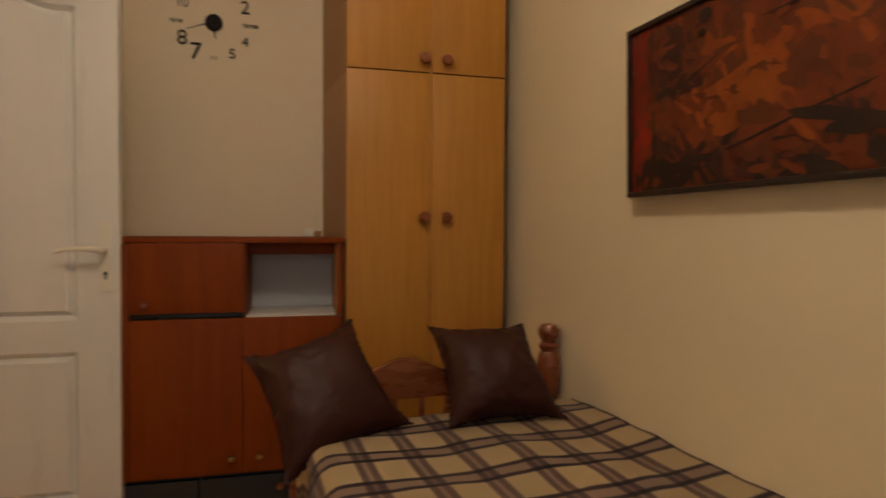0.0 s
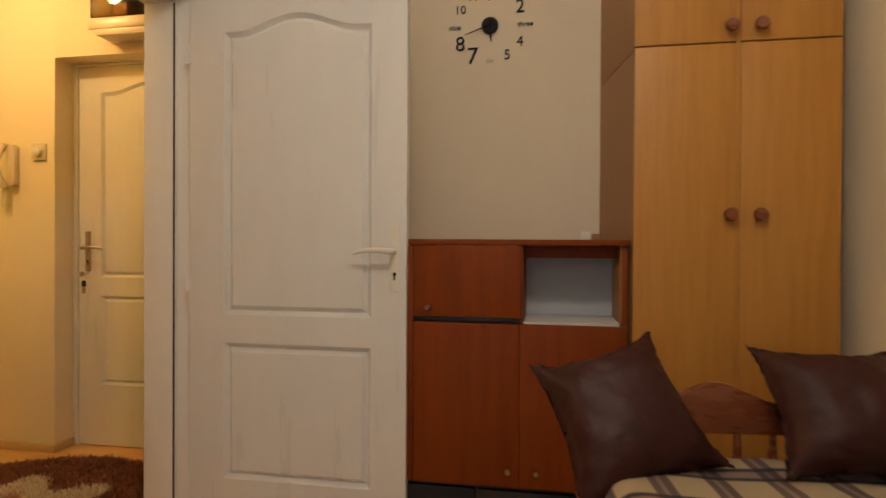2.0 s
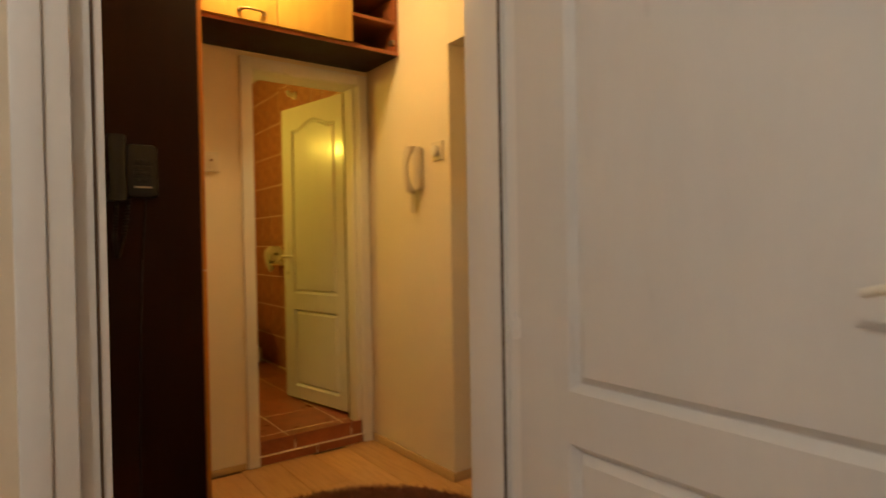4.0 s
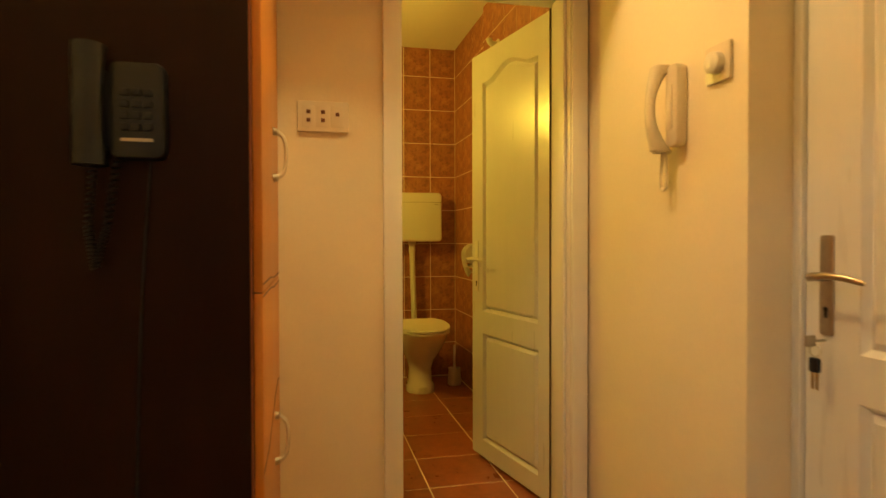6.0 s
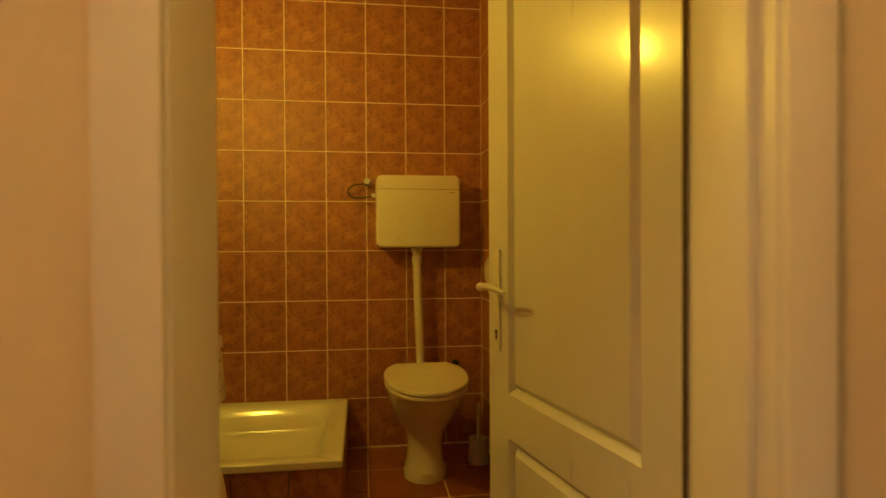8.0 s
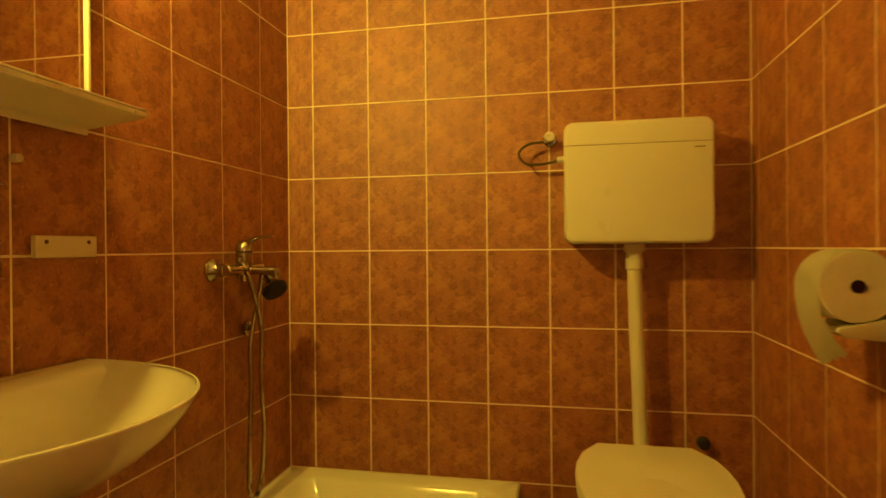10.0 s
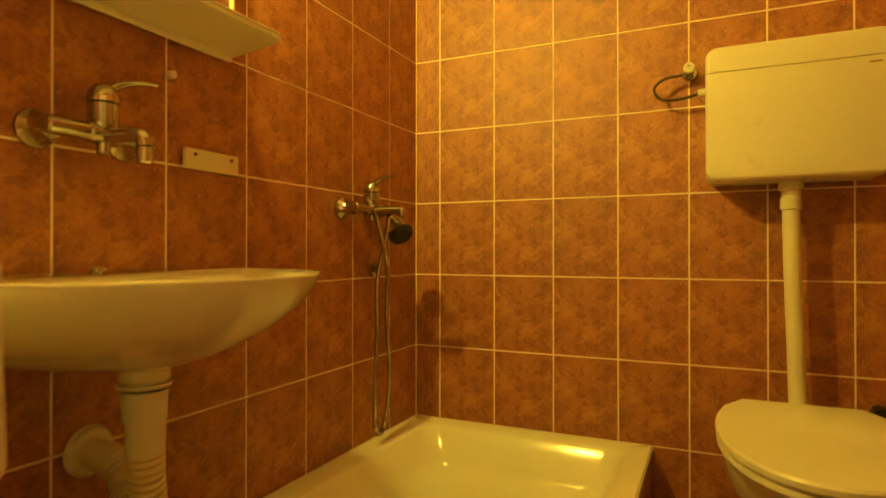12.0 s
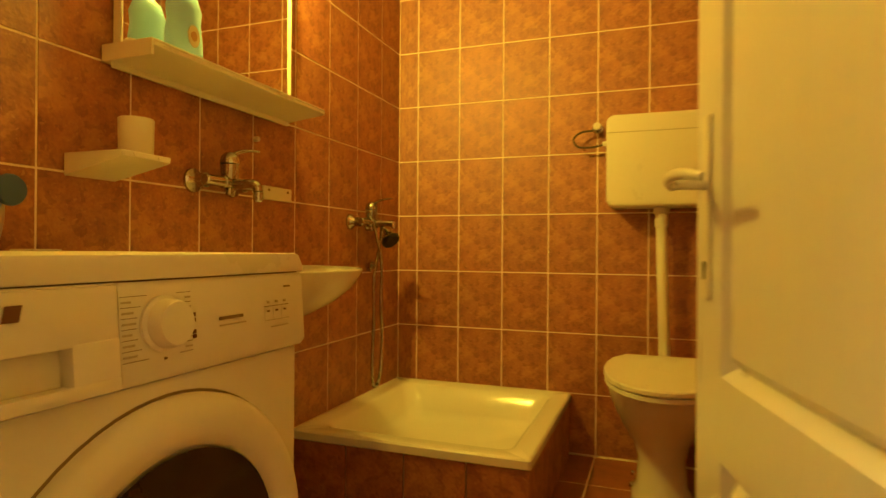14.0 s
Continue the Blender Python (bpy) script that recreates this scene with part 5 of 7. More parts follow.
def rug():
    """A round shaggy rug: a backing and strands."""
    cx, cy, R = -1.16, 1.57, 0.65
    ob = thing("shag_rug", (cx, cy, 0), "round brown shaggy rug with a cream flower", "rug")
    part("backing", lathe([(0, 0.002), (R - 0.02, 0.002), (R - 0.015, 0.008), (0, 0.008)], 48, Matrix.Translation((cx, cy, 0))), M_PILE, ob)
    rnd = random.Random(4)
    packs = {"brown": ([], []), "cream": ([], []), "rose": ([], [])}
    for _ in range(42000):
        a, q = rnd.random() * 2 * math.pi, math.sqrt(rnd.random()) * R
        x, y = math.cos(a) * q, math.sin(a) * q
        petal = 0.33 + 0.085 * math.cos(6 * a + 0.5) + rnd.uniform(-0.02, 0.02)
        pack = packs["brown" if q > petal else "rose" if q < 0.52 * petal + 0.02 * math.cos(9 * a) else "cream"]
        verts, faces = pack
        high = rnd.uniform(0.018, 0.034)
        t = rnd.random() * 2 * math.pi
        lean = Vector((math.cos(t), math.sin(t), 0)) * rnd.uniform(0.006, 0.024)
        side = Vector((-math.sin(t), math.cos(t), 0)) * rnd.uniform(0.0016, 0.003)
        p = Vector((x, y, 0.006))
        k = len(verts)
        mid = p + lean * 0.4 + Vector((0, 0, high * 0.7))
        verts += [p - side, p + side, mid + side * 0.9, mid - side * 0.9, p + lean + Vector((0, 0, high))]
        faces += [(k, k + 1, k + 2, k + 3), (k + 3, k + 2, k + 4)]
    for name, (verts, faces) in packs.items():
        me = bpy.data.meshes.new(name + "_pile")
        me.from_pydata(verts, [], faces)
        me.materials.append({"brown": M_PILE, "cream": M_CREAM_PILE, "rose": M_ROSE_PILE}[name])
        pile = new(name + "_pile", me)
        pile.parent = ob
        tagged(pile, name + " wool strands", kind="stuff")


rug()

# ---- bathroom ----
FAR, LEFT, RIGHT = BATH_X0, BATH_Y0, BATH_Y1


def shower_tray():
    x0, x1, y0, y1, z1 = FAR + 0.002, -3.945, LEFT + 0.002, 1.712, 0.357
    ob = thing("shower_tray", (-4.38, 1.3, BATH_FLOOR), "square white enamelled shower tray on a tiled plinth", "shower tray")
    rings = []
    for inset, z, r in ((0.30, z1 - 0.158, 0.03), (0.11, z1 - 0.150, 0.06), (0.084, z1 - 0.118, 0.06), (0.060, z1 - 0.030, 0.04), (0.004, z1 - 0.033, 0.012), (0, z1 - 0.03, 0.012), (0, z1 - 0.006, 0.012), (0.006, z1, 0.014), (0.066, z1 - 0.002, 0.05), (0.080, z1 - 0.012, 0.055), (0.112, z1 - 0.105, 0.07), (0.128, z1 - 0.128, 0.07), (0.16, z1 - 0.142, 0.06), (0.30, z1 - 0.152, 0.03)):
        rings.append([(u, v, z) for u, v in round_rect(x0 + inset, x1 - inset, y0 + inset, y1 - inset, r, 6)])
    bm = loft(rings)
    part("basin", bm, M_TRAY, ob)
    part("drain", lathe([(0, 0), (0.035, 0), (0.033, 0.004), (0.012, 0.005), (0, 0.003)], 24, Matrix.Translation((-4.13, 1.10, z1 - 0.1455))), M_CHROME, ob)
    part("plinth", box(x0 + 0.01, x1 - 0.012, y0, y1 - 0.012, BATH_FLOOR, z1 - 0.16, 0), M_GROUT, ob, "tiled plinth")
    ts = []
    for k in range(4):
        ts.append(box(x1 - 0.012, x1 - 0.004, y0 + k * 0.203 + 0.002, min(y1 - 0.006, y0 + (k + 1) * 0.203 - 0.002), BATH_FLOOR + 0.001, z1 - 0.034, 0.0015, 1))
        a = x1 - 0.012 - k * 0.203
        ts.append(box(max(x0 + 0.01, a - 0.201), a - 0.002, y1 - 0.012, y1 - 0.004, BATH_FLOOR + 0.001, z1 - 0.034, 0.0015, 1))
    for t in ts:
        part("tile", t, M_TILE, ob)


shower_tray()


def tank_shape(y0, y1, z0, z1, x0, x1, r, lower):
    """A shallow tank half with two rounded corners, below or above, and a soft front edge."""
    def ring(inset, x):
        out = []
        for cu, s, a0 in ((y1 - r, 1, 0), (y0 + r, -1, 90)):
            for k in range(7):
                a = radians(a0 + 90 * k / 6)
                v = r * math.sin(a) - inset * math.sin(a)
                out.append((x, cu + (r - inset) * math.cos(a), (z0 + r - v) if lower else (z1 - r + v)))
        edge = z1 if lower else z0
        return out + [(x, y0 + inset, edge), (x, y1 - inset, edge)]
    return loft([ring(0, x0), ring(0, x1 - 0.012), ring(0.0018, x1 - 0.006), ring(0.006, x1 - 0.0018), ring(0.012, x1)])


def cistern():
    x0, x1, y0, y1, z0, z1 = FAR + 0.004, -4.652, 1.858, 2.276, 1.128, 1.487
    ob = thing("toilet_cistern", (-4.73, 2.067, z0), "white plastic wall cistern with flush pipe", "cistern")
    part("tank", tank_shape(y0, y1, z0, 1.416, x0, x1, 0.03, True), M_WHITE_PLASTIC, ob)
    part("seam_band", box(x0 + 0.01, x1 - 0.004, y0 + 0.006, y1 - 0.006, 1.39, 1.45, 0.002), M_INLAY, ob, "dark seam")
    part("lid", tank_shape(y0, y1, 1.4182, z1, x0, x1, 0.03, False), M_WHITE_PLASTIC, ob)
    part("maker_mark", box(x1 + 0.0005, x1 + 0.0015, y1 - 0.055, y1 - 0.028, 1.399, 1.402, 0), M_PRINT, ob)
    part("pipe_nut", lathe([(0, -0.078), (0.0215, -0.078), (0.0255, -0.076), (0.0255, -0.046), (0.0235, -0.044), (0.0235, -0.026), (0.0300, -0.024), (0.0300, -0.002), (0.024, 0), (0, 0)], 24, Matrix.Translation((-4.725, 2.063, z0))), M_WHITE_PLASTIC, ob)
    part("flush_pipe", tube([(-4.725, 2.063, z0 - 0.06), (-4.725, 2.066, 0.9), (-4.725, 2.072, 0.72), (-4.722, 2.075, 0.60), (-4.70, 2.075, 0.53), (-4.655, 2.072, 0.505)], 0.021, 16, 6), M_WHITE_PLASTIC, ob)
    v = Vector((FAR + 0.004, 1.815, 1.462))
    part("angle_valve", merge(rod(v, v + Vector((0.06, 0, 0)), 0.011), lathe([(0, 0), (0.022, 0), (0.02, 0.006), (0, 0.007)], 20, Matrix.Translation(v) @ pose(0, 0, 0, 0, 90, 0)), rod(v + Vector((0.04, 0, 0)), v + Vector((0.04, -0.02, -0.012)), 0.008)), M_CHROME, ob)
    part("valve_knob", lathe([(0.005, 0), (0.014, 0), (0.016, 0.005), (0.014, 0.015), (0.0055, 0.016), (0.005, 0.010)], 18, Matrix.Translation(v + Vector((0.060, 0, 0))) @ pose(0, 0, 0, 0, 90, 0)), M_WHITE_PLASTIC, ob)
    part("supply_hose", tube([v + Vector((0.04, -0.02, -0.012)), v + Vector((0.045, -0.065, -0.018)), v + Vector((0.05, -0.095, -0.045)), v + Vector((0.05, -0.075, -0.078)), v + Vector((0.05, -0.02, -0.082)), v + Vector((0.055, 0.045, -0.070))], 0.0042, 10, 6), M_HOSE, ob, "grey braided hose")
    part("hose_nut", rod(v + Vector((0.055, 0.022, -0.072)), v + Vector((0.055, 0.046, -0.070)), 0.0095, 8), M_WHITE_PLASTIC, ob)


cistern()


def egg(cx, cy, back, front, half, z, n=36, square=2.4):
    """An oval ring of a toilet: flat behind, round in front (towards +x)."""
    pts = []
    for i in range(n):
        a = 2 * math.pi * i / n
        c, s = math.cos(a), math.sin(a)
        if c >= 0:
            x = cx + front * c
        else:
            x = cx - back * abs(c) ** (2 / square)
        y = cy + half * (abs(s) ** (2 / (2.0 if c >= 0 else square))) * (1 if s >= 0 else -1)
        pts.append((x, y, z))
    return pts


def toilet():
    cx, cy = -4.37, 2.066
    ob = thing("toilet", (-4.4, cy, BATH_FLOOR), "white ceramic toilet with closed white plastic lid", "toilet")
    F = 0.125
    rings = [egg(-4.42, cy, 0.14, 0.12, 0.098, BATH_FLOOR), egg(-4.42, cy, 0.14, 0.12, 0.098, F + 0.015), egg(-4.425, cy, 0.125, 0.105, 0.082, F + 0.04), egg(-4.43, cy, 0.12, 0.10, 0.078, F + 0.13),
             egg(-4.42, cy, 0.135, 0.125, 0.095, F + 0.19), egg(-4.40, cy, 0.17, 0.185, 0.135, F + 0.26), egg(-4.385, cy, 0.20, 0.235, 0.165, F + 0.33), egg(-4.375, cy, 0.21, 0.262, 0.176, F + 0.38), egg(-4.375, cy, 0.21, 0.264, 0.177, F + 0.392), egg(-4.375, cy, 0.20, 0.25, 0.165, F + 0.396)]
    part("bowl", loft(rings), M_CERAMIC, ob)
    part("outlet", rod((-4.56, cy, F + 0.16), (-4.78, cy, F + 0.20), 0.055), M_WHITE_PLASTIC, ob)
    part("inlet", rod((-4.60, cy, F + 0.372), (-4.67, cy, F + 0.378), 0.034), M_CERAMIC, ob)

    def lid_ring(k, z):
        """Cut corners behind, a round front."""
        left = [(cx - 0.20, 0.124), (cx - 0.199, 0.126), (cx - 0.125, 0.169), (cx - 0.06, 0.183), (cx, 0.187)]
        left += [(cx + 0.322 * math.sin(radians(a)), 0.187 * math.cos(radians(a)) ** 0.92) for a in (12, 24, 36, 48, 58, 68, 76, 84)]
        ring = [(x, -h) for x, h in left] + [(cx + 0.322, 0.0)] + [(x, h) for x, h in left[::-1]]
        return [(cx + (x - cx) * k, cy + y * k, z + 0.012 * max(0.0, (cx + 0.1 - x) / 0.3)) for x, y in ring]
    part("seat", loft([lid_ring(0.975, F + 0.398), lid_ring(0.99, F + 0.402), lid_ring(0.985, F + 0.413), lid_ring(0.97, F + 0.415)]), M_WHITE_PLASTIC, ob)
    part("lid", loft([lid_ring(0.985, F + 0.4175), lid_ring(1.0, F + 0.421), lid_ring(1.0, F + 0.432), lid_ring(0.985, F + 0.437), lid_ring(0.6, F + 0.439), lid_ring(0.05, F + 0.440)]), M_WHITE_PLASTIC, ob, smooth=26)
    for s in (-1, 1):
        part("hinge", merge(rod((-4.575, cy + s * 0.075, F + 0.396), (-4.575, cy + s * 0.075, F + 0.425), 0.011), rod((-4.575, cy + s * 0.06, F + 0.425), (-4.575, cy + s * 0.10, F + 0.425), 0.009)), M_WHITE_PLASTIC, ob)
    part("bolt_cap", rod((-4.40, cy - 0.094, F + 0.03), (-4.40, cy - 0.104, F + 0.032), 0.009), M_CHROME, ob)
    part("bolt_cap", rod((-4.40, cy - 0.088, F + 0.07), (-4.40, cy - 0.098, F + 0.072), 0.008), M_CHROME, ob)


toilet()
single("rubber_stop", rod((FAR + 0.004, 2.266, 0.522), (FAR + 0.036, 2.266, 0.522), 0.018), M_RUBBER, "black rubber pipe stub on the tiles", "pipe stub")


def paper_holder():
    """The roll lies along the wall; its round end looks towards the door."""
    x0, x1, y, z, r = -4.092, -3.992, 2.340, 1.049, 0.062
    wall = RIGHT - 0.003
    ob = thing("paper_holder", (x0, wall, z - 0.1), "ivory wall holder with a half-used toilet paper roll", "paper holder")
    end = Matrix.Translation((x0, y, z)) @ pose(0, 0, 0, 0, 90, 0)
    n = x1 - x0
    part("roll", lathe([(0.011, 0), (r - 0.002, 0), (r, 0.003), (r, n - 0.003), (r - 0.002, n), (0.012, n - 0.001), (0.011, n - 0.004)], 40, end), M_PAPER, ob, "white toilet paper roll")
    # the roll's end is closed; a dark disc shows the shaded hole
    part("tube_hole_shade", lathe([(0, n - 0.01), (0.0108, n - 0.01), (0.0108, n + 0.0006), (0, n + 0.0006)], 20, end), M_BROWN, ob)

    def hanging(u, v):
        """Over the roll from behind, down its front and into a torn, slanting end."""
        a = radians(20 + 160 * min(1, v / 0.45))
        xx = x0 + 0.001 + (n - 0.002) * u
        if v < 0.45:
            return (xx, y + (r + 0.0015) * math.cos(a), z + (r + 0.0015) * math.sin(a))
        d = (v - 0.45) / 0.55
        return (xx, y - r - 0.0015 + 0.045 * d ** 2.2, z - d * (0.150 - 0.035 * u + 0.004 * math.sin(u * 23)))
    bm = sheet(hanging, 10, 40)
    bmesh.ops.solidify(bm, geom=bm.faces[:], thickness=0.0012)
    part("loose_sheet", bm, M_PAPER, ob, "hanging end of the paper")
    part("wall_plate", hull_plate(round_rect(x0 - 0.012, x1 + 0.006, z - 0.098, z + 0.012, 0.014), "y", wall - 0.010, wall, 0.004), M_PLASTIC, ob)
    part("arm", hull_plate([(wall - 0.009, z - 0.094), (wall - 0.009, z - 0.050), (y - 0.012, z - 0.066), (y - 0.030, z - 0.070), (y - 0.034, z - 0.078), (y - 0.022, z - 0.086)], "x", x0 - 0.008, x1 + 0.002, 0.004), M_PLASTIC, ob, "ivory arm under the roll")


paper_holder()


def toilet_brush():
    x, y, F = -4.52, 2.335, BATH_FLOOR
    ob = thing("toilet_brush", (x, y, F), "white toilet brush standing in its pot", "toilet brush")
    part("pot", lathe([(0, 0), (0.045, 0), (0.050, 0.01), (0.042, 0.11), (0.045, 0.12), (0.038, 0.12), (0.036, 0.02), (0, 0.02)], 24, Matrix.Translation((x, y, F))), M_WHITE_PLASTIC, ob)
    part("handle", lathe([(0, 0.05), (0.009, 0.05), (0.008, 0.2), (0.010, 0.27), (0.006, 0.285), (0, 0.286)], 14, Matrix.Translation((x, y, F))), M_WHITE_PLASTIC, ob)
    part("bristles", lathe([(0, 0.025), (0.02, 0.03), (0.026, 0.06), (0.02, 0.1), (0, 0.105)], 16, Matrix.Translation((x, y, F))), M_DARK_PLASTIC, ob, "dark bristles")


toilet_brush()


def basin():
    cx, z = -3.555, 0.905
    ob = thing("wash_basin", (cx, LEFT, z - 0.2), "white ceramic wall-hung wash basin", "wash basin")
    W, D = 0.342, 0.428

    def ring(kw, kd, zz, back=0.0, n=48):
        """A half oval: straight along the wall, round into the room, with drawn-out ends."""
        pts = []
        for i in range(n):
            a = math.pi * i / (n - 1)
            pts.append((cx + W * kw * math.cos(a), LEFT + 0.004 + back + (D * kd - back) * max(0.0, math.sin(a)) ** 0.86, zz))
        return pts
    rings = [ring(0.16, 0.50, z - 0.140), ring(0.34, 0.58, z - 0.136), ring(0.55, 0.70, z - 0.118), ring(0.76, 0.84, z - 0.085), ring(0.90, 0.935, z - 0.050), ring(0.975, 0.985, z - 0.018), ring(0.997, 0.998, z - 0.005), ring(1.0, 1.0, z - 0.002),
             ring(0.996, 0.996, z), ring(0.983, 0.984, z - 0.0005, 0.012), ring(0.974, 0.974, z - 0.006, 0.05), ring(0.95, 0.955, z - 0.022, 0.066), ring(0.84, 0.88, z - 0.062, 0.078), ring(0.66, 0.76, z - 0.096, 0.09), ring(0.40, 0.60, z - 0.114, 0.12), ring(0.1, 0.46, z - 0.119, 0.16)]
    part("bowl", loft(rings), M_CERAMIC, ob, smooth=70)
    part("overflow", lathe([(0, 0), (0.0115, 0), (0.0115, 0.003), (0.009, 0.003), (0, 0.001)], 18, Matrix.Translation((cx - 0.015, LEFT + 0.077, z - 0.046)) @ pose(0, 0, 0, -76, 0, 0)), M_BLACK, ob)
    part("chain_plug", merge(rod((cx - 0.015, LEFT + 0.045, z - 0.004), (cx - 0.015, LEFT + 0.050, z + 0.008), 0.009, 14), rod((cx - 0.028, LEFT + 0.05, z + 0.006), (cx - 0.004, LEFT + 0.05, z + 0.009), 0.004, 10)), M_CHROME, ob, "small chrome chain stay")
    part("drain", lathe([(0, 0), (0.026, 0), (0.024, 0.004), (0, 0.004)], 20, Matrix.Translation((cx, LEFT + 0.19, z - 0.1195))), M_CHROME, ob)
    ty, cx = LEFT + 0.19, -3.548
    part("trap_nut", merge(rod((cx, ty, z - 0.135), (cx, ty, z - 0.163), 0.036, 24), rod((cx, ty, z - 0.163), (cx, ty, z - 0.169), 0.039, 24)), M_WHITE_PLASTIC, ob)
    part("trap_seal", rod((cx, ty, z - 0.169), (cx, ty, z - 0.174), 0.034, 24), M_BLACK, ob)
    part("trap_sleeve", lathe([(0, -0.27), (0.027, -0.27), (0.027, -0.226), (0.031, -0.22), (0.033, -0.174), (0, -0.174)], 24, Matrix.Translation((cx, ty, z))), M_WHITE_PLASTIC, ob)
    bends = [(cx, ty, z - 0.26), (cx - 0.004, ty, z - 0.31), (cx - 0.016, ty - 0.012, z - 0.36), (cx - 0.026, ty - 0.045, z - 0.385), (cx - 0.034, ty - 0.085, z - 0.36), (cx - 0.038, ty - 0.10, z - 0.33), (cx - 0.038, ty - 0.13, z - 0.312), (cx - 0.038, LEFT + 0.004, z - 0.305)]
    part("trap_hose", tube(bends, lambda u: 0.0255 + 0.0022 * math.sin(u * 210), 16, 14), M_PLASTIC, ob, "ribbed grey-white waste hose")
    part("wall_rosette", lathe([(0, 0), (0.044, 0), (0.038, 0.012), (0, 0.014)], 24, Matrix.Translation((cx - 0.038, LEFT + 0.004, z - 0.305)) @ pose(0, 0, 0, -90, 0, 0)), M_WHITE_PLASTIC, ob)


basin()


def wall_mixer(name, cx, z, label, spout, reach):
    """A two-hole wall mixer with a lever: rosettes, body, cartridge, lever, and a spout if asked."""
    y = LEFT + 0.003
    ob = thing(name, (cx, y, z - 0.05), label, "tap")
    for s in (-1, 1):
        m = Matrix.Translation((cx + s * 0.075, y, z)) @ pose(0, 0, 0, -90, 0, 0)
        part("rosette", lathe([(0, 0), (0.032, 0), (0.031, 0.006), (0.02, 0.016), (0.017, 0.03), (0.019, 0.032), (0.019, 0.045), (0, 0.045)], 24, m), M_CHROME, ob)
    yb = y + 0.056
    part("body", merge(rod((cx - 0.093, yb, z), (cx + 0.093, yb, z), 0.0145, 22), rod((cx - 0.03, yb, z), (cx + 0.03, yb, z), 0.0175, 22)), M_CHROME, ob)
    low, seam = z + 0.008, z + 0.048
    part("cartridge", lathe([(0, 0), (0.020, 0), (0.0235, 0.012), (0.0245, seam - low), (0, seam - low)], 26, Matrix.Translation((cx, yb, low))), M_CHROME, ob)
    part("cartridge_seam", rod((cx, yb, seam), (cx, yb, seam + 0.003), 0.0235, 26), M_RUBBER, ob)
    up = Matrix.Translation((cx, yb, seam + 0.003))
    part("lever", merge(lathe([(0, 0), (0.0255, 0), (0.0255, 0.008), (0.022, 0.02), (0.013, 0.03), (0, 0.033)], 26, up),
                        reshaped(tube([(0, 0, 0), (reach[0] * 0.35, reach[1] * 0.35, 0.026), (reach[0] * 0.7, reach[1] * 0.7, 0.036), (reach[0], reach[1], 0.036)], lambda u: 0.011 - 0.007 * u, 14, 6), lambda v: (v.x + cx, v.y + yb, (v.z * 0.62) + seam + 0.022))), M_CHROME, ob)
    if spout:
        part("spout", tube([(cx, yb, z - 0.002), (cx - 0.003, yb + 0.03, z - 0.004), (cx - 0.008, yb + 0.065, z - 0.004), (cx - 0.011, yb + 0.08, z - 0.012), (cx - 0.011, yb + 0.084, z - 0.026)], 0.0125, 16, 6), M_CHROME, ob)
        part("nozzle", rod((cx - 0.011, yb + 0.084, z - 0.024), (cx - 0.011, yb + 0.084, z - 0.053), 0.0135, 18), M_CHROME, ob)
    part("outlet", rod((cx, yb, z - 0.012), (cx, yb, z - 0.034), 0.011, 16), M_CHROME, ob)
    return ob


wall_mixer("basin_mixer", -3.572, 1.133, "chrome wall-mounted basin mixer with single lever", True, (-0.070, 0.042))
shower = wall_mixer("shower_mixer", -4.405, 1.064, "chrome shower mixer with hand shower and hose", False, (0.017, 0.10))
part("shower_holder", merge(rod((-4.405, LEFT + 0.06, 1.062), (-4.416, LEFT + 0.155, 1.059), 0.011, 16, 0.013), rod((-4.416, LEFT + 0.152, 1.066), (-4.416, LEFT + 0.152, 1.040), 0.011, 16)), M_CHROME, shower)
part("hand_shower", merge(tube([(-4.50, LEFT + 0.062, 1.058), (-4.53, LEFT + 0.064, 1.045), (-4.556, LEFT + 0.066, 1.022)], lambda u: 0.012 + 0.010 * u, 16, 4), rod((-4.560, LEFT + 0.055, 1.022), (-4.556, LEFT + 0.070, 1.0), 0.024, 24, 0.040)), M_CHROME, shower)
part("spray_plate", rod((-4.556, LEFT + 0.070, 1.0), (-4.552, LEFT + 0.083, 0.985), 0.041, 24, 0.038), M_RUBBER, shower, "dark spray plate")
loop = [(-4.37, 0.968, 1.098), (-4.40, 0.978, 1.05), (-4.45, 0.978, 0.957), (-4.475, 0.978, 0.873), (-4.476, 0.974, 0.73), (-4.497, 0.97, 0.594), (-4.494, 0.965, 0.463), (-4.478, 0.962, 0.405), (-4.458, 0.96, 0.389), (-4.440, 0.958, 0.41), (-4.435, 0.956, 0.476), (-4.451, 0.955, 0.692), (-4.452, 0.955, 0.847), (-4.496, 0.958, 0.978), (-4.509, 0.962, 1.05)]
part("hose", tube(loop, lambda u: 0.0072 + 0.0010 * math.sin(u * 1100), 10, 24), M_CHROME, shower, "chrome spiral hose")
single("wall_hook", merge(rod((-4.50, LEFT + 0.004, 0.882), (-4.50, LEFT + 0.02, 0.882), 0.023, 20), rod((-4.50, LEFT + 0.02, 0.882), (-4.50, LEFT + 0.04, 0.888), 0.010, 14)), M_CHROME, "small round chrome hook on the tiles", "hook")


def soap_plate():
    x0, x1, z0, z1, y = -3.920, -3.778, 1.108, 1.150, LEFT + 0.003
    ob = thing("soap_plate", (-3.87, y, z0), "ivory plastic wall plate with two screws", "wall plate")
    part("plate", box(x0, x1, y, y + 0.012, z0, z1, 0.003), M_PLASTIC, ob)
    for x in (x0 + 0.022, x1 - 0.022):
        part("screw", rod((x, y + 0.0115, z0 + 0.03), (x, y + 0.0145, z0 + 0.03), 0.004, 10), M_INLAY, ob)


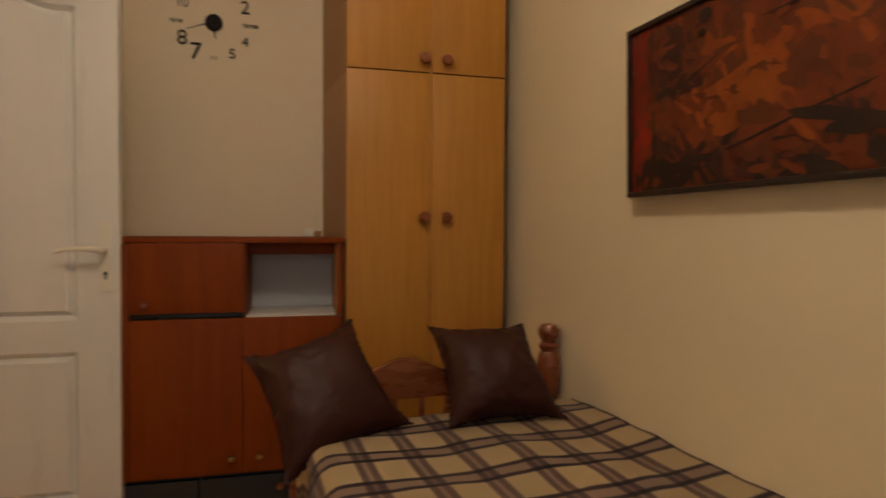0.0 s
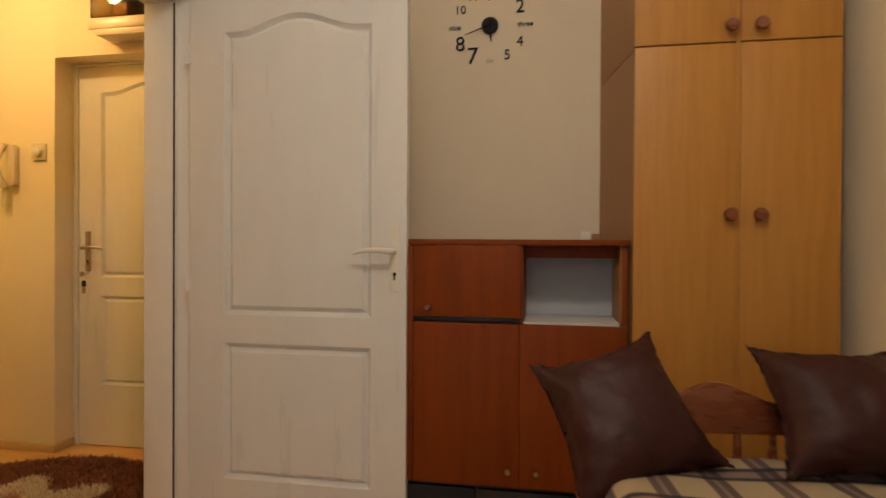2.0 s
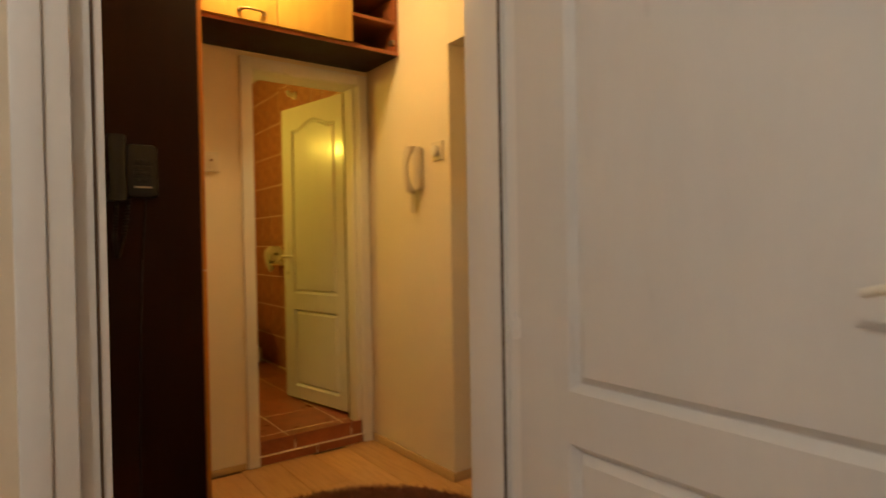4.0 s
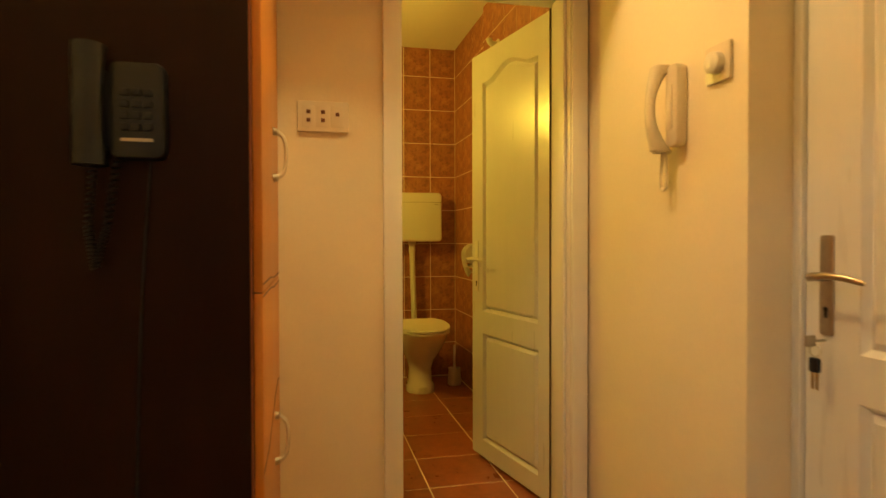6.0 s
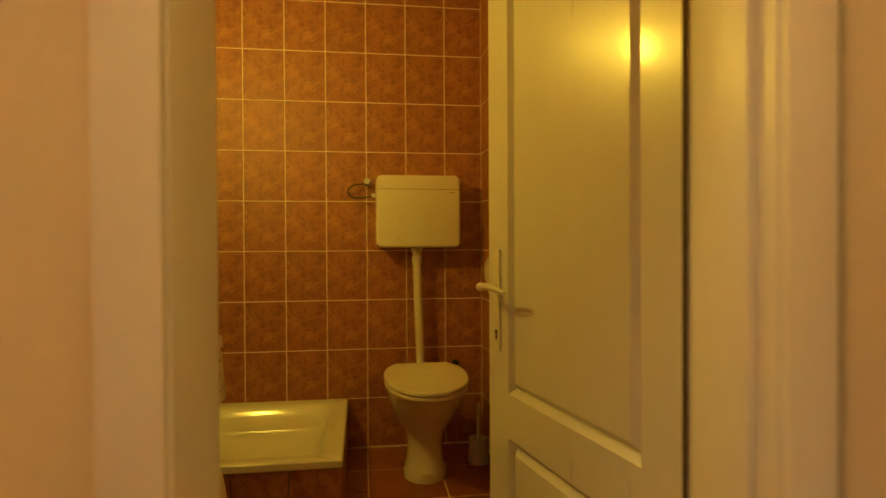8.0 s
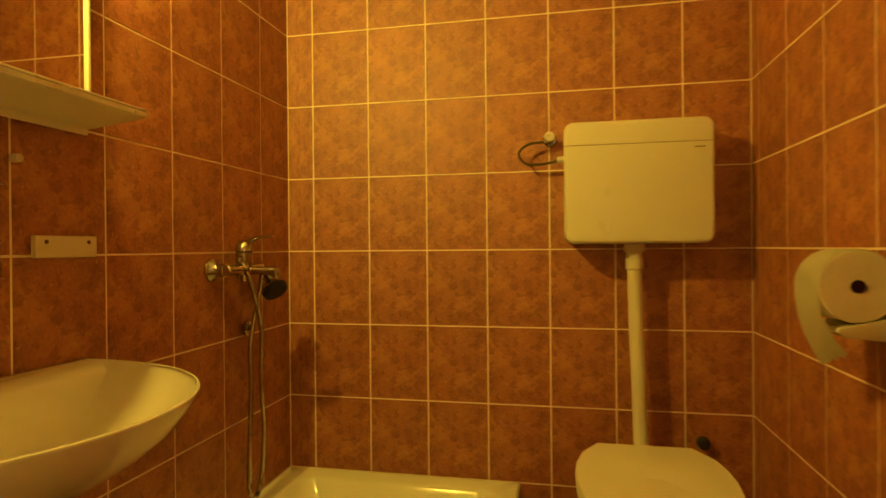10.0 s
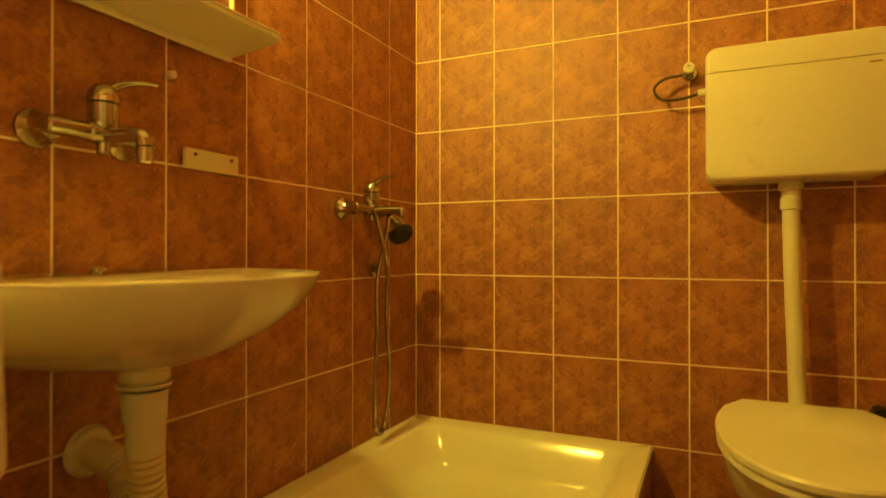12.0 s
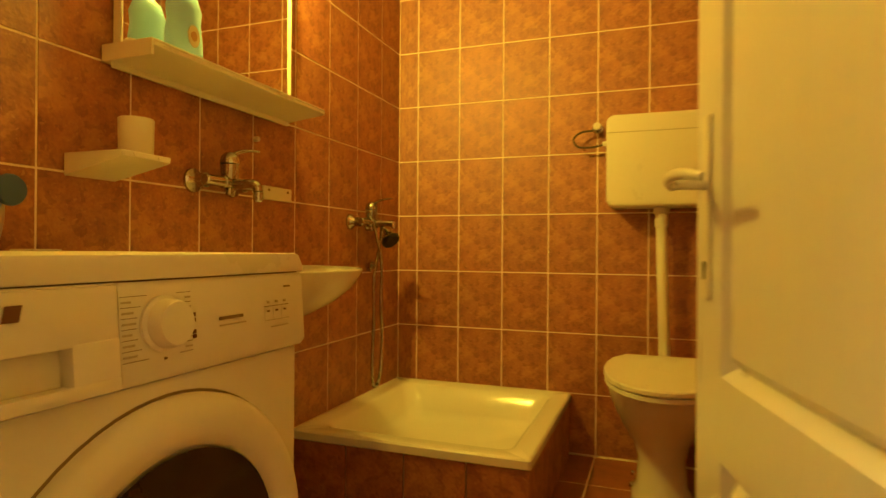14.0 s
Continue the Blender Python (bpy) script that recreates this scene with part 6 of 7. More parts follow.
soap_plate()
single("wall_peg", rod((-3.745, LEFT + 0.003, 1.285), (-3.745, LEFT + 0.02, 1.285), 0.008, 12), M_PLASTIC, "tiny white plug in the tiles", "plug")


def bracket_shelf(x0, x1, y1, z, name, label, front, deep):
    y = LEFT + 0.003
    ob = thing(name, ((x0 + x1) / 2, y, z - 0.03), label, "shelf")
    part("board", hull_plate([(y, z - deep), (y1 - 0.006, z - front - 0.003), (y1, z - front), (y1, z - 0.002), (y1 - 0.003, z), (y, z)], "x", x0, x1, 0.002), M_WHITE_PLASTIC, ob)
    for x in (x0 + 0.03, x1 - 0.03):
        part("screw_cap", rod((x, y1 - 0.0005, z - 0.006), (x, y1 + 0.002, z - 0.006), 0.004, 12), M_WHITE_PLASTIC, ob)
    return ob


bracket_shelf(-3.268, -3.146, 1.066, 1.150, "soap_shelf", "small white plastic soap shelf on the tiles", 0.012, 0.046)


def cup():
    at = Matrix.Translation((-3.234, 1.005, 1.1505))
    single("tooth_mug", lathe([(0, 0), (0.031, 0), (0.034, 0.004), (0.0355, 0.078), (0.0335, 0.080), (0.032, 0.078), (0.031, 0.006), (0, 0.006)], 28, at), M_WHITE_PLASTIC, "plain white mug on the soap shelf", "mug")


cup()


def mirror():
    x0, x1, z0, z1, y = -3.895, -3.255, 1.402, 1.90, LEFT + 0.003
    ob = thing("bathroom_mirror", (-3.57, y, z0), "wall mirror in a white plastic frame", "mirror")
    part("backing", box(x0 + 0.004, x1 - 0.004, y, y + 0.016, z0 + 0.004, z1 - 0.004, 0.002), M_WHITE_PLASTIC, ob)
    part("glass", box(x0 + 0.007, x1 - 0.007, y + 0.0162, y + 0.020, z0 + 0.007, z1 - 0.007, 0), M_MIRROR, ob, "clear mirror glass")
    for a in ((x0, x0 + 0.008, z0, z1), (x1 - 0.008, x1, z0, z1), (x0 + 0.0085, x1 - 0.0085, z0, z0 + 0.008), (x0 + 0.0085, x1 - 0.0085, z1 - 0.008, z1)):
        part("frame", box(a[0], a[1], y + 0.003, y + 0.026, a[2], a[3], 0.003), M_WHITE_PLASTIC, ob)
    for x in (x0 + 0.006, x1 - 0.006):
        part("corner_clip", lathe([(0, 0), (0.016, 0), (0.017, 0.012), (0.012, 0.02), (0, 0.021)], 18, Matrix.Translation((x, y + 0.05, z0 - 0.008))), M_WHITE_PLASTIC, ob)


mirror()
mirror_shelf = bracket_shelf(-3.905, -3.235, 1.052, 1.394, "mirror_shelf", "long white plastic shelf under the mirror", 0.010, 0.030)
part("ridge", box(-3.895, -3.245, LEFT + 0.012, LEFT + 0.020, 1.352, 1.366, 0.002), M_WHITE_PLASTIC, mirror_shelf)
part("front_lip", box(-3.904, -3.236, 1.0455, 1.0515, 1.3942, 1.3985, 0.001), M_WHITE_PLASTIC, mirror_shelf)
part("end_plate", box(-3.2345, -3.229, LEFT + 0.0035, 1.0515, 1.362, 1.3985, 0.002), M_WHITE_PLASTIC, mirror_shelf)


def soap_bottle():
    x, y, z = -3.385, 0.985, 1.3945
    ob = thing("soap_bottle", (x, y, z), "pale turquoise plastic liquid soap bottle with printed label", "bottle")
    m = Matrix.Translation((x, y, z)) @ Matrix.Diagonal((1.45, 0.85, 1, 1))
    part("body", lathe([(0, 0), (0.034, 0), (0.037, 0.006), (0.036, 0.06), (0.032, 0.10), (0.034, 0.13), (0.026, 0.16), (0.012, 0.172), (0.012, 0.185), (0, 0.185)], 30, m), M_TEAL, ob)
    part("pump", merge(rod((x, y, z + 0.184), (x, y, z + 0.215), 0.006), rod((x, y, z + 0.213), (x, y + 0.03, z + 0.212), 0.006), rod((x, y, z + 0.180), (x, y, z + 0.196), 0.015)), M_WHITE_PLASTIC, ob, "white pump")
    bm = hull_plate([(x + 0.018 * math.cos(a) , z + 0.062 + 0.026 * math.sin(a)) for a in [2 * math.pi * i / 24 for i in range(24)]], "y", y + 0.0292, y + 0.0312, 0)
    part("label", bm, M_CREAM_PILE, ob, "pale oval label")
    part("label_print", hull_plate([(x + 0.010 * math.cos(a), z + 0.062 + 0.012 * math.sin(a)) for a in [2 * math.pi * i / 16 for i in range(16)]], "y", y + 0.0313, y + 0.0319, 0), M_ROSE_PILE, ob)


soap_bottle()


def mirror_lamp():
    x, y, z = -3.655, LEFT + 0.003, 1.985
    ob = thing("mirror_lamp", (x, y, z), "lit bare bulb in a white holder above the mirror", "lamp")
    part("wall_plate", hull_plate(round_rect(x - 0.04, x + 0.04, z - 0.03, z + 0.05, 0.012), "y", y, y + 0.02, 0.004), M_WHITE_PLASTIC, ob)
    part("holder", tube([(x, y + 0.018, z + 0.02), (x, y + 0.06, z + 0.025), (x, y + 0.10, z + 0.01)], lambda u: 0.014 + 0.008 * u, 16, 4), M_WHITE_PLASTIC, ob)
    part("bulb", lathe([(0.014, 0), (0.016, -0.012), (0.026, -0.032), (0.030, -0.05), (0.026, -0.068), (0.014, -0.078), (0, -0.080)], 22, Matrix.Translation((x, y + 0.103, z + 0.006))), M_BULB_BATH, ob, "lit bulb")


mirror_lamp()


def washing_machine():
    x0, x1, y0, y1, z0, top = -3.15, -2.55, LEFT + 0.02, 1.47, BATH_FLOOR, 0.950
    ob = thing("washing_machine", (-2.86, 1.19, z0), "white front-loading washing machine with round dial", "washing machine")
    part("body", box(x0, x1, y0, y1 - 0.006, z0 + 0.015, 0.793, 0.008), M_MACHINE, ob)
    part("worktop", hull_plate([(x0 - 0.001, 0.9192), (x1 + 0.001, 0.9192), (x1 + 0.001, 0.930), (x1 - 0.012, top - 0.002), (x1 - 0.022, top), (x0 + 0.022, top), (x0 + 0.012, top - 0.002), (x0 - 0.001, 0.930)], "y", y0, y1 + 0.006, 0.004), M_MACHINE, ob)
    # a dark filler stands for the shade between panel and worktop
    part("worktop_gap_shade", box(x0 + 0.004, x1 - 0.004, y0 + 0.01, y1 - 0.004, 0.9162, 0.9200, 0), M_INLAY, ob, "dark strip as the shade in the gap under the worktop")
    def profile(d):
        return [(y0 + 0.01, 0.796), (y1 + 0.004 - d, 0.796), (y1 + 0.011 - d, 0.806), (y1 + 0.004 - d, 0.908), (y1 - 0.001 - d, 0.917), (y0 + 0.01, 0.917)]
    part("control_panel", hull_plate(profile(0), "x", x0 - 0.002, -2.787, 0.005), M_MACHINE, ob)
    part("drawer_housing", hull_plate(profile(0.026), "x", -2.7865, x1 + 0.001, 0.002), M_MACHINE, ob)
    f = y1 + 0.0095
    tilt = math.atan2(0.008, 0.11)
    face = Matrix.Translation((0, y1 + 0.0085, 0.855)) @ pose(0, 0, 0, math.degrees(tilt), 0, 0)

    def on(bm):
        bmesh.ops.transform(bm, matrix=face, verts=bm.verts[:])
        return bm
    lower, upper, left, right = -0.042, -0.002, -2.600, -2.728
    part("drawer_lip", box(-2.7865, x1 - 0.001, y0 + 0.012, y1 + 0.0035, 0.9150, 0.9178, 0.001), M_MACHINE, ob)
    drawer = part("drawer", on(merge(box(-2.785, x1 - 0.002, -0.02, 0.0020, upper, 0.0605, 0.003), box(-2.785, x1 - 0.002, -0.02, 0.0035, -0.057, lower, 0.003), box(-2.785, right, -0.02, 0.0026, lower - 0.004, upper + 0.004, 0.003), box(left, x1 - 0.002, -0.02, 0.0026, lower - 0.004, upper + 0.004, 0.003))), M_MACHINE, ob, "detergent drawer front")
    part("drawer_grip", on(box(right - 0.002, left + 0.002, -0.022, -0.017, lower - 0.003, upper + 0.003, 0.001)), M_PLASTIC, drawer, "recessed drawer grip")
    for k, w in enumerate((0.016, 0.014, 0.018, 0.015)):
        a = -2.676 + 0.0205 * k
        part("maker_badge", reshaped(on(box(a, a + w, 0.001, 0.0034, 0.031, 0.047, 0)), lambda v: (v.x - (v.z - 0.89) * 0.25, v.y, v.z)), M_INLAY, drawer, "dark slanted badge")
    part("dial", on(lathe([(0, 0), (0.034, 0), (0.034, 0.004), (0.030, 0.007), (0.029, 0.020), (0.026, 0.025), (0, 0.026)], 36, Matrix.Translation((-2.847, 0.001, 0.010)) @ pose(0, 0, 0, -90, 0, 0))), M_MACHINE, ob, "round programme dial")
    part("dial_mark", on(box(-2.8500, -2.8465, 0.001, 0.0030, -0.034, -0.031, 0)), M_PRINT, ob)
    for i in range(7):
        z = 0.046 - i * 0.0125
        bow = math.sqrt(max(0.0, 0.047 ** 2 - (z - 0.008) ** 2))
        part("print_line", on(box(-2.847 + max(0.012, bow * 0.85), -2.787, 0.002, 0.0030, z - 0.0004, z + 0.0004, 0)), M_PRINT, ob)
        part("print_line", on(box(-2.892, -2.847 - max(0.012, bow * 0.82), 0.002, 0.0030, z - 0.0004, z + 0.0004, 0)), M_PRINT, ob)
        if i < 6:
            part("print_word", on(box(-2.788 - 0.013 - 0.003 * (i % 3), -2.788, 0.002, 0.0028, z - 0.0078, z - 0.0052, 0)), M_FAINT, ob, "worn illegible print")
            part("print_word", on(box(-2.892, -2.883 + 0.002 * (i % 2), 0.002, 0.0028, z - 0.0078, z - 0.0052, 0)), M_FAINT, ob, "worn illegible print")
    for z in (0.016, 0.009, -0.006, -0.012):
        part("lamp_mark", on(box(-2.899, -2.894, 0.0015, 0.0035, z - 0.0025, z + 0.0025, 0)), M_INLAY, ob)
    part("model_print", on(box(-2.992, -2.944, 0.0015, 0.003, 0.003, 0.0075, 0)), M_PRINT, ob)
    part("model_print", on(box(-2.998, -2.944, 0.0015, 0.003, -0.0055, -0.0035, 0)), M_FAINT, ob)
    for i in range(3):
        part("button", on(box(-3.052 - i * 0.021 - 0.008, -3.052 - i * 0.021 + 0.008, 0.001, 0.0014, -0.007, 0.010, 0.0002)), M_MACHINE, ob)
        part("button_light", on(box(-3.052 - i * 0.021 - 0.003, -3.052 - i * 0.021 + 0.003, 0.0015, 0.0026, 0.004, 0.0065, 0)), M_INLAY, ob)
        part("button_print", on(box(-3.052 - i * 0.021 - 0.003, -3.052 - i * 0.021 + 0.003, 0.0015, 0.0026, 0.017, 0.021, 0)), M_FAINT, ob)
    part("button_print", on(box(-3.104, -3.042, 0.0015, 0.0028, 0.0122, 0.0132, 0)), M_PRINT, ob)
    part("button_print", on(box(-3.104, -3.044, 0.0015, 0.0028, -0.0095, -0.0087, 0)), M_FAINT, ob)
    part("button_print", on(box(-3.100, -3.058, 0.0015, 0.0028, -0.0205, -0.0190, 0)), M_FAINT, ob)
    part("corner_print", on(box(-3.110, -3.094, 0.0015, 0.003, 0.040, 0.043, 0)), M_PRINT, ob)
    c = Matrix.Translation((-2.872, y1 - 0.007, 0.505)) @ pose(0, 0, 0, -90, 0, 0)
    # a thin brown ring paints the shaded gap round the door
    part("door_gap_shade", lathe([(0.264, 0.0), (0.268, 0.0), (0.268, 0.0016), (0.264, 0.0016)], 64, c), M_PRINT, ob, "brown ring as the shade in the gap round the door", smooth=30)
    d = part("porthole_door", lathe([(0.10, 0.0), (0.264, 0.0), (0.264, 0.012), (0.254, 0.026), (0.236, 0.032), (0.214, 0.030), (0.200, 0.022), (0.192, 0.008), (0.12, 0.004)], 64, c), M_MACHINE, ob, "round white door rim")
    part("porthole_glass", lathe([(0.193, 0.006), (0.178, 0.0), (0.12, -0.02), (0, -0.035)], 48, Matrix.Translation((-2.872, y1 + 0.006, 0.505)) @ pose(0, 0, 0, -90, 0, 0)), M_DRUM, d, "dark smoky glass")
    part("door_grip", hull_plate(round_rect(-3.095, -3.062, 0.42, 0.57, 0.014), "y", y1 + 0.006, y1 + 0.021, 0.005), M_MACHINE, d)
    for x in (x0 + 0.05, x1 - 0.05):
        for y in (y0 + 0.05, y1 - 0.06):
            part("foot", rod((x, y, z0), (x, y, z0 + 0.018), 0.02), M_RUBBER, ob)


washing_machine()


def valve():
    x, y, z = -3.0, LEFT + 0.003, 1.058
    ob = thing("water_valve", (x, y, z - 0.03), "blue-handled water valve on the tiled wall", "valve")
    part("stem", rod((x, y, z), (x, y + 0.06, z), 0.012), M_CHROME, ob)
    bm = lathe([(0, 0), (0.012, 0), (0.026, 0.003), (0.029, 0.008), (0.026, 0.014), (0.012, 0.016), (0, 0.015)], 24, Matrix.Translation((x, y + 0.055, z)) @ pose(0, 0, 0, -90, 0, 0))
    part("hand_wheel", bm, M_BLUE, ob, "blue round hand wheel")
    part("hose_end", tube([(x, y + 0.03, z - 0.01), (x + 0.005, y + 0.035, z - 0.06), (x + 0.03, y + 0.05, z - 0.11), (x + 0.07, y + 0.08, 0.94)], 0.011, 12, 4), M_NICKEL, ob)


valve()
single("paper_scrap", box(-3.03, -2.98, 1.0, 1.06, 0.9505, 0.9535, 0.001), M_PAPER, "small folded paper on the washing machine", "paper")


def wall_light_stub():
    x, y, z = -3.645, RIGHT - 0.028, 2.26
    ob = thing("wall_fitting", (x, y, z - 0.03), "small white unlit wall fitting high on tiles", "wall fitting")
    part("rosette", lathe([(0, 0), (0.032, 0), (0.03, 0.01), (0, 0.012)], 20, Matrix.Translation((x, y, z)) @ pose(0, 0, 0, 90, 0, 0)), M_WHITE_PLASTIC, ob)
    part("stem", tube([(x, y - 0.01, z), (x, y - 0.04, z + 0.002), (x, y - 0.055, z + 0.015), (x, y - 0.056, z + 0.03)], 0.016, 14, 4), M_WHITE_PLASTIC, ob)


wall_light_stub()


# ---- skirtings ----
def skirting(name, *boxes):
    ob = thing(name, (boxes[0][0], boxes[0][2], 0), "beech skirting board along the wall foot", "skirting")
    ob["kind"] = "structure"
    for b in boxes:
        part("board", box(*b, 0.006), M_SKIRT, ob)


skirting("baseboard_hall", (HALL_X0 + 0.023, REC_X0 + 0.012, HALL_Y1 - 0.016, HALL_Y1 - 0.0005, 0.0, 0.045), (REC_X0 + 0.0005, REC_X0 + 0.012, HALL_Y1, REC_Y - 0.013, 0.0, 0.045), (HALL_X0 + 0.0005, HALL_X0 + 0.014, 1.24, BDOOR_Y0 - 0.07, 0.0, 0.035))

# ---- floors, pieces last ----
sub = structure("floor", box(HALL_X0 - 0.01, ROOM_X1 + 0.5, ROOM_Y0 - 0.1, HALL_Y1 + 0.4, -0.12, -0.003, 0), M_SEAL, "oak laminate plank floor in hall and bedroom", "floor")


def piece_mesh(name, w, d, h, bev, mat):
    """A slab with a bevelled upper rim, its middle at the origin, its face at the top."""
    bm = bmesh.new()
    lo = [bm.verts.new((sx * w / 2, sy * d / 2, -h)) for sx, sy in ((-1, -1), (1, -1), (1, 1), (-1, 1))]
    mid = [bm.verts.new((v.co.x, v.co.y, -bev)) for v in lo]
    hi = [bm.verts.new((v.co.x - math.copysign(bev, v.co.x), v.co.y - math.copysign(bev, v.co.y), 0)) for v in lo]
    bm.faces.new(hi)
    for a, b in ((lo, mid), (mid, hi)):
        for i in range(4):
            bm.faces.new((a[i], a[(i + 1) % 4], b[(i + 1) % 4], b[i]))
    me = bpy.data.meshes.new(name)
    bm.to_mesh(me)
    bm.free()
    me.materials.append(mat)
    return me


def piece(name, me, parent, m):
    ob = new(name, me)
    ob.parent = parent
    ob.matrix_basis = Matrix.Translation(-BASE[parent.name]) @ m
    return ob


PLANK = piece_mesh("plank", 1.2, 0.19, 0.003, 0.0012, M_PLANK)


def planks():
    row, y = 0, ROOM_Y0
    while y < HALL_Y1 + 0.28:
        x = HALL_X0 - (0.35 + 0.41 * (row % 3))
        while x < ROOM_X1 + 0.35:
            a, b = max(x, HALL_X0 + 0.001), min(x + 1.2, ROOM_X1 + 0.35)
            if b - a > 0.03:
                piece("plank", PLANK, sub, Matrix.Translation(((a + b) / 2, y + 0.095, 0)) @ Matrix.Diagonal(((b - a - 0.0012) / 1.2, (0.19 - 0.0012) / 0.19, 1, 1)))
            x += 1.2
        row += 1
        y += 0.19


planks()

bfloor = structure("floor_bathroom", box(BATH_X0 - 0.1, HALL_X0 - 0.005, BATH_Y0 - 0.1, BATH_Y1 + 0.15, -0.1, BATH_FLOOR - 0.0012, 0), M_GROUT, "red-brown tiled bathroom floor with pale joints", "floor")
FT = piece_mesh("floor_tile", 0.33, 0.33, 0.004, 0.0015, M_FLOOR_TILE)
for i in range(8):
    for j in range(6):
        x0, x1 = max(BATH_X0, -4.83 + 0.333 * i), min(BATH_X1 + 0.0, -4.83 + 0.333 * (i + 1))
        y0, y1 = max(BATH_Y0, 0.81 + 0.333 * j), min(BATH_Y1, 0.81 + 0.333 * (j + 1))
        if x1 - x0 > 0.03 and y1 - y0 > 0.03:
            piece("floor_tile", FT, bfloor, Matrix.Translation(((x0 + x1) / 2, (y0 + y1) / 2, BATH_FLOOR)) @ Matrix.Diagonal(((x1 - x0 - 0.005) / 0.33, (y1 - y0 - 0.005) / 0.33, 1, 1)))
for y0, y1 in ((BDOOR_Y0, 1.81), (1.81, 2.14), (2.14, BDOOR_Y1)):
    piece("floor_tile", FT, bfloor, Matrix.Translation((-2.415, (y0 + y1) / 2, BATH_FLOOR)) @ Matrix.Diagonal((0.158 / 0.33, (y1 - y0 - 0.004) / 0.33, 1, 1)))
    piece("riser_tile", FT, bfloor, Matrix.Translation((HALL_X0 + 0.0005, (y0 + y1) / 2, 0.085)) @ pose(0, 0, 0, 0, 90, 0) @ Matrix.Diagonal((0.074 / 0.33, (y1 - y0 - 0.004) / 0.33, 1, 1)))
for y0, y1 in ((BDOOR_Y0, 1.93), (1.93, BDOOR_Y1)):
    piece("riser_tile", FT, bfloor, Matrix.Translation((HALL_X0 + 0.014, (y0 + y1) / 2, 0.023)) @ pose(0, 0, 0, 0, 90, 0) @ Matrix.Diagonal((0.042 / 0.33, (y1 - y0 - 0.004) / 0.33, 1, 1)))
structure("step_foot", box(HALL_X0, HALL_X0 + 0.0115, BDOOR_Y0 + 0.001, BDOOR_Y1 - 0.001, 0, 0.045, 0), M_GROUT, "mortar foot of the bathroom step", "step")

TW, TH = 0.203, 0.253
TILE = piece_mesh("tile", TW - 0.0047, TH - 0.0047, 0.005, 0.0008, M_TILE)
ROWS = [(max(BATH_FLOOR, 0.1 + TH * k), min(CEIL, 0.1 + TH * (k + 1))) for k in range(10)]


def tiled(name, slab, cols, frame_of, label, rows=ROWS):
    """A wall slab with tiles on it; frame_of(u, z) is the pose of a tile whose face looks into the room."""
    wall = structure(name, slab, M_GROUT, label, "wall")
    for u0, u1 in cols:
        for z0, z1 in rows:
            if u1 - u0 > 0.012 and z1 - z0 > 0.012:
                k = Matrix.Diagonal(((u1 - u0 - 0.0047) / (TW - 0.0047), (z1 - z0 - 0.0047) / (TH - 0.0047), 1, 1))
                piece("tile", TILE, wall, frame_of((u0 + u1) / 2, (z0 + z1) / 2) @ k)
    return wall


def columns(lo, hi, line, pitch=TW):
    k0 = math.floor((lo - line) / pitch)
    out, a = [], lo
    k = k0 + 1
    while True:
        b = line + pitch * k
        if b <= a + 0.02:
            k += 1
            continue
        if b >= hi - 0.02:
            out.append((a, hi))
            return out
        out.append((a, b))
        a = b
        k += 1


def facing(nx, ny):
    """A turn that brings a piece's x along the wall, its y up and its face to (nx, ny)."""
    n = Vector((nx, ny, 0))
    up = Vector((0, 0, 1))
    side = up.cross(n)
    return Matrix((side, up, n)).transposed().to_4x4()


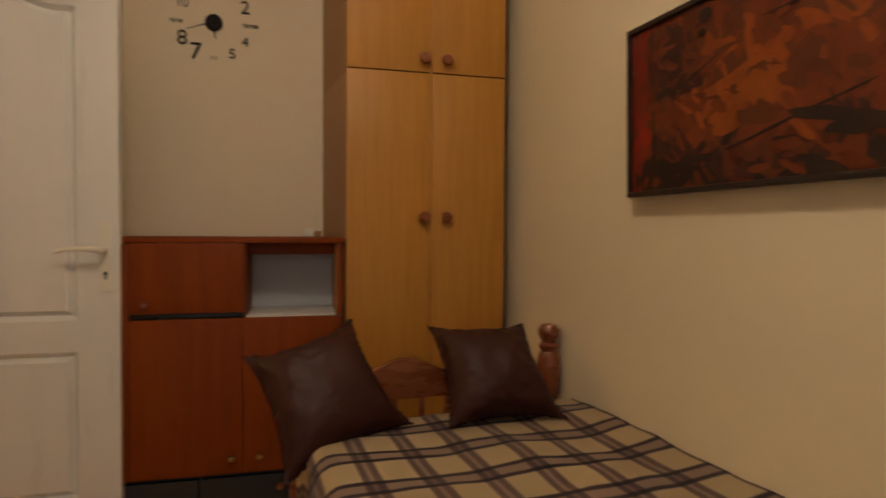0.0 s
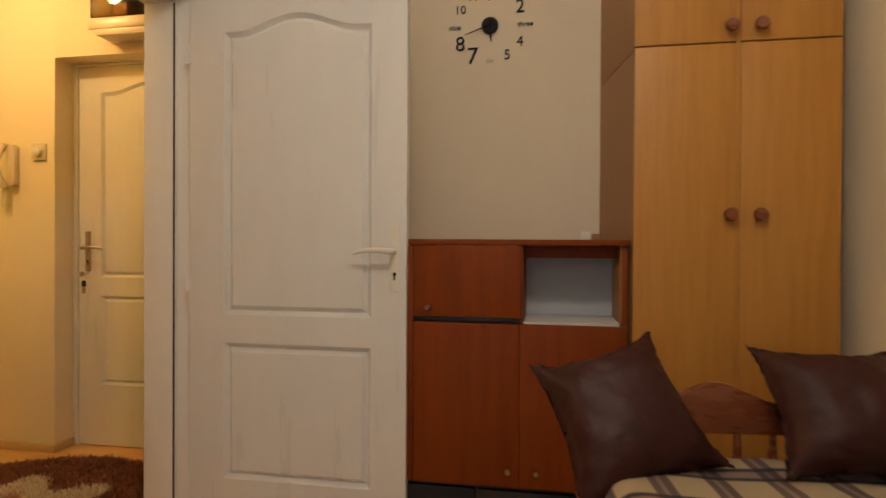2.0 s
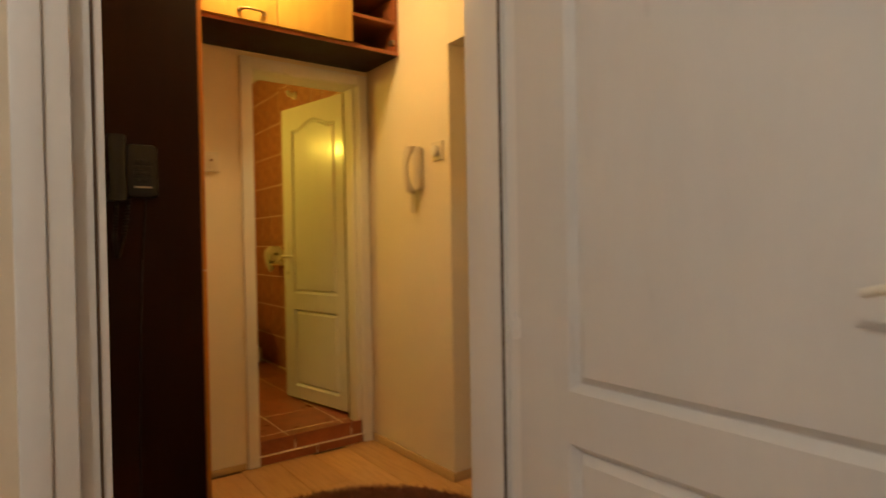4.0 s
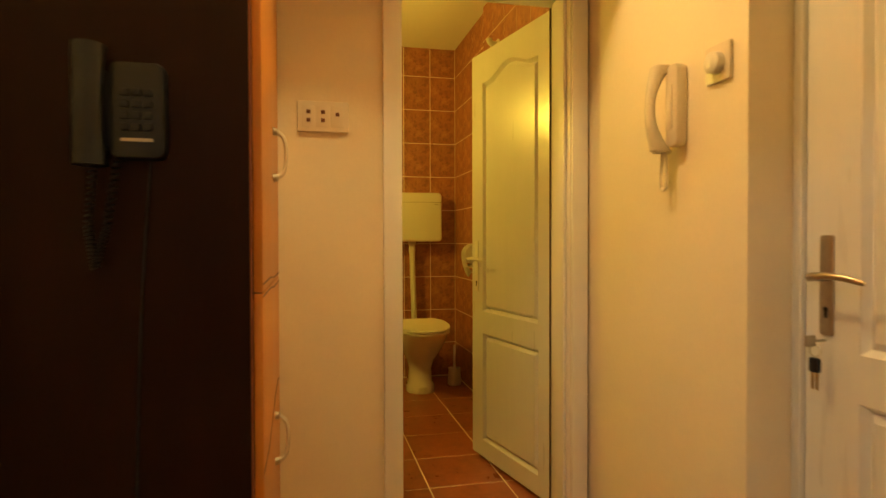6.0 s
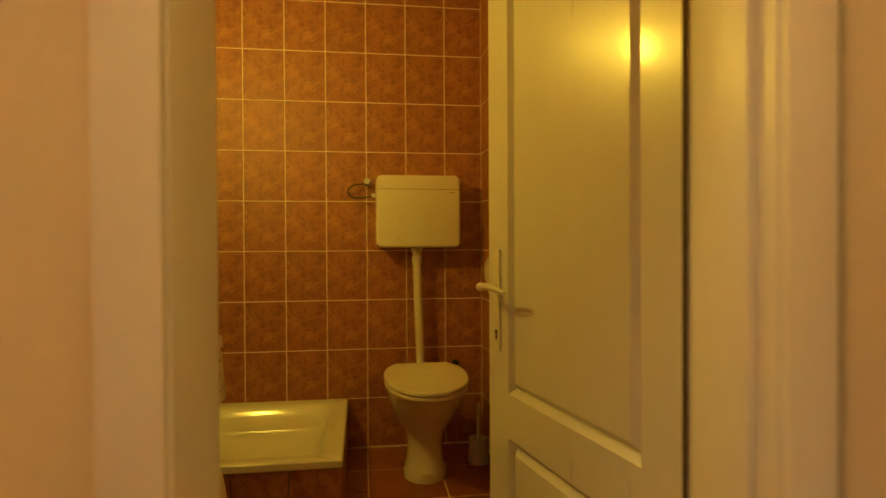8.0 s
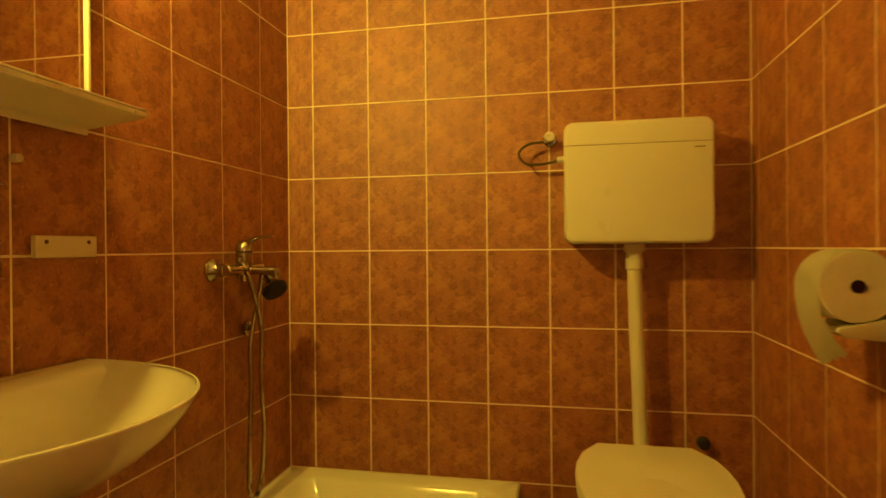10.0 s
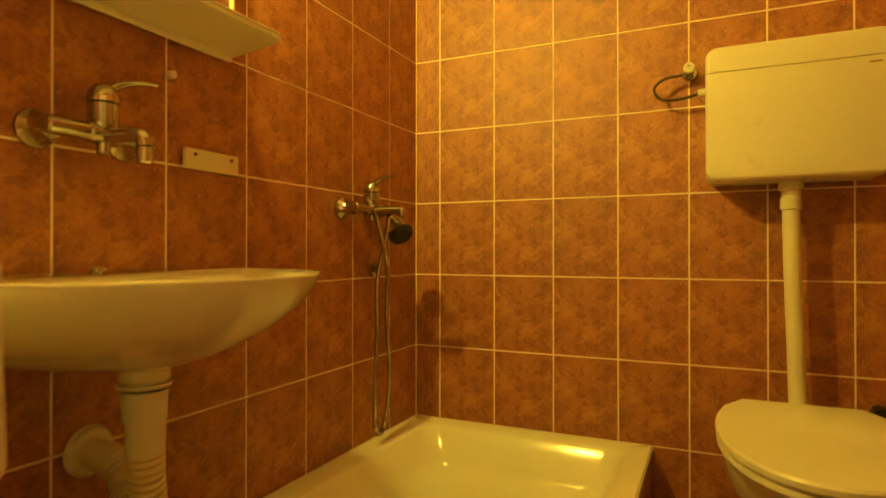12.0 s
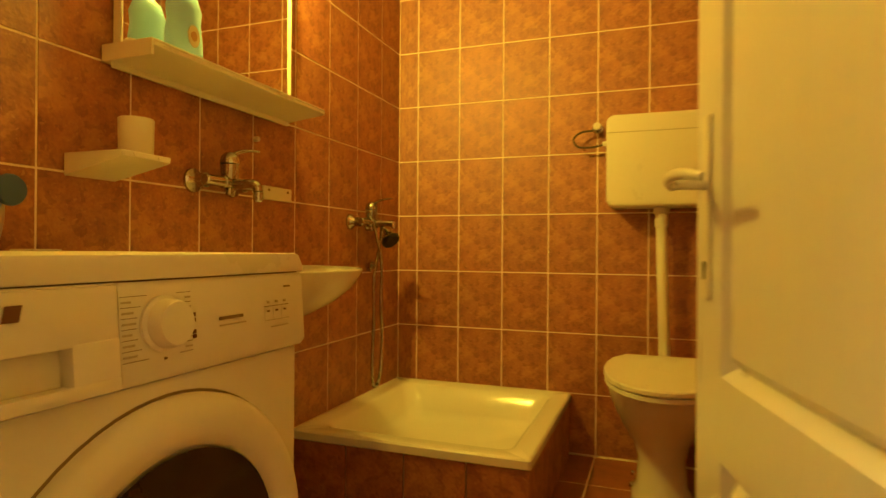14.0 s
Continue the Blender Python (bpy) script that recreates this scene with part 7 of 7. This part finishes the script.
tiled("wall_bath_far", box(FAR - 0.1, FAR - 0.0012, LEFT - 0.1, RIGHT + 0.15, 0, CEIL, 0), columns(LEFT, RIGHT, 1.0),
      lambda u, z: Matrix.Translation((FAR, u, z)) @ facing(1, 0), "bathroom wall of terracotta tiles with pale joints")
tiled("wall_bath_basin", box(FAR - 0.003, BATH_X1 + 0.01, LEFT - 0.1, LEFT - 0.0012, 0, CEIL, 0), columns(FAR, BATH_X1, -4.178, 0.2172),
      lambda u, z: Matrix.Translation((u, LEFT, z)) @ facing(0, 1), "terracotta tiled bathroom wall with basin and mirror")
JOG = -3.965
tiled("wall_bath_paper", box(FAR - 0.003, JOG, RIGHT + 0.0012, RIGHT + 0.15, 0, CEIL, 0), columns(FAR, JOG, -4.52, 0.216),
      lambda u, z: Matrix.Translation((u, RIGHT, z)) @ facing(0, -1), "terracotta tiled bathroom wall beside the toilet")
tiled("wall_bath_door_side", box(JOG, BATH_X1 + 0.01, RIGHT - 0.0238, RIGHT + 0.15, 0, CEIL, 0), columns(JOG + 0.002, BATH_X1, JOG),
      lambda u, z: Matrix.Translation((u, RIGHT - 0.025, z)) @ facing(0, -1), "terracotta tiled wall behind the open door")
inner = structure("wall_bath_entry", merge(box(BATH_X1 + 0.0012, BATH_X1 + 0.0115, LEFT, BDOOR_Y0 - 0.021, BATH_FLOOR, CEIL, 0), box(BATH_X1 + 0.0012, BATH_X1 + 0.0115, BDOOR_Y1 + 0.021, RIGHT - 0.03, BATH_FLOOR, CEIL, 0), box(BATH_X1 + 0.0012, BATH_X1 + 0.0115, BDOOR_Y0 - 0.021, BDOOR_Y1 + 0.021, BDOOR_TOP + 0.021, CEIL, 0)), M_GROUT, "terracotta tiled bathroom wall beside the door", "wall")
for u0, u1 in columns(LEFT, BDOOR_Y0 - 0.022, 1.0) + columns(BDOOR_Y1 + 0.022, RIGHT - 0.026, 1.0):
    for z0, z1 in ROWS:
        piece("tile", TILE, inner, Matrix.Translation((BATH_X1, (u0 + u1) / 2, (z0 + z1) / 2)) @ facing(-1, 0) @ Matrix.Diagonal(((u1 - u0 - 0.0047) / (TW - 0.0047), (z1 - z0 - 0.0047) / (TH - 0.0047), 1, 1)))
